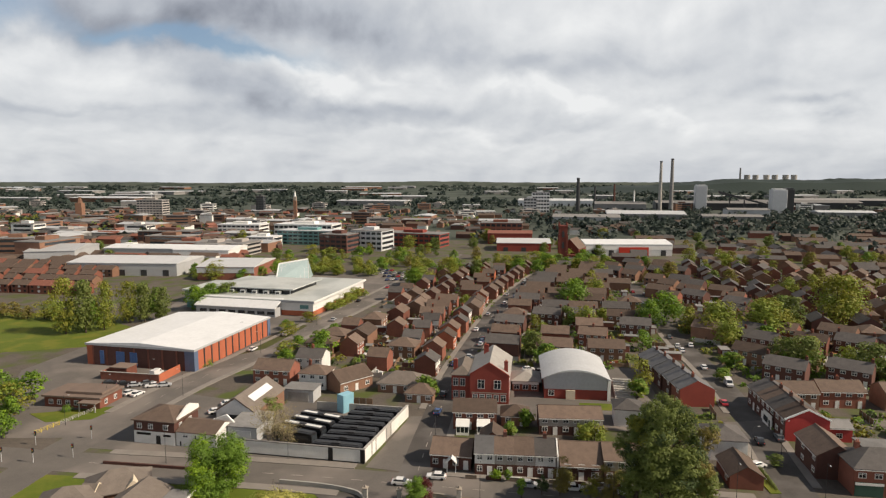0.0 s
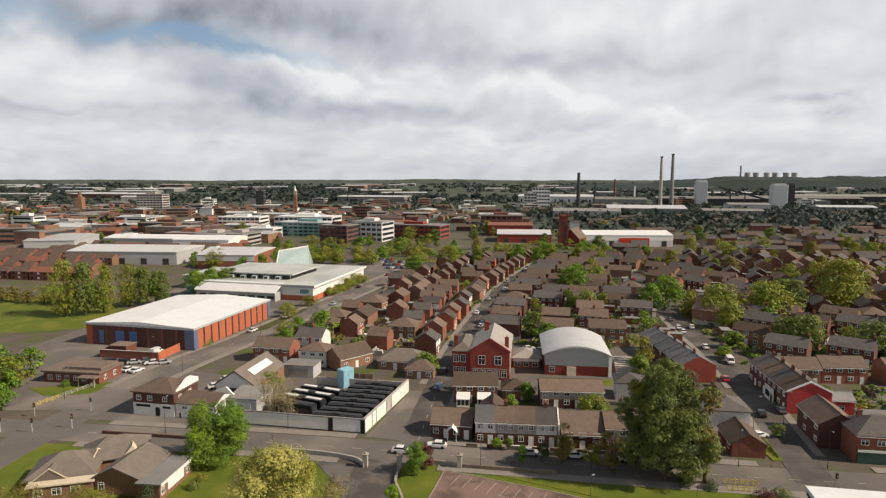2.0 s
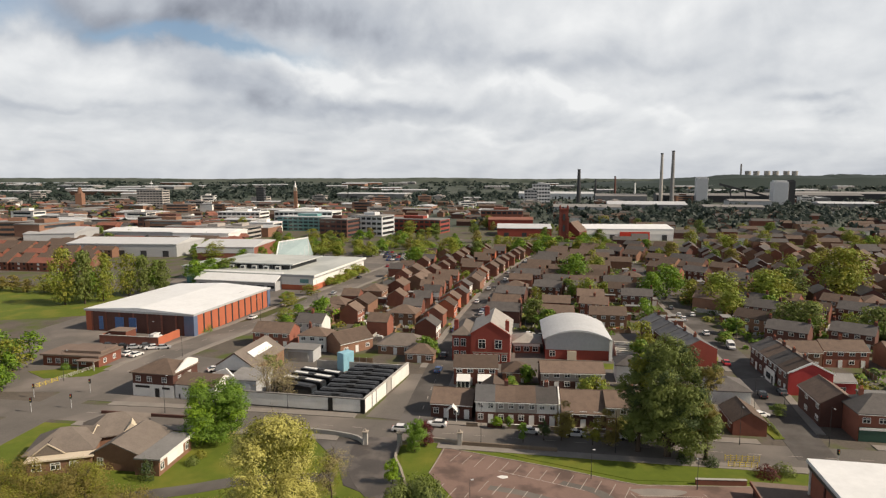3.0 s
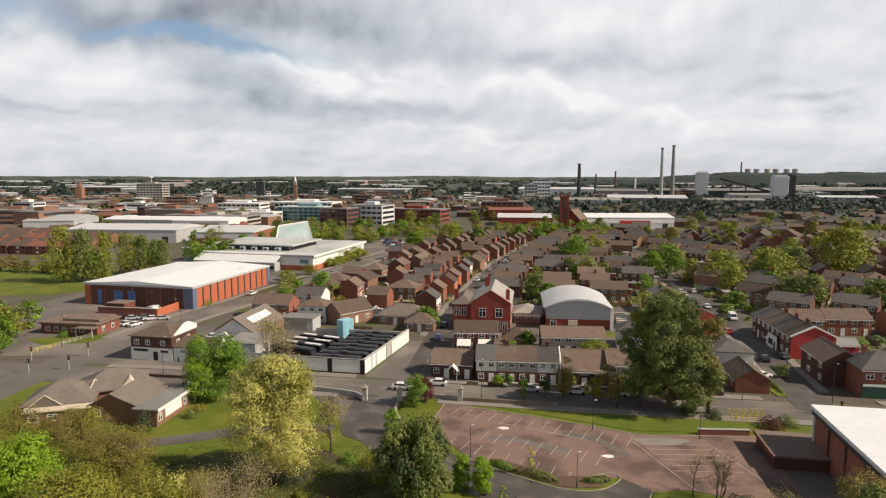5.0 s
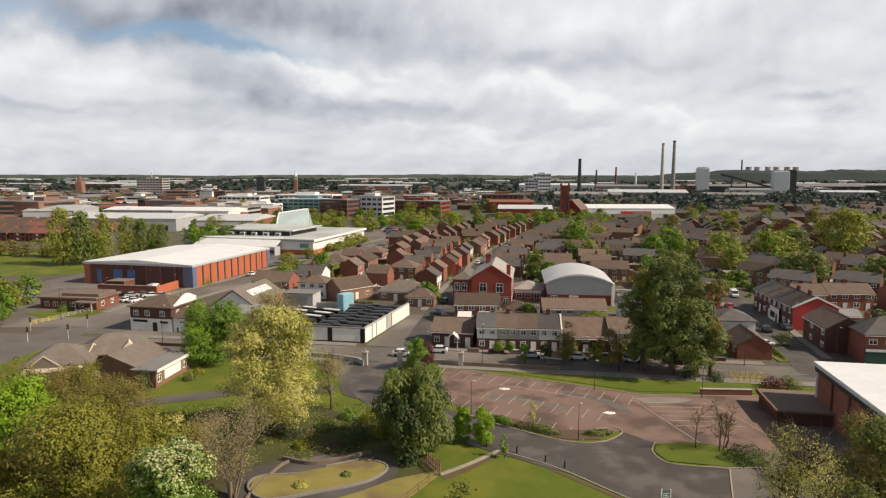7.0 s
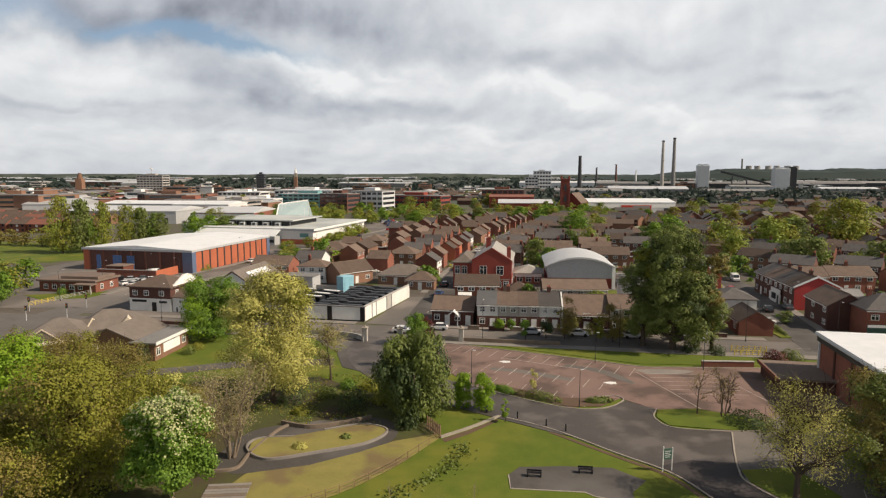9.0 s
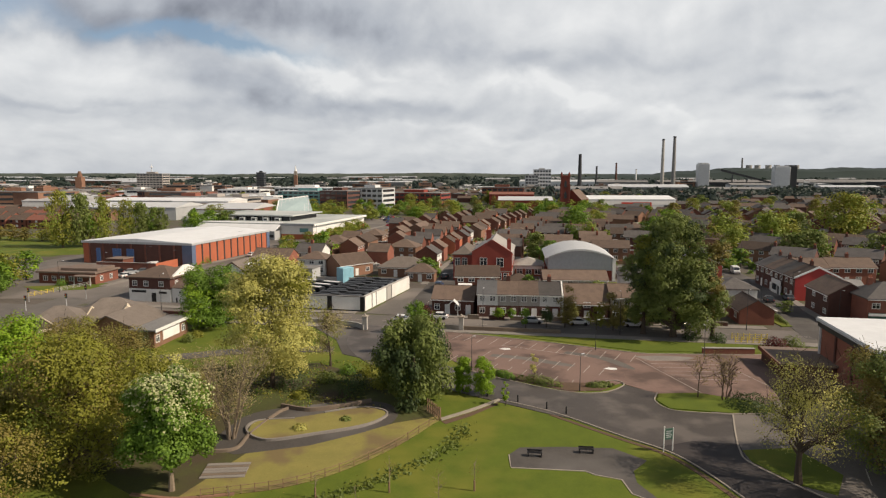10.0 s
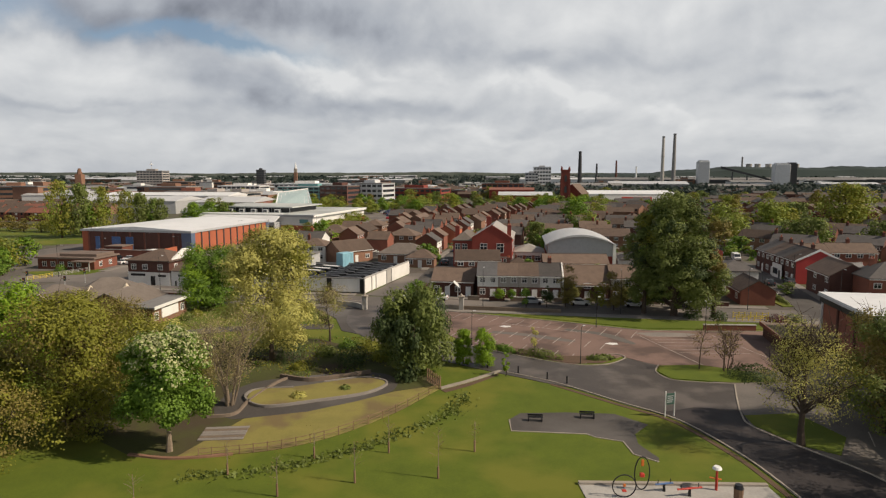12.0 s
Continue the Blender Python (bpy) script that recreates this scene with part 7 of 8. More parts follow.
kerb_line(curve_pts([(3.6, 119.2), (12, 117.8), (22, 116.2)], 4), 0.4, 0.9, "low dark park wall by the verge", "park_wall", "stone_brown")
kerb_line(curve_pts([(-76, 136), (-60, 133.6), (-46, 131.4)], 4), 0.4, 0.7, "dark brick wall along the road", "park_wall", "brick_dark")


def rail_fence(x0, y0, x1, y1, mt, label, h=1.1, step=1.8, rails=(0.35, 0.7, 1.05)):
    n = max(2, int(math.hypot(x1 - x0, y1 - y0) / step))
    ob = thing("fence", Matrix(), label, "fence")
    bm = B()
    for z in rails:
        tube(bm, (x0, y0, z), (x1, y1, z), 0.045, 0.045, 5)
    part("rail", bm, mt, ob)
    ps = mesh_of(box(B(), -0.06, 0.06, -0.06, 0.06, 0, h), "post", mt)
    for k in range(n + 1):
        f = k / n
        part("post", ps, None, ob, at=Matrix.Translation((x0 + (x1 - x0) * f, y0 + (y1 - y0) * f, 0.05)))


rail_fence(52.6, 112.6, 58.6, 111.8, "paint_yellow", "yellow painted crossing guard rail", 1.2, 1.0)
rail_fence(52.0, 109.9, 57.0, 109.3, "paint_yellow", "yellow painted crossing guard rail", 1.2, 1.0)
rail_fence(-101.6, 152.0, -99.2, 158.2, "paint_yellow", "pale yellow railing by the junction", 1.2, 1.6)
rail_fence(-99.1, 158.5, -95.4, 168.5, "concrete", "weathered grey railing by the verge", 1.0, 1.6)
for x, y in ((-92, 136.5), (-84.5, 139.0), (-97.5, 146.0), (-86.0, 149.5), (-99.5, 137.0), (72.0, 110.0)):
    ts = thing("traffic_signal", pose(x, y, 0.06), "black traffic signal on a slim pole", "traffic light", "junction signals")
    part("pole", tube(B(), (0, 0, 0), (0, 0, 3.2), 0.07, 0.06, 8), "metal_grey", ts)
    hd = part("head", bev(box(B(), -0.2, 0.2, -0.18, 0.18, 2.3, 3.4), 0.03), "paint_black", ts)
    for k, mt in enumerate(("paint_red", "paint_yellow", "paint_green")):
        part("lens", tube(B(), (0, -0.18, 3.15 - k * 0.32), (0, -0.21, 3.15 - k * 0.32), 0.11, 0.11, 8), mt, hd)

# parked cars
for x, y, a, p, lab in ((-92.5, 181.5, 70, "white_car_paint", "white hatchback in the works yard"), (-89.6, 180.5, 70, "white_car_paint", "white hatchback in the works yard"),
                        (-94.2, 188.5, 20, "silver_car_paint", "silver car in the works yard"), (-88.6, 188.0, 200, "white_car_paint", "white car in the works yard"), (-85.2, 188.4, 20, "silver_car_paint", "silver car in the works yard"),
                        (-98.0, 189.5, 20, "black_car_paint", "black car in the works yard"), (-91.2, 190.2, 25, "grey_car_paint", "dark grey car in the works yard"), (-103, 190.5, 22, "black_car_paint", "black car by the yard wall"),
                        (-61.5, 166.5, 30, "white_car_paint", "white car behind the shops"), (-58.4, 169.5, 30, "silver_car_paint", "silver car behind the shops"), (-60.2, 172.6, 30, "white_car_paint", "white car behind the shops"),
                        (-1.2, 128.6, 172, "white_car_paint", "white car at the kerb"), (-8.4, 126.0, -8, "white_car_paint", "white hatchback on the main road"), (18.0, 124.9, -8, "silver_car_paint", "silver car at the kerb"),
                        (27.0, 123.6, -8, "white_car_paint", "white car at the kerb"), (37.5, 122.0, -8, "white_car_paint", "white car at the kerb"), (46.0, 120.8, -8, "black_car_paint", "black car at the kerb"),
                        (69.6, 133.6, 20, "white_car_paint", "white car on a drive"), (76.6, 146.5, 75, "black_car_paint", "black car by the terrace"), (82.4, 148.6, 78, "grey_car_paint", "dark grey car by the terrace"),
                        (79.4, 172.5, 80, "red_car_paint", "red car by the gable"), (87.6, 206.0, 80, "white_car_paint", "white car along the side street"), (-1.2, 166.0, 78, "blue_car_paint", "dark blue car in the street"),
                        (0.4, 180.0, 80, "black_car_paint", "black car in the street"), (9.6, 219.0, 78, "silver_car_paint", "silver car in the street"), (19.0, 246.0, 76, "white_car_paint", "white car in the street"),
                        (32.2, 201.5, 0, "silver_car_paint", "silver car by the school"), (28.6, 204.0, 10, "white_car_paint", "white car by the school"), (31.5, 314.0, 70, "white_car_paint", "white car far along the street"),
                        (48.0, 372.0, 70, "black_car_paint", "black car far along the street"), (-41.4, 178.5, 80, "white_car_paint", "white car by the sheds")):
    car(pose(x, y, 0.09, 0, 0, a), p, lab)
vn = thing("van", pose(88.2, 189.0, 0.09, 0, 0, 258), "white van parked in the side street", "van")
van_parts(vn)


# ---------------- the housing estate ----------------
rs = random.Random(42)
PROTO = []
for wl, rf, w, d, h, rh, ch, up, st in (("brick", "tile_brown", 10.5, 7.4, 4.8, 2.2, 1, None, "gable"), ("brick", "tile_brown", 7.0, 6.8, 4.8, 2.2, 0, None, "gable"),
                                        ("brick_brown", "tile_brown", 12.5, 8.0, 4.8, 2.2, 0, None, "gable"), ("brick_dark", "tile_grey", 12.0, 8.0, 4.9, 2.3, 2, None, "gable"),
                                        ("brick", "tile_grey", 7.0, 7.0, 4.8, 2.2, 1, "render_white", "gable"), ("brick_brown", "tile_brown", 10, 8.5, 4.6, 2.4, 0, None, "hip"),
                                        ("brick", "tile_red", 12.0, 7.8, 4.8, 2.3, 1, None, "gable"), ("brick_orange", "tile_brown", 7.4, 7.0, 4.8, 2.2, 0, None, "gable")):
    words = {"brick": "red brick", "brick_brown": "brown brick", "brick_dark": "dark brick", "brick_orange": "orange brick"}[wl]
    roofs = {"tile_brown": "brown tiled", "tile_grey": "grey tiled", "tile_red": "red tiled"}[rf]
    PROTO.append((wl, rf, w, d, h, rh, ch, up, st, f"two-storey {words} estate house with {roofs} {'hipped' if st == 'hip' else 'gabled'} roof"))
MADE = {}


FARTHER = []
HOMES = []


def estate_house(k, x, y, a, s=1.0):
    HOMES.append((x, y, a, PROTO[k][2], PROTO[k][3]))
    if y > 318 or x < -160:
        wl, rf, w, d, h, rh = PROTO[k][:6]
        FARTHER.append((x, y, a, w, d, h, rh, wl, rf))
        return None
    m = pose(x, y, 0.02, 0, 0, a)
    if k in MADE:
        return copy_thing(MADE[k], m)
    wl, rf, w, d, h, rh, ch, up, st, lab = PROTO[k]
    MADE[k] = house(m, lab, w, d, h, rh, wl, rf, st, cols=4 if w > 10 else 3, chim=ch, upper=up, group="estate houses", plain=True)
    return MADE[k]


TAKEN = [(-105, 235, 55), (-80, 240, 30), (-90, 310, 62), (-40, 300, 16), (12, 186, 18), (40, 186, 20), (71, 190, 14), (71, 202, 14), (56, 182, 10), (-12, 184, 12), (-28, 188, 10), (-40, 195, 14), (-52, 194, 10), (-44, 206, 8),
         (97, 172, 9), (111, 173, 9), (128, 171, 9), (143, 169, 9), (159, 168, 9), (176, 165, 9), (112, 138, 8), (24, 195, 12)]


def free(x, y, r):
    for ln, half in ((STREET, 5.2), (AVENUE, 7.0), (SIDE_ROAD, 5.0)):
        if ln[0][1] - 5 < y < ln[-1][1] + 5 and abs(lerp_line(ln, y) - x) < half + r * 0.8:
            return False
    for tx, ty, tr in TAKEN:
        if (tx - x) ** 2 + (ty - y) ** 2 < (tr + r) ** 2:
            return False
    return True


# west of the street: short rows with many gables towards the street
y = 204.0
while y < 430:
    xr, xl = lerp_line(STREET, y) - 10.5, lerp_line(AVENUE, y) + 12.5
    x, c = xr, 0
    while x > xl:
        px, py = x + rs.uniform(-1, 1), y + rs.uniform(-2, 2) - (x - xr) * 0.18
        if free(px, py, 4.5):
            k = rs.choice((0, 1, 1, 2, 4, 5, 7, 0))
            estate_house(k, px, py, GRID + (rs.choice((90, 90, -90)) if (c % 3 != 1) else rs.choice((0, 180))) + rs.uniform(-3, 3))
            TAKEN.append((px, py, 5.0))
        x -= rs.choice((9.6, 10.8, 15.0))
        c += 1
    y += 14.0
# east of the street: rows facing the camera
y = 206.0
while y < 455:
    x = lerp_line(STREET, y) + 12
    while x < 60 + y * 0.72:
        px, py = x + rs.uniform(-1, 1), y - (x - 20) * 0.13 + rs.uniform(-1.5, 1.5)
        if free(px, py, 5.0) and rs.random() < 0.92:
            k = rs.choice((0, 2, 3, 3, 2, 0, 5)) if y > 230 else rs.choice((0, 2, 3))
            block = (int(px // 52) * 7 + int(py // 46) * 5) % 5          # closes and cul-de-sacs lie at different angles
            turn = GRID + (0, 88, 0, 62, -30)[block] + rs.choice((0, 0, 180)) + rs.uniform(-5, 5) - 4
            estate_house(k, px, py, turn)
            TAKEN.append((px, py, 5.6))
        x += rs.choice((13.5, 14.5, 18.0))
    y += 17.5
# far to the right, nearer the camera
for yy in (196, 183, 150, 136):
    x = 122 if yy < 170 else 100
    while x < 60 + yy * 0.72:
        if free(x, yy, 5):
            estate_house(rs.choice((0, 2, 3)), x, yy + rs.uniform(-1, 1) - (x - 100) * 0.08, GRID + 4)
            TAKEN.append((x, yy, 6))
        x += 14.5
# west: red-roofed terraces beyond the green, and houses by the junction
for ry, x0, x1 in ((352, -330, -190), (372, -340, -200), (392, -350, -205), (412, -350, -215), (330, -320, -245), (308, -300, -238), (432, -360, -225), (455, -370, -240)):
    x = x0
    while x < x1:
        estate_house(rs.choice((6, 0, 2, 1)), x, ry - (x + 250) * 0.16, GRID)
        x += 12.1
for x, y, a in ((-126, 160, 70), (-132, 148, 75), (-140, 172, 60), (-152, 190, 70), (-158, 168, 70)):
    estate_house(7, x, y, a)
# gardens: fences, sheds and conservatories between the houses
shed = None
for k in range(46):
    for _ in range(30):
        x, y = rs.uniform(-50, 190), rs.uniform(200, 400)
        if x < 60 + y * 0.6 and x > lerp_line(AVENUE, y) + 10 and free(x, y, 1.2):
            m = pose(x, y, 0.03, 0, 0, GRID + rs.choice((0, 90)))
            if shed is None:
                shed = thing("garden_shed", m, "small timber garden shed with felt roof", "shed", "garden sheds")
                part("wall", gable_walls(2.6, 2.0, 1.9, 0.5), "timber", shed)
                part("roof", gable_roof(2.6, 2.0, 1.9, 0.5, 0.15, 0.1, 0.06), "felt_grey", shed)
                part("door", box(B(), -0.4, 0.4, -1.05, -1.0, 0.05, 1.75), "timber", shed)
            else:
                copy_thing(shed, m)
            TAKEN.append((x, y, 1.5))
            break
panel = None
for k in range(30):
    for _ in range(30):
        x, y = rs.uniform(-50, 200), rs.uniform(150, 390)
        if x < 60 + y * 0.62 and x > lerp_line(AVENUE, y) + 10 and free(x, y, 2.0):
            m = pose(x, y, 0.03, 0, 0, GRID + rs.choice((0, 90, 90)))
            if panel is None:
                panel = thing("garden_fence", m, "run of weathered timber garden fence panels", "fence", "garden fences")
                for j in range(4):
                    part("fence_panel", box(B(), -3.9 + j * 2.0, -2.05 + j * 2.0, -0.03, 0.03, 0.05, 1.7), "timber", panel)
                    part("post", box(B(), -4.0 + j * 2.0, -3.9 + j * 2.0, -0.06, 0.06, 0, 1.85), "concrete", panel)
            else:
                copy_thing(panel, m)
            break
gar = None
for k in range(34):
    for _ in range(30):
        x, y = rs.uniform(-50, 190), rs.uniform(196, 360)
        if x < 60 + y * 0.62 and x > lerp_line(AVENUE, y) + 10 and free(x, y, 2.4):
            m = pose(x, y, 0.03, 0, 0, GRID + rs.choice((0, 90)))
            if gar is None:
                gar = thing("lock_up_garage", m, "small brick lock-up garage with a white door", "garage", "lock-up garages")
                part("wall", box(B(), -1.5, 1.5, -2.6, 2.6, 0, 2.3), "brick", gar)
                part("roof", box(B(), -1.7, 1.7, -2.8, 2.8, 2.3, 2.5), "felt_grey", gar)
                part("door", box(B(), -1.15, 1.15, -2.68, -2.6, 0.05, 2.0), "paint_white", gar)
            else:
                copy_thing(gar, m)
            TAKEN.append((x, y, 2.6))
            break
paints = list(CARS)
for k in range(60):
    ln = rs.choice((STREET, STREET, SIDE_ROAD, AVENUE))
    if k % 3:
        yy = rs.uniform(205, 440)
        x = lerp_line(ln, yy) + rs.choice((-1, 1)) * (2.6 if ln is not AVENUE else 3.6)
        a = 78
    else:
        x, yy = rs.uniform(20, 230), rs.uniform(205, 420)
        a = rs.choice((80, -10))
        if not free(x, yy, 2.4):
            continue
    car(pose(x, yy, 0.1, 0, 0, a + rs.uniform(-3, 3)), rs.choice(paints + ["white_car_paint", "silver_car_paint"]), "car parked along an estate street")

for k in range(22):
    car(pose(-28 + (k % 6) * 2.9 - (k // 6) * 3.0 - 6, 388 + (k // 6) * 13 + (k % 3) * 0.5, 0.07, 0, 0, 78 + rs.uniform(-3, 3)), rs.choice(paints + ["white_car_paint", "silver_car_paint"]), "car parked near the civic building")

# ---------------- trees of the town ----------------
FAR = []
for leaf, sec, h, w, sd in (("leaf_green", "leaf_bright", 9, 8, 1), ("leaf_olive", "leaf_lime", 10, 9, 2), ("leaf_mid", "leaf_green", 8, 7, 3), ("leaf_lime", "leaf_olive", 8, 8, 4), ("leaf_brown", "leaf_olive", 9, 7, 5), ("leaf_green", "leaf_lime", 6, 5.5, 6)):
    FAR.append((leaf, sec, h, w, sd))
FMADE = {}
FNAME = ["fresh green leafy town tree", "olive spring-leaved town tree", "dark green leafy town tree", "yellow-green leafy town tree", "brownish town tree just in leaf", "small bright green garden tree"]


def far_tree(k, x, y, s=1.0, wide=1.0):
    large = s > 1.15                  # tall trees have finer leaf for their size
    if large:
        s /= 1.6
    m = pose(x, y, 0.02, 0, 0, rs.uniform(0, 360)) @ Matrix.Diagonal((s * wide, s * wide, s, 1))
    if (k, large) in FMADE:
        first, f = FMADE[k, large]
        return copy_thing(first, m @ Matrix.Diagonal((1 / f.x, 1 / f.y, 1 / f.z, 1)))
    leaf, sec, h, w, sd = FAR[k]
    g, n, lobes = (1.6, 4200, 40) if large else (1.0, 1250, 20)
    ob = tree(m, FNAME[k], h * g, w * g, 0.9 * g, leaf, n, 0.5, lobes, 300 + sd, second=sec, share=0.2, fill=0.35, forks=6, sides=5, lobe=(0.17, 0.26) if large else (0.2, 0.3), group="town trees", grain=0.9)
    FMADE[k, large] = (ob, Vector((s * wide, s * wide, s)))
    return ob


# trees with a place of their own: kind, x, y, size, breadth
SET = [(3, 128, 246, 1.4, 1.3), (3, 138, 262, 1.2, 1.2), (1, 170, 268, 1.6, 1.2), (1, 178, 275, 1.5, 1.1), (0, 96, 268, 1.2, 1.2), (0, 88, 263, 1.0, 1.1), (2, 118, 202, 1.1, 1.1), (2, 113, 205, 1.0, 1.1), (1, 122, 207, 0.8, 1),
       (2, 136, 196, 1.05, 1.2), (2, 146, 262, 1.3, 1.2), (3, 112, 250, 1.3, 1.2), (0, 64, 305, 1.2, 1.2), (3, 60, 262, 0.9, 1.0), (2, 54, 266, 0.8, 1.0),
       (1, -154, 254, 1.7, 0.6), (2, -147, 256, 2.0, 0.6), (1, -142, 261, 1.5, 0.6), (1, -138, 274, 1.35, 0.7), (2, -132, 276, 1.6, 0.7), (2, -126, 279, 1.4, 0.7), (0, -118, 300, 1.0, 1.2), (0, -113, 306, 1.0, 1.1), (2, -106, 310, 1.1, 1.2),
       (0, -119, 178, 0.9, 1.2), (1, -116, 166, 0.9, 1.1), (0, -113, 160, 0.8, 1.0), (1, -118, 152, 1.0, 1.1), (2, -123, 145, 1.0, 1.2), (0, -108, 150, 0.75, 1.0), (1, -112, 141, 0.9, 1.0), (4, -125, 135, 0.9, 1.2), (0, -127, 176, 1.0, 1.2),
       (5, -5.0, 180.5, 0.75, 1.0), (5, -2.5, 179, 0.6, 1.0), (5, 6.0, 165, 0.5, 1.2), (5, 21.5, 156.5, 0.6, 0.9), (5, 17, 151.5, 0.42, 1.3), (3, 34.6, 148.0, 0.42, 1.2), (3, 37, 147.5, 0.5, 1.1),
       (5, 57, 178, 0.7, 1.2), (1, 59.5, 184, 0.7, 0.8), (2, 50.5, 153, 0.65, 0.55), (2, -46, 163, 0.5, 1.5), (5, 95, 164.8, 0.6, 1.2), (3, 92.5, 165, 0.5, 1.2), (5, 89, 194, 0.5, 1.5), (5, 97, 206, 0.7, 1.4),
       (2, 74, 134.5, 0.25, 1.5), (0, -66, 262, 0.32, 1.8), (1, -62.5, 252, 0.4, 1.6), (0, -54, 232, 0.4, 1.7), (1, -56, 222, 0.42, 1.6), (0, -54, 213, 0.42, 1.6), (1, -58, 275, 0.35, 1.8), (2, -49, 240, 0.42, 1.4),
       (3, -53.0, 299, 0.45, 1.5), (3, -50.8, 306, 0.45, 1.6), (1, -48.9, 313, 0.45, 1.6), (3, -47.0, 320, 0.48, 1.6), (1, -45.2, 327, 0.48, 1.6), (3, -43.4, 334, 0.5, 1.6), (0, -16, 366, 0.9, 1.3), (3, -14, 372, 1.1, 1.4), (1, 4, 395, 1.0, 1.4), (0, 8, 408, 1.0, 1.2), (2, 22, 402, 1.0, 1.1)]
for k, x, y, s, w in SET:
    far_tree(k, x, y, s * (1.38 if y > 195 or x > -60 else 1.0), w)
count = 0
while count < 300:                    # among the houses
    x, y = rs.uniform(-55, 330), rs.uniform(205, 470)
    if x < 70 + y * 0.72 and x > lerp_line(AVENUE, y) + 9 and free(x, y, 2.0):
        far_tree(rs.choice((5, 5, 0, 2, 3, 1, 4)), x, y, rs.uniform(0.45, 0.95) if rs.random() < 0.7 else rs.uniform(1.0, 1.4), rs.uniform(0.9, 1.3))
        TAKEN.append((x, y, 2.0))
    count += 1
for k in range(60):                  # beyond the estate and through the town
    y = rs.uniform(440, 640)
    x = rs.uniform(-0.72 * y, 0.72 * y)
    far_tree(rs.choice((0, 1, 2, 2, 2, 3, 4)), x, y, rs.uniform(0.8, 1.3), rs.uniform(1.0, 1.4))
for k in range(30):
    f = rs.random()
    far_tree(rs.choice((0, 2, 0, 1)), 20 + f * 95 + rs.uniform(-6, 6), 418 + f * 25 + rs.uniform(-16, 26), rs.uniform(0.8, 1.3), 1.2)
for k in range(44):                   # row along the avenue and the civic car park
    f = rs.random()
    far_tree(rs.choice((1, 3, 3, 0)), -160 + f * 150 + rs.uniform(-5, 5), 402 + f * 30 + rs.uniform(-22, 40), rs.uniform(0.7, 1.1), 1.3)
for k in range(26):                   # scattered over the civic car parks
    far_tree(rs.choice((1, 3, 0, 2)), rs.uniform(-120, 20), rs.uniform(440, 530), rs.uniform(0.7, 1.15), rs.uniform(1.0, 1.4))
for k in range(14):                   # hedge of the green
    far_tree(rs.choice((1, 4, 2)), -252 + k * 8.0, 304 - k * 2.6 + rs.uniform(-2, 2), rs.uniform(0.6, 0.85), 1.4)


# ---------------- the far town ----------------
def big_shed(at, w, d, h, wall, roof, label, stripe=None, name="industrial_shed"):
    ob = thing(name, at, label, "industrial building", "far sheds")
    part("wall", box(B(), -w / 2, w / 2, -d / 2, d / 2, 0, h), wall, ob)
    part("roof", prism(B(), [(-d / 2 - 0.4, h), (d / 2 + 0.4, h), (d / 2 + 0.4, h + 0.4), (0, h + 0.4 + d * 0.06), (-d / 2 - 0.4, h + 0.4)], -w / 2 - 0.4, w / 2 + 0.4, "x"), roof, ob)
    if stripe:
        part("stripe", box(B(), -w / 2 - 0.05, w / 2 + 0.05, -d / 2 - 0.15, -d / 2, h * 0.55, h * 0.95), stripe, ob)
    for k in range(max(2, int(w / 14))):
        x = -w / 2 + w * (k + 0.5) / max(2, int(w / 14))
        part("loading_door", box(B(), x - 2, x + 2, -d / 2 - 0.12, -d / 2, 0, h * 0.5), "metal_dark", ob)
    return ob


def office(at, w, d, h, wall, label, storeys=4, roof="felt_grey", glass="glass", name="office_block", bays=0):
    ob = thing(name, at, label, "office building", "far offices")
    part("wall", box(B(), -w / 2, w / 2, -d / 2, d / 2, 0, h), wall, ob)
    part("roof", box(B(), -w / 2 - 0.3, w / 2 + 0.3, -d / 2 - 0.3, d / 2 + 0.3, h, h + 0.6), roof, ob)
    part("plant_room", box(B(), -w * 0.2, w * 0.15, -d * 0.2, d * 0.2, h + 0.6, h + 3.0), wall, ob)
    st = h / storeys
    bay = bays or max(3, int(w / 5))
    pane = mesh_of(box(B(), -w / bay * 0.38, w / bay * 0.38, -0.08, 0.02, 0, st * 0.5), "window", glass)
    side = mesh_of(box(B(), -0.02, 0.08, -d * 0.44, d * 0.44, 0, st * 0.5), "window_band", glass)
    for s in range(storeys):
        for b in range(bay):
            part("window", pane, None, ob, at=pose(-w / 2 + w * (b + 0.5) / bay, -d / 2, s * st + st * 0.3))
        part("window_band", side, None, ob, at=pose(w / 2, 0, s * st + st * 0.3))
    return ob


G = GRID
big_shed(pose(-207, 428, 0, 0, 0, G + 6), 74, 40, 8, "metal_grey", "metal_pale", "grey retail shed with a shallow pale roof")
big_shed(pose(-134, 412, 0, 0, 0, G + 8), 36, 44, 8, "brick", "metal_pale", "red and white retail shed with pale roof", "metal_pale")
big_shed(pose(-232, 500, 0, 0, 0, G + 4), 58, 30, 9, "metal_grey", "metal_white", "white-roofed shed with grey walls")
big_shed(pose(-180, 490, 0, 0, 0, G + 4), 44, 34, 9, "paint_white", "metal_white", "white clad retail shed with red corner", "paint_white")
big_shed(pose(-290, 482, 0, 0, 0, G + 20), 34, 50, 10, "metal_grey", "metal_grey", "grey shed with a gabled roof")
big_shed(pose(152, 530, 0, 0, 0, -2), 70, 40, 9, "metal_pale", "metal_white", "long white shed with a red and white front", "paint_white")
part("red_band", box(B(), -8, 16, -20.4, -20.1, 0.2, 7), "paint_red", bpy.data.objects["industrial_shed.005"])
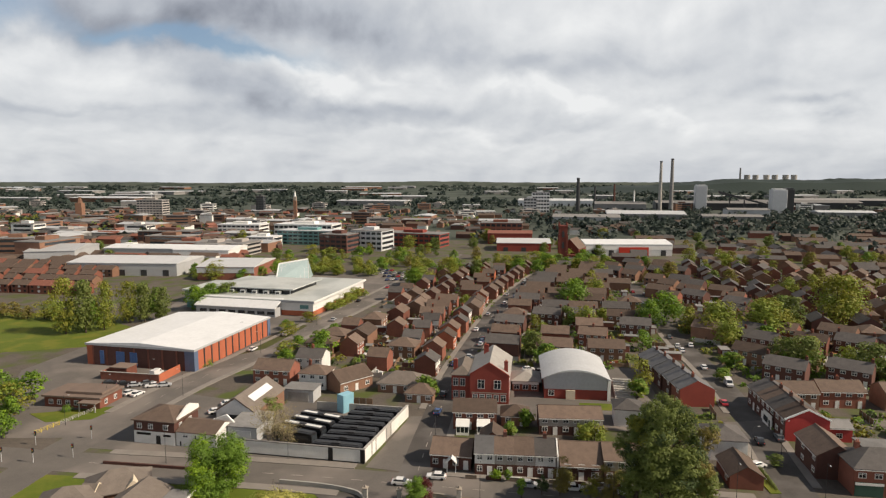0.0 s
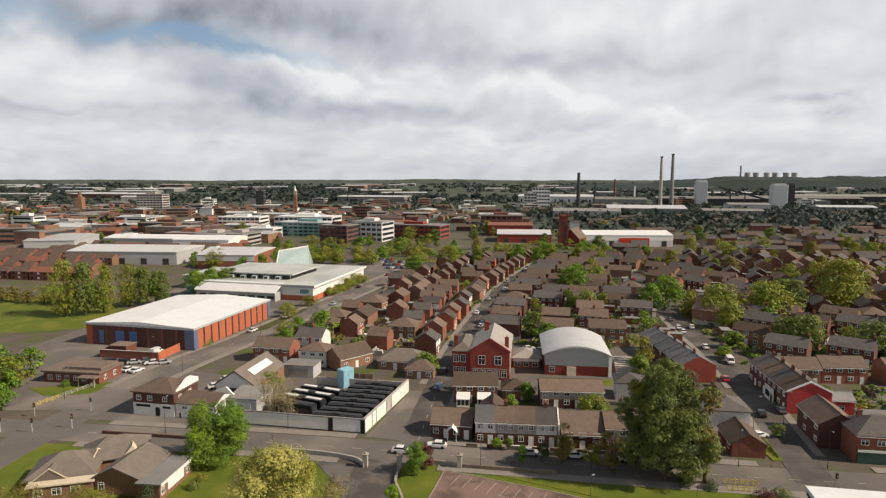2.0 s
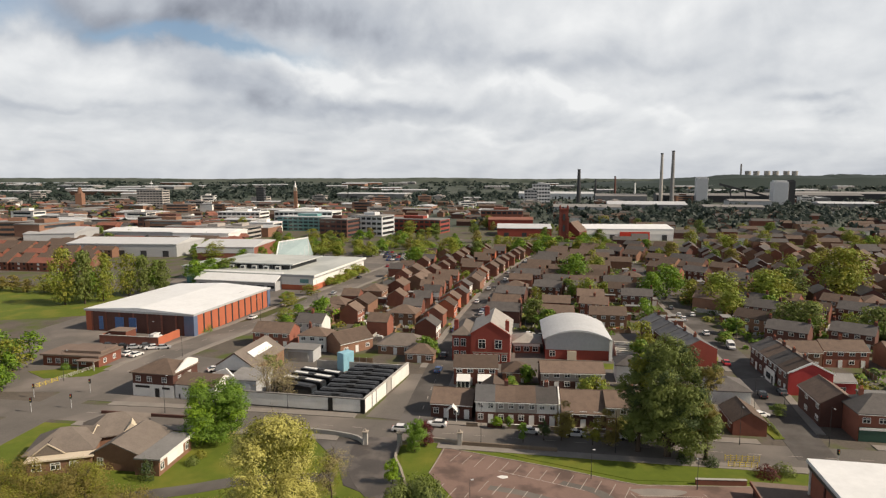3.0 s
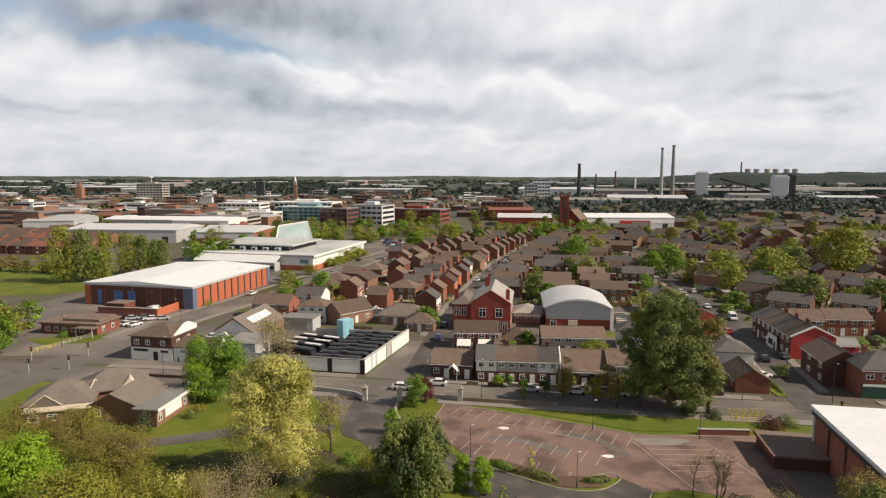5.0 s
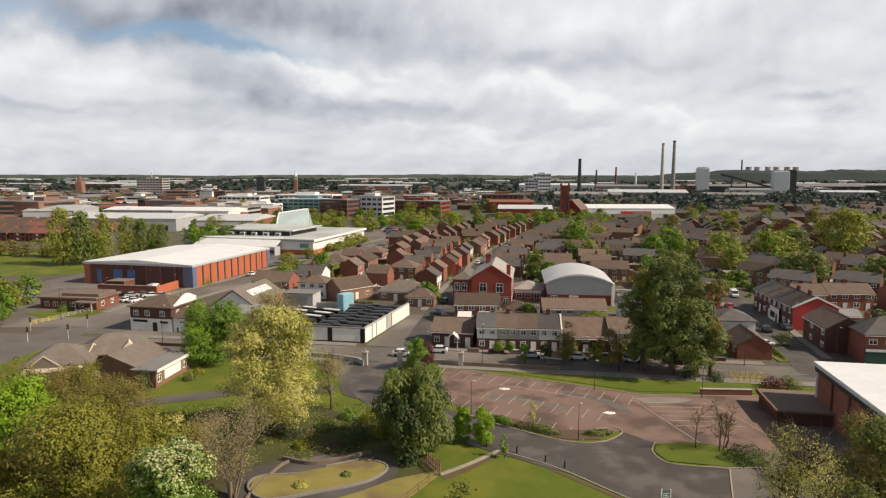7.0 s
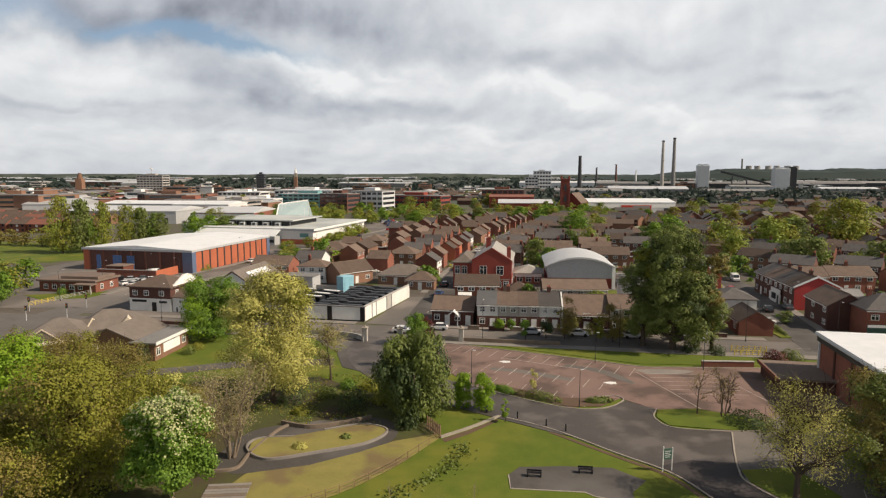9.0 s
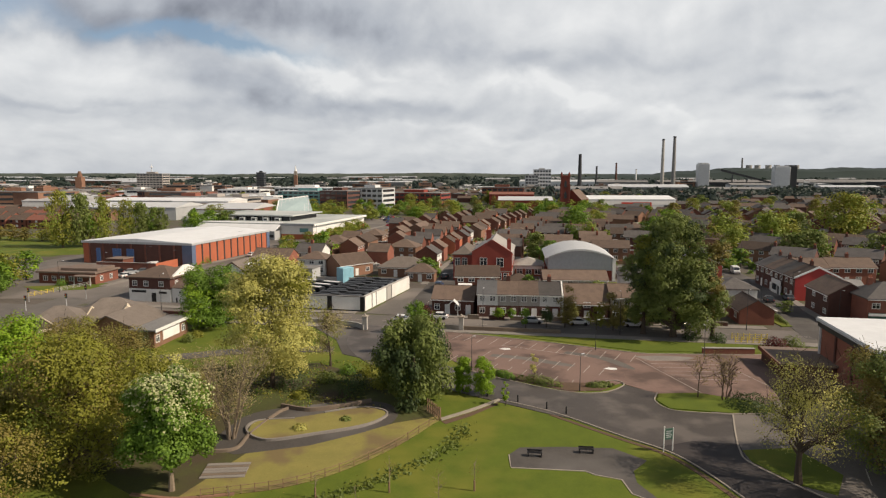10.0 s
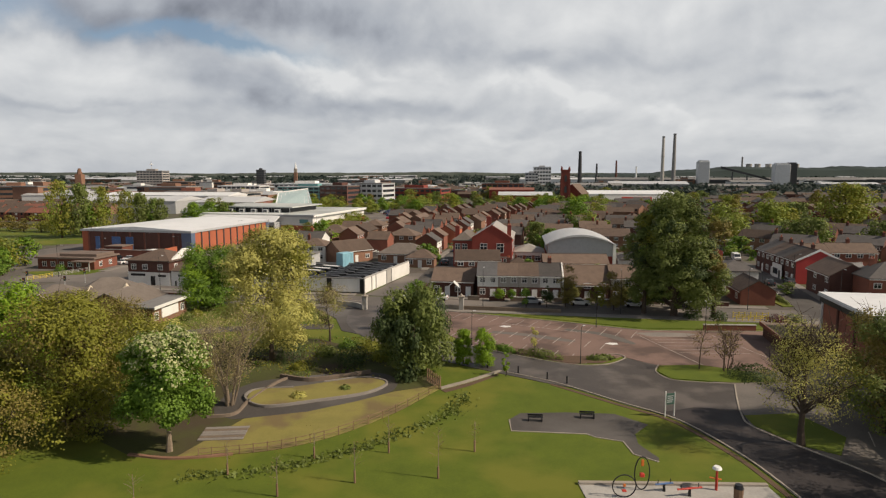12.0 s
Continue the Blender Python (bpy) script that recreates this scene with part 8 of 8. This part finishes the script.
big_shed(pose(72, 560, 0, 0, 0, -6), 46, 40, 7, "brick_school", "metal_pale", "red low shed with pale roof")
big_shed(pose(66, 615, 0, 0, 0, -6), 42, 30, 10, "brick_school", "tile_red", "low retail hall with red roof")
office(pose(64, 680, 0, 0, 0, -8), 44, 26, 15, "brick", "stepped brick office with pale bands", 3)
office(pose(-24, 588, 0, 0, 0, -22), 56, 24, 12, "brick_school", "red brick office with dark window bands", 3)
office(pose(-62, 560, 0, 0, 0, -20), 30, 26, 17, "metal_pale", "pale glazed office with curved corner", 4)
office(pose(-88, 545, 0, 0, 0, -20), 26, 26, 15, "brick_dark", "dark brick office with white framed front", 4)
office(pose(-126, 606, 0, 0, 0, -14), 58, 24, 13, "teal", "teal glazed office wing", 4, "metal_pale")
office(pose(-140, 660, 0, 0, 0, -10), 62, 30, 15, "render_white", "large white hospital block with window rows", 3, "metal_white")
office(pose(-165, 585, 0, 0, 0, -10), 26, 20, 9, "render_white", "white low block behind trees", 2, "metal_white")
office(pose(-220, 700, 0, 0, 0, -8), 48, 26, 12, "render_white", "white rendered works with flat roof", 3, "metal_white")
office(pose(-206, 520, 0, 0, 0, -6), 34, 24, 11, "brick", "brick-ended block with white bays", 2)
office(pose(-258, 600, 0, 0, 0, -6), 52, 24, 13, "brick_dark", "dark brick former warehouse block", 3)
office(pose(-440, 965, 0, 0, 0, -4), 40, 22, 29, "render_grey", "grey slab office tower with rooftop mast", 8)
mast = thing("roof_mast", pose(-442, 965, 29.6), "slim mast on a grey office tower", "mast")
part("pole", tube(B(), (0, 0, 0), (0, 0, 14), 0.7, 0.3, 6), "metal_pale", mast)
part("cap", tube(B(), (0, 0, 9), (0, 0, 11), 3.2, 0.6, 8), "metal_pale", mast)
office(pose(-312, 1090, 0, 0, 0, 0), 13, 13, 31, "metal_dark", "dark narrow tower under repair", 8)
office(pose(175, 1130, 0, 0, 0, -6), 30, 26, 36, "metal_pale", "pale stepped industrial tower", 6)
office(pose(155, 1120, 0, 0, 0, -6), 22, 24, 26, "metal_grey", "plain grey industrial block", 5)
# spire over the roofs
sp = thing("clock_tower", pose(-232, 1000, 0), "pale slim clock tower with spire", "tower")
part("shaft", box(B(), -2.4, 2.4, -2.4, 2.4, 0, 27), "brick_brown", sp)
part("belfry", box(B(), -2.2, 2.2, -2.2, 2.2, 27, 33), "stone_pale", sp)
part("spire", tube(B(), (0, 0, 33), (0, 0, 43), 2.2, 0.1, 8), "paint_white", sp)
t2 = thing("church_tower", pose(-560, 980, 0), "brown stone church tower", "tower")
part("shaft", box(B(), -5, 5, -5, 5, 0, 24), "brick_brown", t2)
part("top", tube(B(), (0, 0, 24), (0, 0, 33), 4.4, 2.0, 8), "brick_brown", t2)


def church():
    ob = thing("church", pose(88.5, 462, 0, 0, 0, -6), "tall red sandstone church with square tower", "church")
    tw = part("tower", box(B(), -3, 3, -3, 3, 0, 27.5), "sandstone", ob)
    part("parapet", box(B(), -3.3, 3.3, -3.3, 3.3, 27.5, 28.6), "sandstone", tw)
    for x in (-2.7, 2.7):
        for y in (-2.7, 2.7):
            part("buttress", box(B(), x - 0.7, x + 0.7, y - 0.7, y + 0.7, 0, 22), "sandstone", tw)
            part("pinnacle", tube(B(), (x, y, 28.6), (x, y, 31), 0.7, 0.1, 4), "sandstone", tw)
    for z in (12, 20):
        part("belfry_opening", prism(B(), [(-0.9, z), (0.9, z), (0.9, z + 3.6), (0, z + 5.2), (-0.9, z + 3.6)], -3.2, -2.98, "y"), "metal_dark", tw)
    part("nave", gable_walls(20, 14, 11, 7), "sandstone", ob, at=pose(9, 14, 0, 0, 0, 68))
    part("nave_roof", gable_roof(20, 14, 11, 7), "tile_brown", ob, at=pose(9, 14, 0, 0, 0, 68))
    part("aisle", box(B(), 3.2, 14, -1, 12, 0, 7), "sandstone", ob)
    for x in (5, 8, 11):
        part("window", box(B(), x - 0.8, x + 0.8, -1.25, -0.98, 2, 6), "glass", ob)


church()


def chimney_stack(x, y, h, r, mt, label, bands=()):
    ob = thing("chimney_stack", pose(x, y, 0), label, "chimney", "works chimneys")
    bm = B()
    n = 5
    for k in range(n):
        f, g = k / n, (k + 1) / n
        tube(bm, (0, 0, h * f), (0, 0, h * g), r * (1 - 0.4 * f), r * (1 - 0.4 * g), 14, caps=(k == n - 1))
    part("shaft", bm, mt, ob)
    part("rim", tube(B(), (0, 0, h * 0.975), (0, 0, h), r * 0.68, r * 0.68, 14), "metal_dark", ob)
    for z in bands:
        part("gallery", tube(B(), (0, 0, h * z), (0, 0, h * z + 1.2), r * 0.9, r * 0.9, 14), "concrete", ob)


chimney_stack(400, 1165, 92, 3.6, "concrete", "tall pale concrete works chimney", (0.6,))
chimney_stack(415, 1150, 96, 4.0, "felt_grey", "tall grey works chimney", (0.5,))
chimney_stack(230, 1075, 62, 4.0, "metal_dark", "dark grey works chimney beyond the town")
chimney_stack(298, 1240, 44, 2.6, "metal_dark", "dark slender steel chimney")
chimney_stack(336, 1240, 50, 2.6, "brick_dark", "dark slender brick chimney")
chimney_stack(375, 1240, 38, 2.0, "paint_white", "slim white steel chimney")
for x, y, w, d, h, mt, lab in ((478, 1175, 20, 20, 47, "metal_pale", "pale grey silo tower of the glassworks"), (585, 1105, 24, 22, 41, "metal_pale", "pale batch house tower"), (604, 1108, 14, 22, 42, "metal_dark", "dark batch house tower")):
    sl = thing("works_tower", pose(x, y, 0, 0, 0, -12), lab, "tower", "works towers")
    part("body", bev(box(B(), -w / 2, w / 2, -d / 2, d / 2, 0, h), 0.4), mt, sl)
    part("cap", box(B(), -w * 0.4, w * 0.4, -d * 0.4, d * 0.4, h, h + 2), mt, sl)
for x, y, w, d, h, wl, rf in ((330, 1180, 90, 60, 14, "felt_grey", "felt_grey"), (520, 1240, 200, 60, 13, "metal_dark", "felt_grey"), (720, 1290, 220, 70, 12, "metal_dark", "felt_grey"), (620, 980, 80, 40, 9, "felt_grey", "metal_grey"),
                              (880, 1400, 230, 60, 12, "metal_dark", "felt_grey"), (300, 940, 110, 60, 10, "felt_grey", "metal_grey"), (410, 900, 80, 40, 8, "felt_grey", "felt_grey"), (250, 1400, 160, 60, 12, "metal_pale", "metal_pale"),
                              (480, 1000, 60, 40, 12, "metal_grey", "felt_grey"), (200, 880, 90, 50, 9, "metal_grey", "felt_grey")):
    big_shed(pose(x, y, 0, 0, 0, -12), w, d, h, wl, rf, "long industrial shed of the glassworks")
cb = thing("conveyor", pose(500, 1150, 0, 0, 0, -10), "inclined conveyor bridge of the works", "conveyor")
part("gallery", prism(B(), [(0, 34), (85, 12), (85, 15), (0, 38)], -2, 2, "y"), "metal_dark", cb)
for x in (20, 45, 68):
    part("trestle", box(B(), x - 0.8, x + 0.8, -1.5, 1.5, 0, 33 - x * 0.26), "metal_dark", cb)

# the mass of the town: terraces, sheds and blocks, copied and scaled
# the sheds' toned-down greys stand in for distance haze
GEN = [big_shed(pose(-420, 700, 0, 0, 0, G), 40, 24, 8, "felt_grey", "metal_grey", "distant pale shed among trees"),
       big_shed(pose(-360, 760, 0, 0, 0, G), 50, 30, 8, "brick_brown", "metal_grey", "distant brick shed with grey roof"),
       office(pose(-380, 640, 0, 0, 0, G), 30, 18, 11, "render_grey", "distant grey town block", 3, bays=1),
       office(pose(-330, 690, 0, 0, 0, G), 26, 16, 12, "render_white", "distant white town block", 3, bays=1),
       big_shed(pose(-470, 820, 0, 0, 0, G), 44, 22, 7, "brick_dark", "felt_grey", "distant dark works shed"),
       office(pose(-300, 840, 0, 0, 0, G), 34, 18, 14, "brick_brown", "distant brown brick block", 4, bays=1)]
for k in range(85):
    y = 480 + 900 * rs.random() ** 1.2
    x = rs.uniform(-0.74 * y, 0.06 * y) if rs.random() < 0.78 else rs.uniform(0.06 * y, 0.74 * y)
    if (-140 < x < 210 and y < 660) or (abs(x - 0.2 * y) < 40 and y < 640):
        continue
    if x > 0.1 * y and y < 900:
        continue
    s = rs.uniform(0.7, 1.25)
    copy_thing(rs.choice(GEN), pose(x, y, 0, 0, 0, G + rs.choice((0, 90, 15))) @ Matrix.Diagonal((s, s, rs.uniform(0.7, 1.15), 1)))
for k in range(42):
    y = rs.uniform(1400, 3600)
    x = rs.uniform(-0.74 * y, 0.74 * y)
    s = rs.uniform(1.2, 3.0)
    copy_thing(rs.choice((GEN[0], GEN[1], GEN[0])), pose(x, y, 0, 0, 0, rs.choice((0, -12, 10))) @ Matrix.Diagonal((s * 1.4, s, 1.3, 1)))


def roofs_stuff():
    """Rows of small far houses, too many to count: walls and roofs in one mesh."""
    bm = B()
    r2 = random.Random(9)
    for k in range(900):
        y = r2.uniform(440, 1150)
        x = r2.uniform(-0.76 * y, 0.76 * y)
        if (-150 < x < 190 and y < 650 and not (x > 130 and y < 500)) or (x > 0.08 * y and y > 560 and r2.random() < 0.75) or (x > 0.22 * y and y > 900):
            continue
        a = radians(GRID + r2.choice((0, 90, 0)))
        w, d, h, rh = r2.uniform(10, 26), 8.0, r2.uniform(4.4, 5.6), 2.4
        m = Matrix.Translation((x, y, 0)) @ Matrix.Rotation(a, 4, "Z")
        n0 = len(bm.verts)
        wall_i = r2.choice((0, 1, 1, 1, 2, 6))
        prism(bm, [(-d / 2, 0), (d / 2, 0), (d / 2, h), (-d / 2, h)], -w / 2, w / 2, "x", wall_i)
        prism(bm, [(-d / 2 - 0.3, h), (d / 2 + 0.3, h), (0, h + rh)], -w / 2, w / 2, "x", r2.choice((3, 4, 4, 3, 3, 5 if x < 0 else 4)))
        bm.verts.ensure_lookup_table()
        for v in bm.verts[n0:]:
            v.co = m @ v.co
    mats = ["brick", "brick_brown", "render_white", "tile_brown", "tile_grey", "tile_red", "brick_dark", "brick_orange", "glass"]
    for x, y, a, w, d, h, rh, wl, rf in FARTHER:
        m = pose(x, y, 0, 0, 0, a)
        n0 = len(bm.verts)
        prism(bm, [(-d / 2, 0), (d / 2, 0), (d / 2, h), (0, h + rh), (-d / 2, h)], -w / 2, w / 2, "x", mats.index(wl))
        prism(bm, [(-d / 2 - 0.35, h - 0.2), (-d / 2 - 0.35, h), (0, h + rh + 0.2), (d / 2 + 0.35, h), (d / 2 + 0.35, h - 0.2), (0, h + rh)], -w / 2 - 0.2, w / 2 + 0.2, "x", mats.index(rf))
        for st in (0.9, 3.3):
            for c in range(3):
                wx = -w / 2 + w * (c + 0.5) / 3
                box(bm, wx - 0.7, wx + 0.7, -d / 2 - 0.06, -d / 2 + 0.02, st, st + 1.2, mats.index("glass") if c != 1 else mats.index("render_white"))
        bm.verts.ensure_lookup_table()
        for v in bm.verts[n0:]:
            v.co = m @ v.co
    tagged(new("far_terraces", mesh_of(bm, "far_terraces", mats)), "far rows of small terraced houses", "houses", kind="stuff")


roofs_stuff()


def woods():
    r3 = np.random.default_rng(77)
    cs, sz = [], []
    def clump(x, y, w, h, n, base=0.0):
        a = r3.normal(0, 1, (n, 3))
        a /= np.linalg.norm(a, axis=1)[:, None]
        a[:, 2] = np.abs(a[:, 2])
        cs.append(a * np.array((w / 2, w / 2, h)) * r3.uniform(0.7, 1.05, (n, 1)) + np.array((x, y, base)))
        sz.append(np.full(n, w * 0.42))
    for k in range(900):
        y = 620 + 900 * r3.random()
        x = r3.uniform(-0.75, 0.75) * y
        clump(x, y, r3.uniform(7, 13), r3.uniform(6, 10), 16)
    for k in range(2300):
        y = 1400 + 2900 * r3.random() ** 1.3
        x = r3.uniform(-0.78, 0.78) * y
        if math.sin(x * 0.006 + y * 0.002) + math.sin(y * 0.009) + r3.normal(0, 0.5) > -0.2:
            clump(x, y, r3.uniform(16, 40), r3.uniform(7, 13), 14)
    for k in range(900):            # dark belt behind the works on the right
        x = r3.uniform(120, 1150)
        clump(x, 860 + r3.normal(0, 110) + (x - 330) * 0.1, r3.uniform(9, 16), r3.uniform(7, 11), 14)
    c, s = np.concatenate(cs), np.concatenate(sz)
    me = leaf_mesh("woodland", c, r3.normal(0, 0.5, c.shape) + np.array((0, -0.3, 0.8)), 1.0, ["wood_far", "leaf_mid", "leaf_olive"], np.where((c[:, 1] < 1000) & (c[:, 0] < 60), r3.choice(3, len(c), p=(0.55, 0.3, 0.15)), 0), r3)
    co = np.empty(len(c) * 12)
    me.vertices.foreach_get("co", co)
    co = co.reshape(-1, 4, 3)
    co = c[:, None, :] + (co - c[:, None, :]) * s[:, None, None]
    me.vertices.foreach_set("co", co.ravel())
    me.update()
    tagged(new("woodland", me), "dark distant woodland and hedgerow trees", "woodland", kind="stuff")


woods()


def hills():
    """The wooded rise on the right and the long low skyline."""
    def ridge(name, x0, x1, y, depth, height, mt, lab, n=90, seed=1):
        bm = B()
        r4 = random.Random(seed)
        rows = []
        for j, (dy, f) in enumerate(((0, 0.0), (depth * 0.5, 0.75), (depth, 1.0), (depth * 1.6, 0.0))):
            rowv = []
            for k in range(n + 1):
                t = k / n
                x = x0 + (x1 - x0) * t
                rowv.append(bm.verts.new((x, y + dy, f * (height(t) + (r4.uniform(-1, 1) * 1.6 if f == 1.0 else 0)) - (0.5 if f == 0 else 0))))
            rows.append(rowv)
        for a, b in zip(rows, rows[1:]):
            for k in range(n):
                bm.faces.new((a[k], a[k + 1], b[k + 1], b[k]))
        bmesh.ops.recalc_face_normals(bm, faces=bm.faces[:])
        tagged(new(name, mesh_of(bm, name, mt)), lab, "hill", kind="structure")
    def right(t):
        return 52 * min(1, max(0, t * 2.6)) ** 0.8 + 3 * math.sin(t * 23) + 2 * math.sin(t * 57)
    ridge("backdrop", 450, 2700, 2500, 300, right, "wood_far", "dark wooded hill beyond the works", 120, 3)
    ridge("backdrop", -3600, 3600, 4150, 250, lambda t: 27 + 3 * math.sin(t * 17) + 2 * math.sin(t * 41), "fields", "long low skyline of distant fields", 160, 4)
    tower = thing("power_station", pose(1600, 3300, 0), "far row of cooling towers and a chimney", "power station")
    part("chimney", tube(B(), (-56, 0, 0), (-56, 0, 108), 5, 4, 10), "felt_grey", tower)
    for k in range(6):
        bm = B()
        for a, b, ra, rb in ((0, 50, 22, 14), (50, 72, 14, 15)):
            tube(bm, (-20 + k * 44 + (k // 2) * 12, 0, a), (-20 + k * 44 + (k // 2) * 12, 0, b), ra, rb, 14)
        part("cooling_tower", bm, "concrete", tower)


hills()


def shrubs():
    """Garden hedges and shrubs between the houses, too many to count."""
    r5 = np.random.default_rng(31)
    cs, mi = [], []
    made = 0
    while made < 7500:
        x, y = r5.uniform(-70, 330), r5.uniform(135, 440)
        made += 1
        if x > 70 + y * 0.72 or x < lerp_line(AVENUE, y) + 8 or not free(x, y, 0.2) or (y < 200 and x < 66) or (y < 150 and x < 100):
            continue
        n = 26
        long = r5.random() < 0.45
        a = r5.normal(0, 1, (n, 3))
        a /= np.linalg.norm(a, axis=1)[:, None]
        a[:, 2] = np.abs(a[:, 2])
        sz = np.array((r5.uniform(2.0, 4.0), 0.7, 0.9)) if long else np.array((1.0, 1.0, 1.2)) * r5.uniform(0.6, 1.7)
        if long and r5.random() < 0.5:
            sz = sz[[1, 0, 2]]
        cs.append(a * sz + np.array((x, y, 0.05)))
        mi.append(np.full(n, r5.choice(5, p=(0.22, 0.13, 0.33, 0.22, 0.1))))
    c = np.concatenate(cs)
    me = leaf_mesh("garden_shrubs", c, r5.normal(0, 0.4, c.shape) + np.array((0.2, -0.2, 0.6)), 0.8, ["leaf_mid", "leaf_dark", "leaf_green", "leaf_olive", "leaf_brown"], np.concatenate(mi), r5)
    tagged(new("garden_shrubs", me), "garden shrubs and hedges between the houses", "shrubs", kind="stuff")


shrubs()


def gardens():
    """Back-garden fences, patios and oddments of the estate, too many to count."""
    r6 = random.Random(17)
    fence, patio, odd = B(), B(), B()

    def clear(p, me):
        for ln, half in ((STREET, 6.2), (AVENUE, 8.0), (SIDE_ROAD, 5.8)):
            if ln[0][1] - 5 < p.y < ln[-1][1] + 5 and abs(lerp_line(ln, p.y) - p.x) < half:
                return False
        for k, (x, y, a, w, d) in enumerate(HOMES):
            if k != me and abs(x - p.x) < 7.5 and abs(y - p.y) < 7.5:
                q = Matrix.Rotation(-radians(a), 2) @ Vector((p.x - x, p.y - y))
                if abs(q.x) < w / 2 + 0.5 and abs(q.y) < d / 2 + 0.5:
                    return False
        return True

    def put(bm, m, x0, x1, y0, y1, z0, z1, mi=0):
        n0 = len(bm.verts)
        box(bm, x0, x1, y0, y1, z0, z1, mi)
        bm.verts.ensure_lookup_table()
        for v in bm.verts[n0:]:
            v.co = m @ v.co
    for k, (x, y, a, w, d) in enumerate(HOMES):
        if x < -70 or y > 400 or (y < 200 and x < 100):
            continue
        m = pose(x, y, 0.03, 0, 0, a)
        for side in (-1, 1):
            deep = r6.uniform(4.5, 7.0)
            lines = [((-w / 2 - 0.7, side * (d / 2 - 1)), (-w / 2 - 0.7, side * (d / 2 + deep))), ((w / 2 + 0.7, side * (d / 2 - 1)), (w / 2 + 0.7, side * (d / 2 + deep))),
                     ((-w / 2 - 0.7, side * (d / 2 + deep)), (w / 2 + 0.7, side * (d / 2 + deep))), ((0, side * (d / 2 + 0.3)), (0, side * (d / 2 + deep)))]
            for (xa, ya), (xb, yb) in lines:
                if r6.random() < 0.2:
                    continue
                run = math.hypot(xb - xa, yb - ya)
                n = max(1, int(run / 1.9))
                h = r6.uniform(1.3, 1.8) if side > 0 else r6.uniform(0.8, 1.3)
                mi = r6.choice((0, 0, 0, 1, 2))
                for i in range(n):
                    f, g = (i + 0.03) / n, (i + 0.97) / n
                    ends = [(m @ Vector((xa + (xb - xa) * t, ya + (yb - ya) * t, 0))) for t in (f, g)]
                    if clear(ends[0], k) and clear(ends[1], k):
                        t = math.degrees(math.atan2(ends[1].y - ends[0].y, ends[1].x - ends[0].x))
                        c = (ends[0] + ends[1]) / 2
                        half = (ends[1] - ends[0]).length / 2
                        put(fence, pose(c.x, c.y, 0.03, 0, 0, t), -half, half, -0.04, 0.04, 0, h, mi)
            for s in (-1, 1):
                px, py = s * w * 0.25 + r6.uniform(-0.5, 0.5), side * (d / 2 + 2.0)
                if clear(m @ Vector((px, py, 0)), k):
                    put(patio, m, px - 1.6, px + 1.6, py - 1.6, py + 1.5, 0, 0.07, r6.choice((0, 0, 1, 2)))
                    for _ in range(r6.randint(1, 4)):
                        ox, oy, hw, hh = px + r6.uniform(-1.6, 1.6), py + side * r6.uniform(-0.8, 2.4), r6.uniform(0.25, 0.75), r6.uniform(0.5, 1.3)
                        if clear(m @ Vector((ox, oy, 0)), k):
                            put(odd, m, ox - hw, ox + hw, oy - hw * 0.6, oy + hw * 0.6, 0.05, hh, r6.choice((0, 0, 1, 2, 3, 4)))
    for nm, bm, mats, lab, cat in (("back_garden_fences", fence, ["timber", "brick_dark", "concrete"], "weathered fences and walls dividing back gardens", "fence"),
                                   ("patios", patio, ["paving", "stone_pale", "grass"], "small paved patios and lawns behind the houses", "patio"),
                                   ("garden_oddments", odd, ["paint_white", "timber", "metal_grey", "paint_green", "brick_orange"], "bins, benches and boxes in back gardens", "garden clutter")):
        tagged(new(nm, mesh_of(bm, nm, mats)), lab, cat, kind="stuff")


gardens()
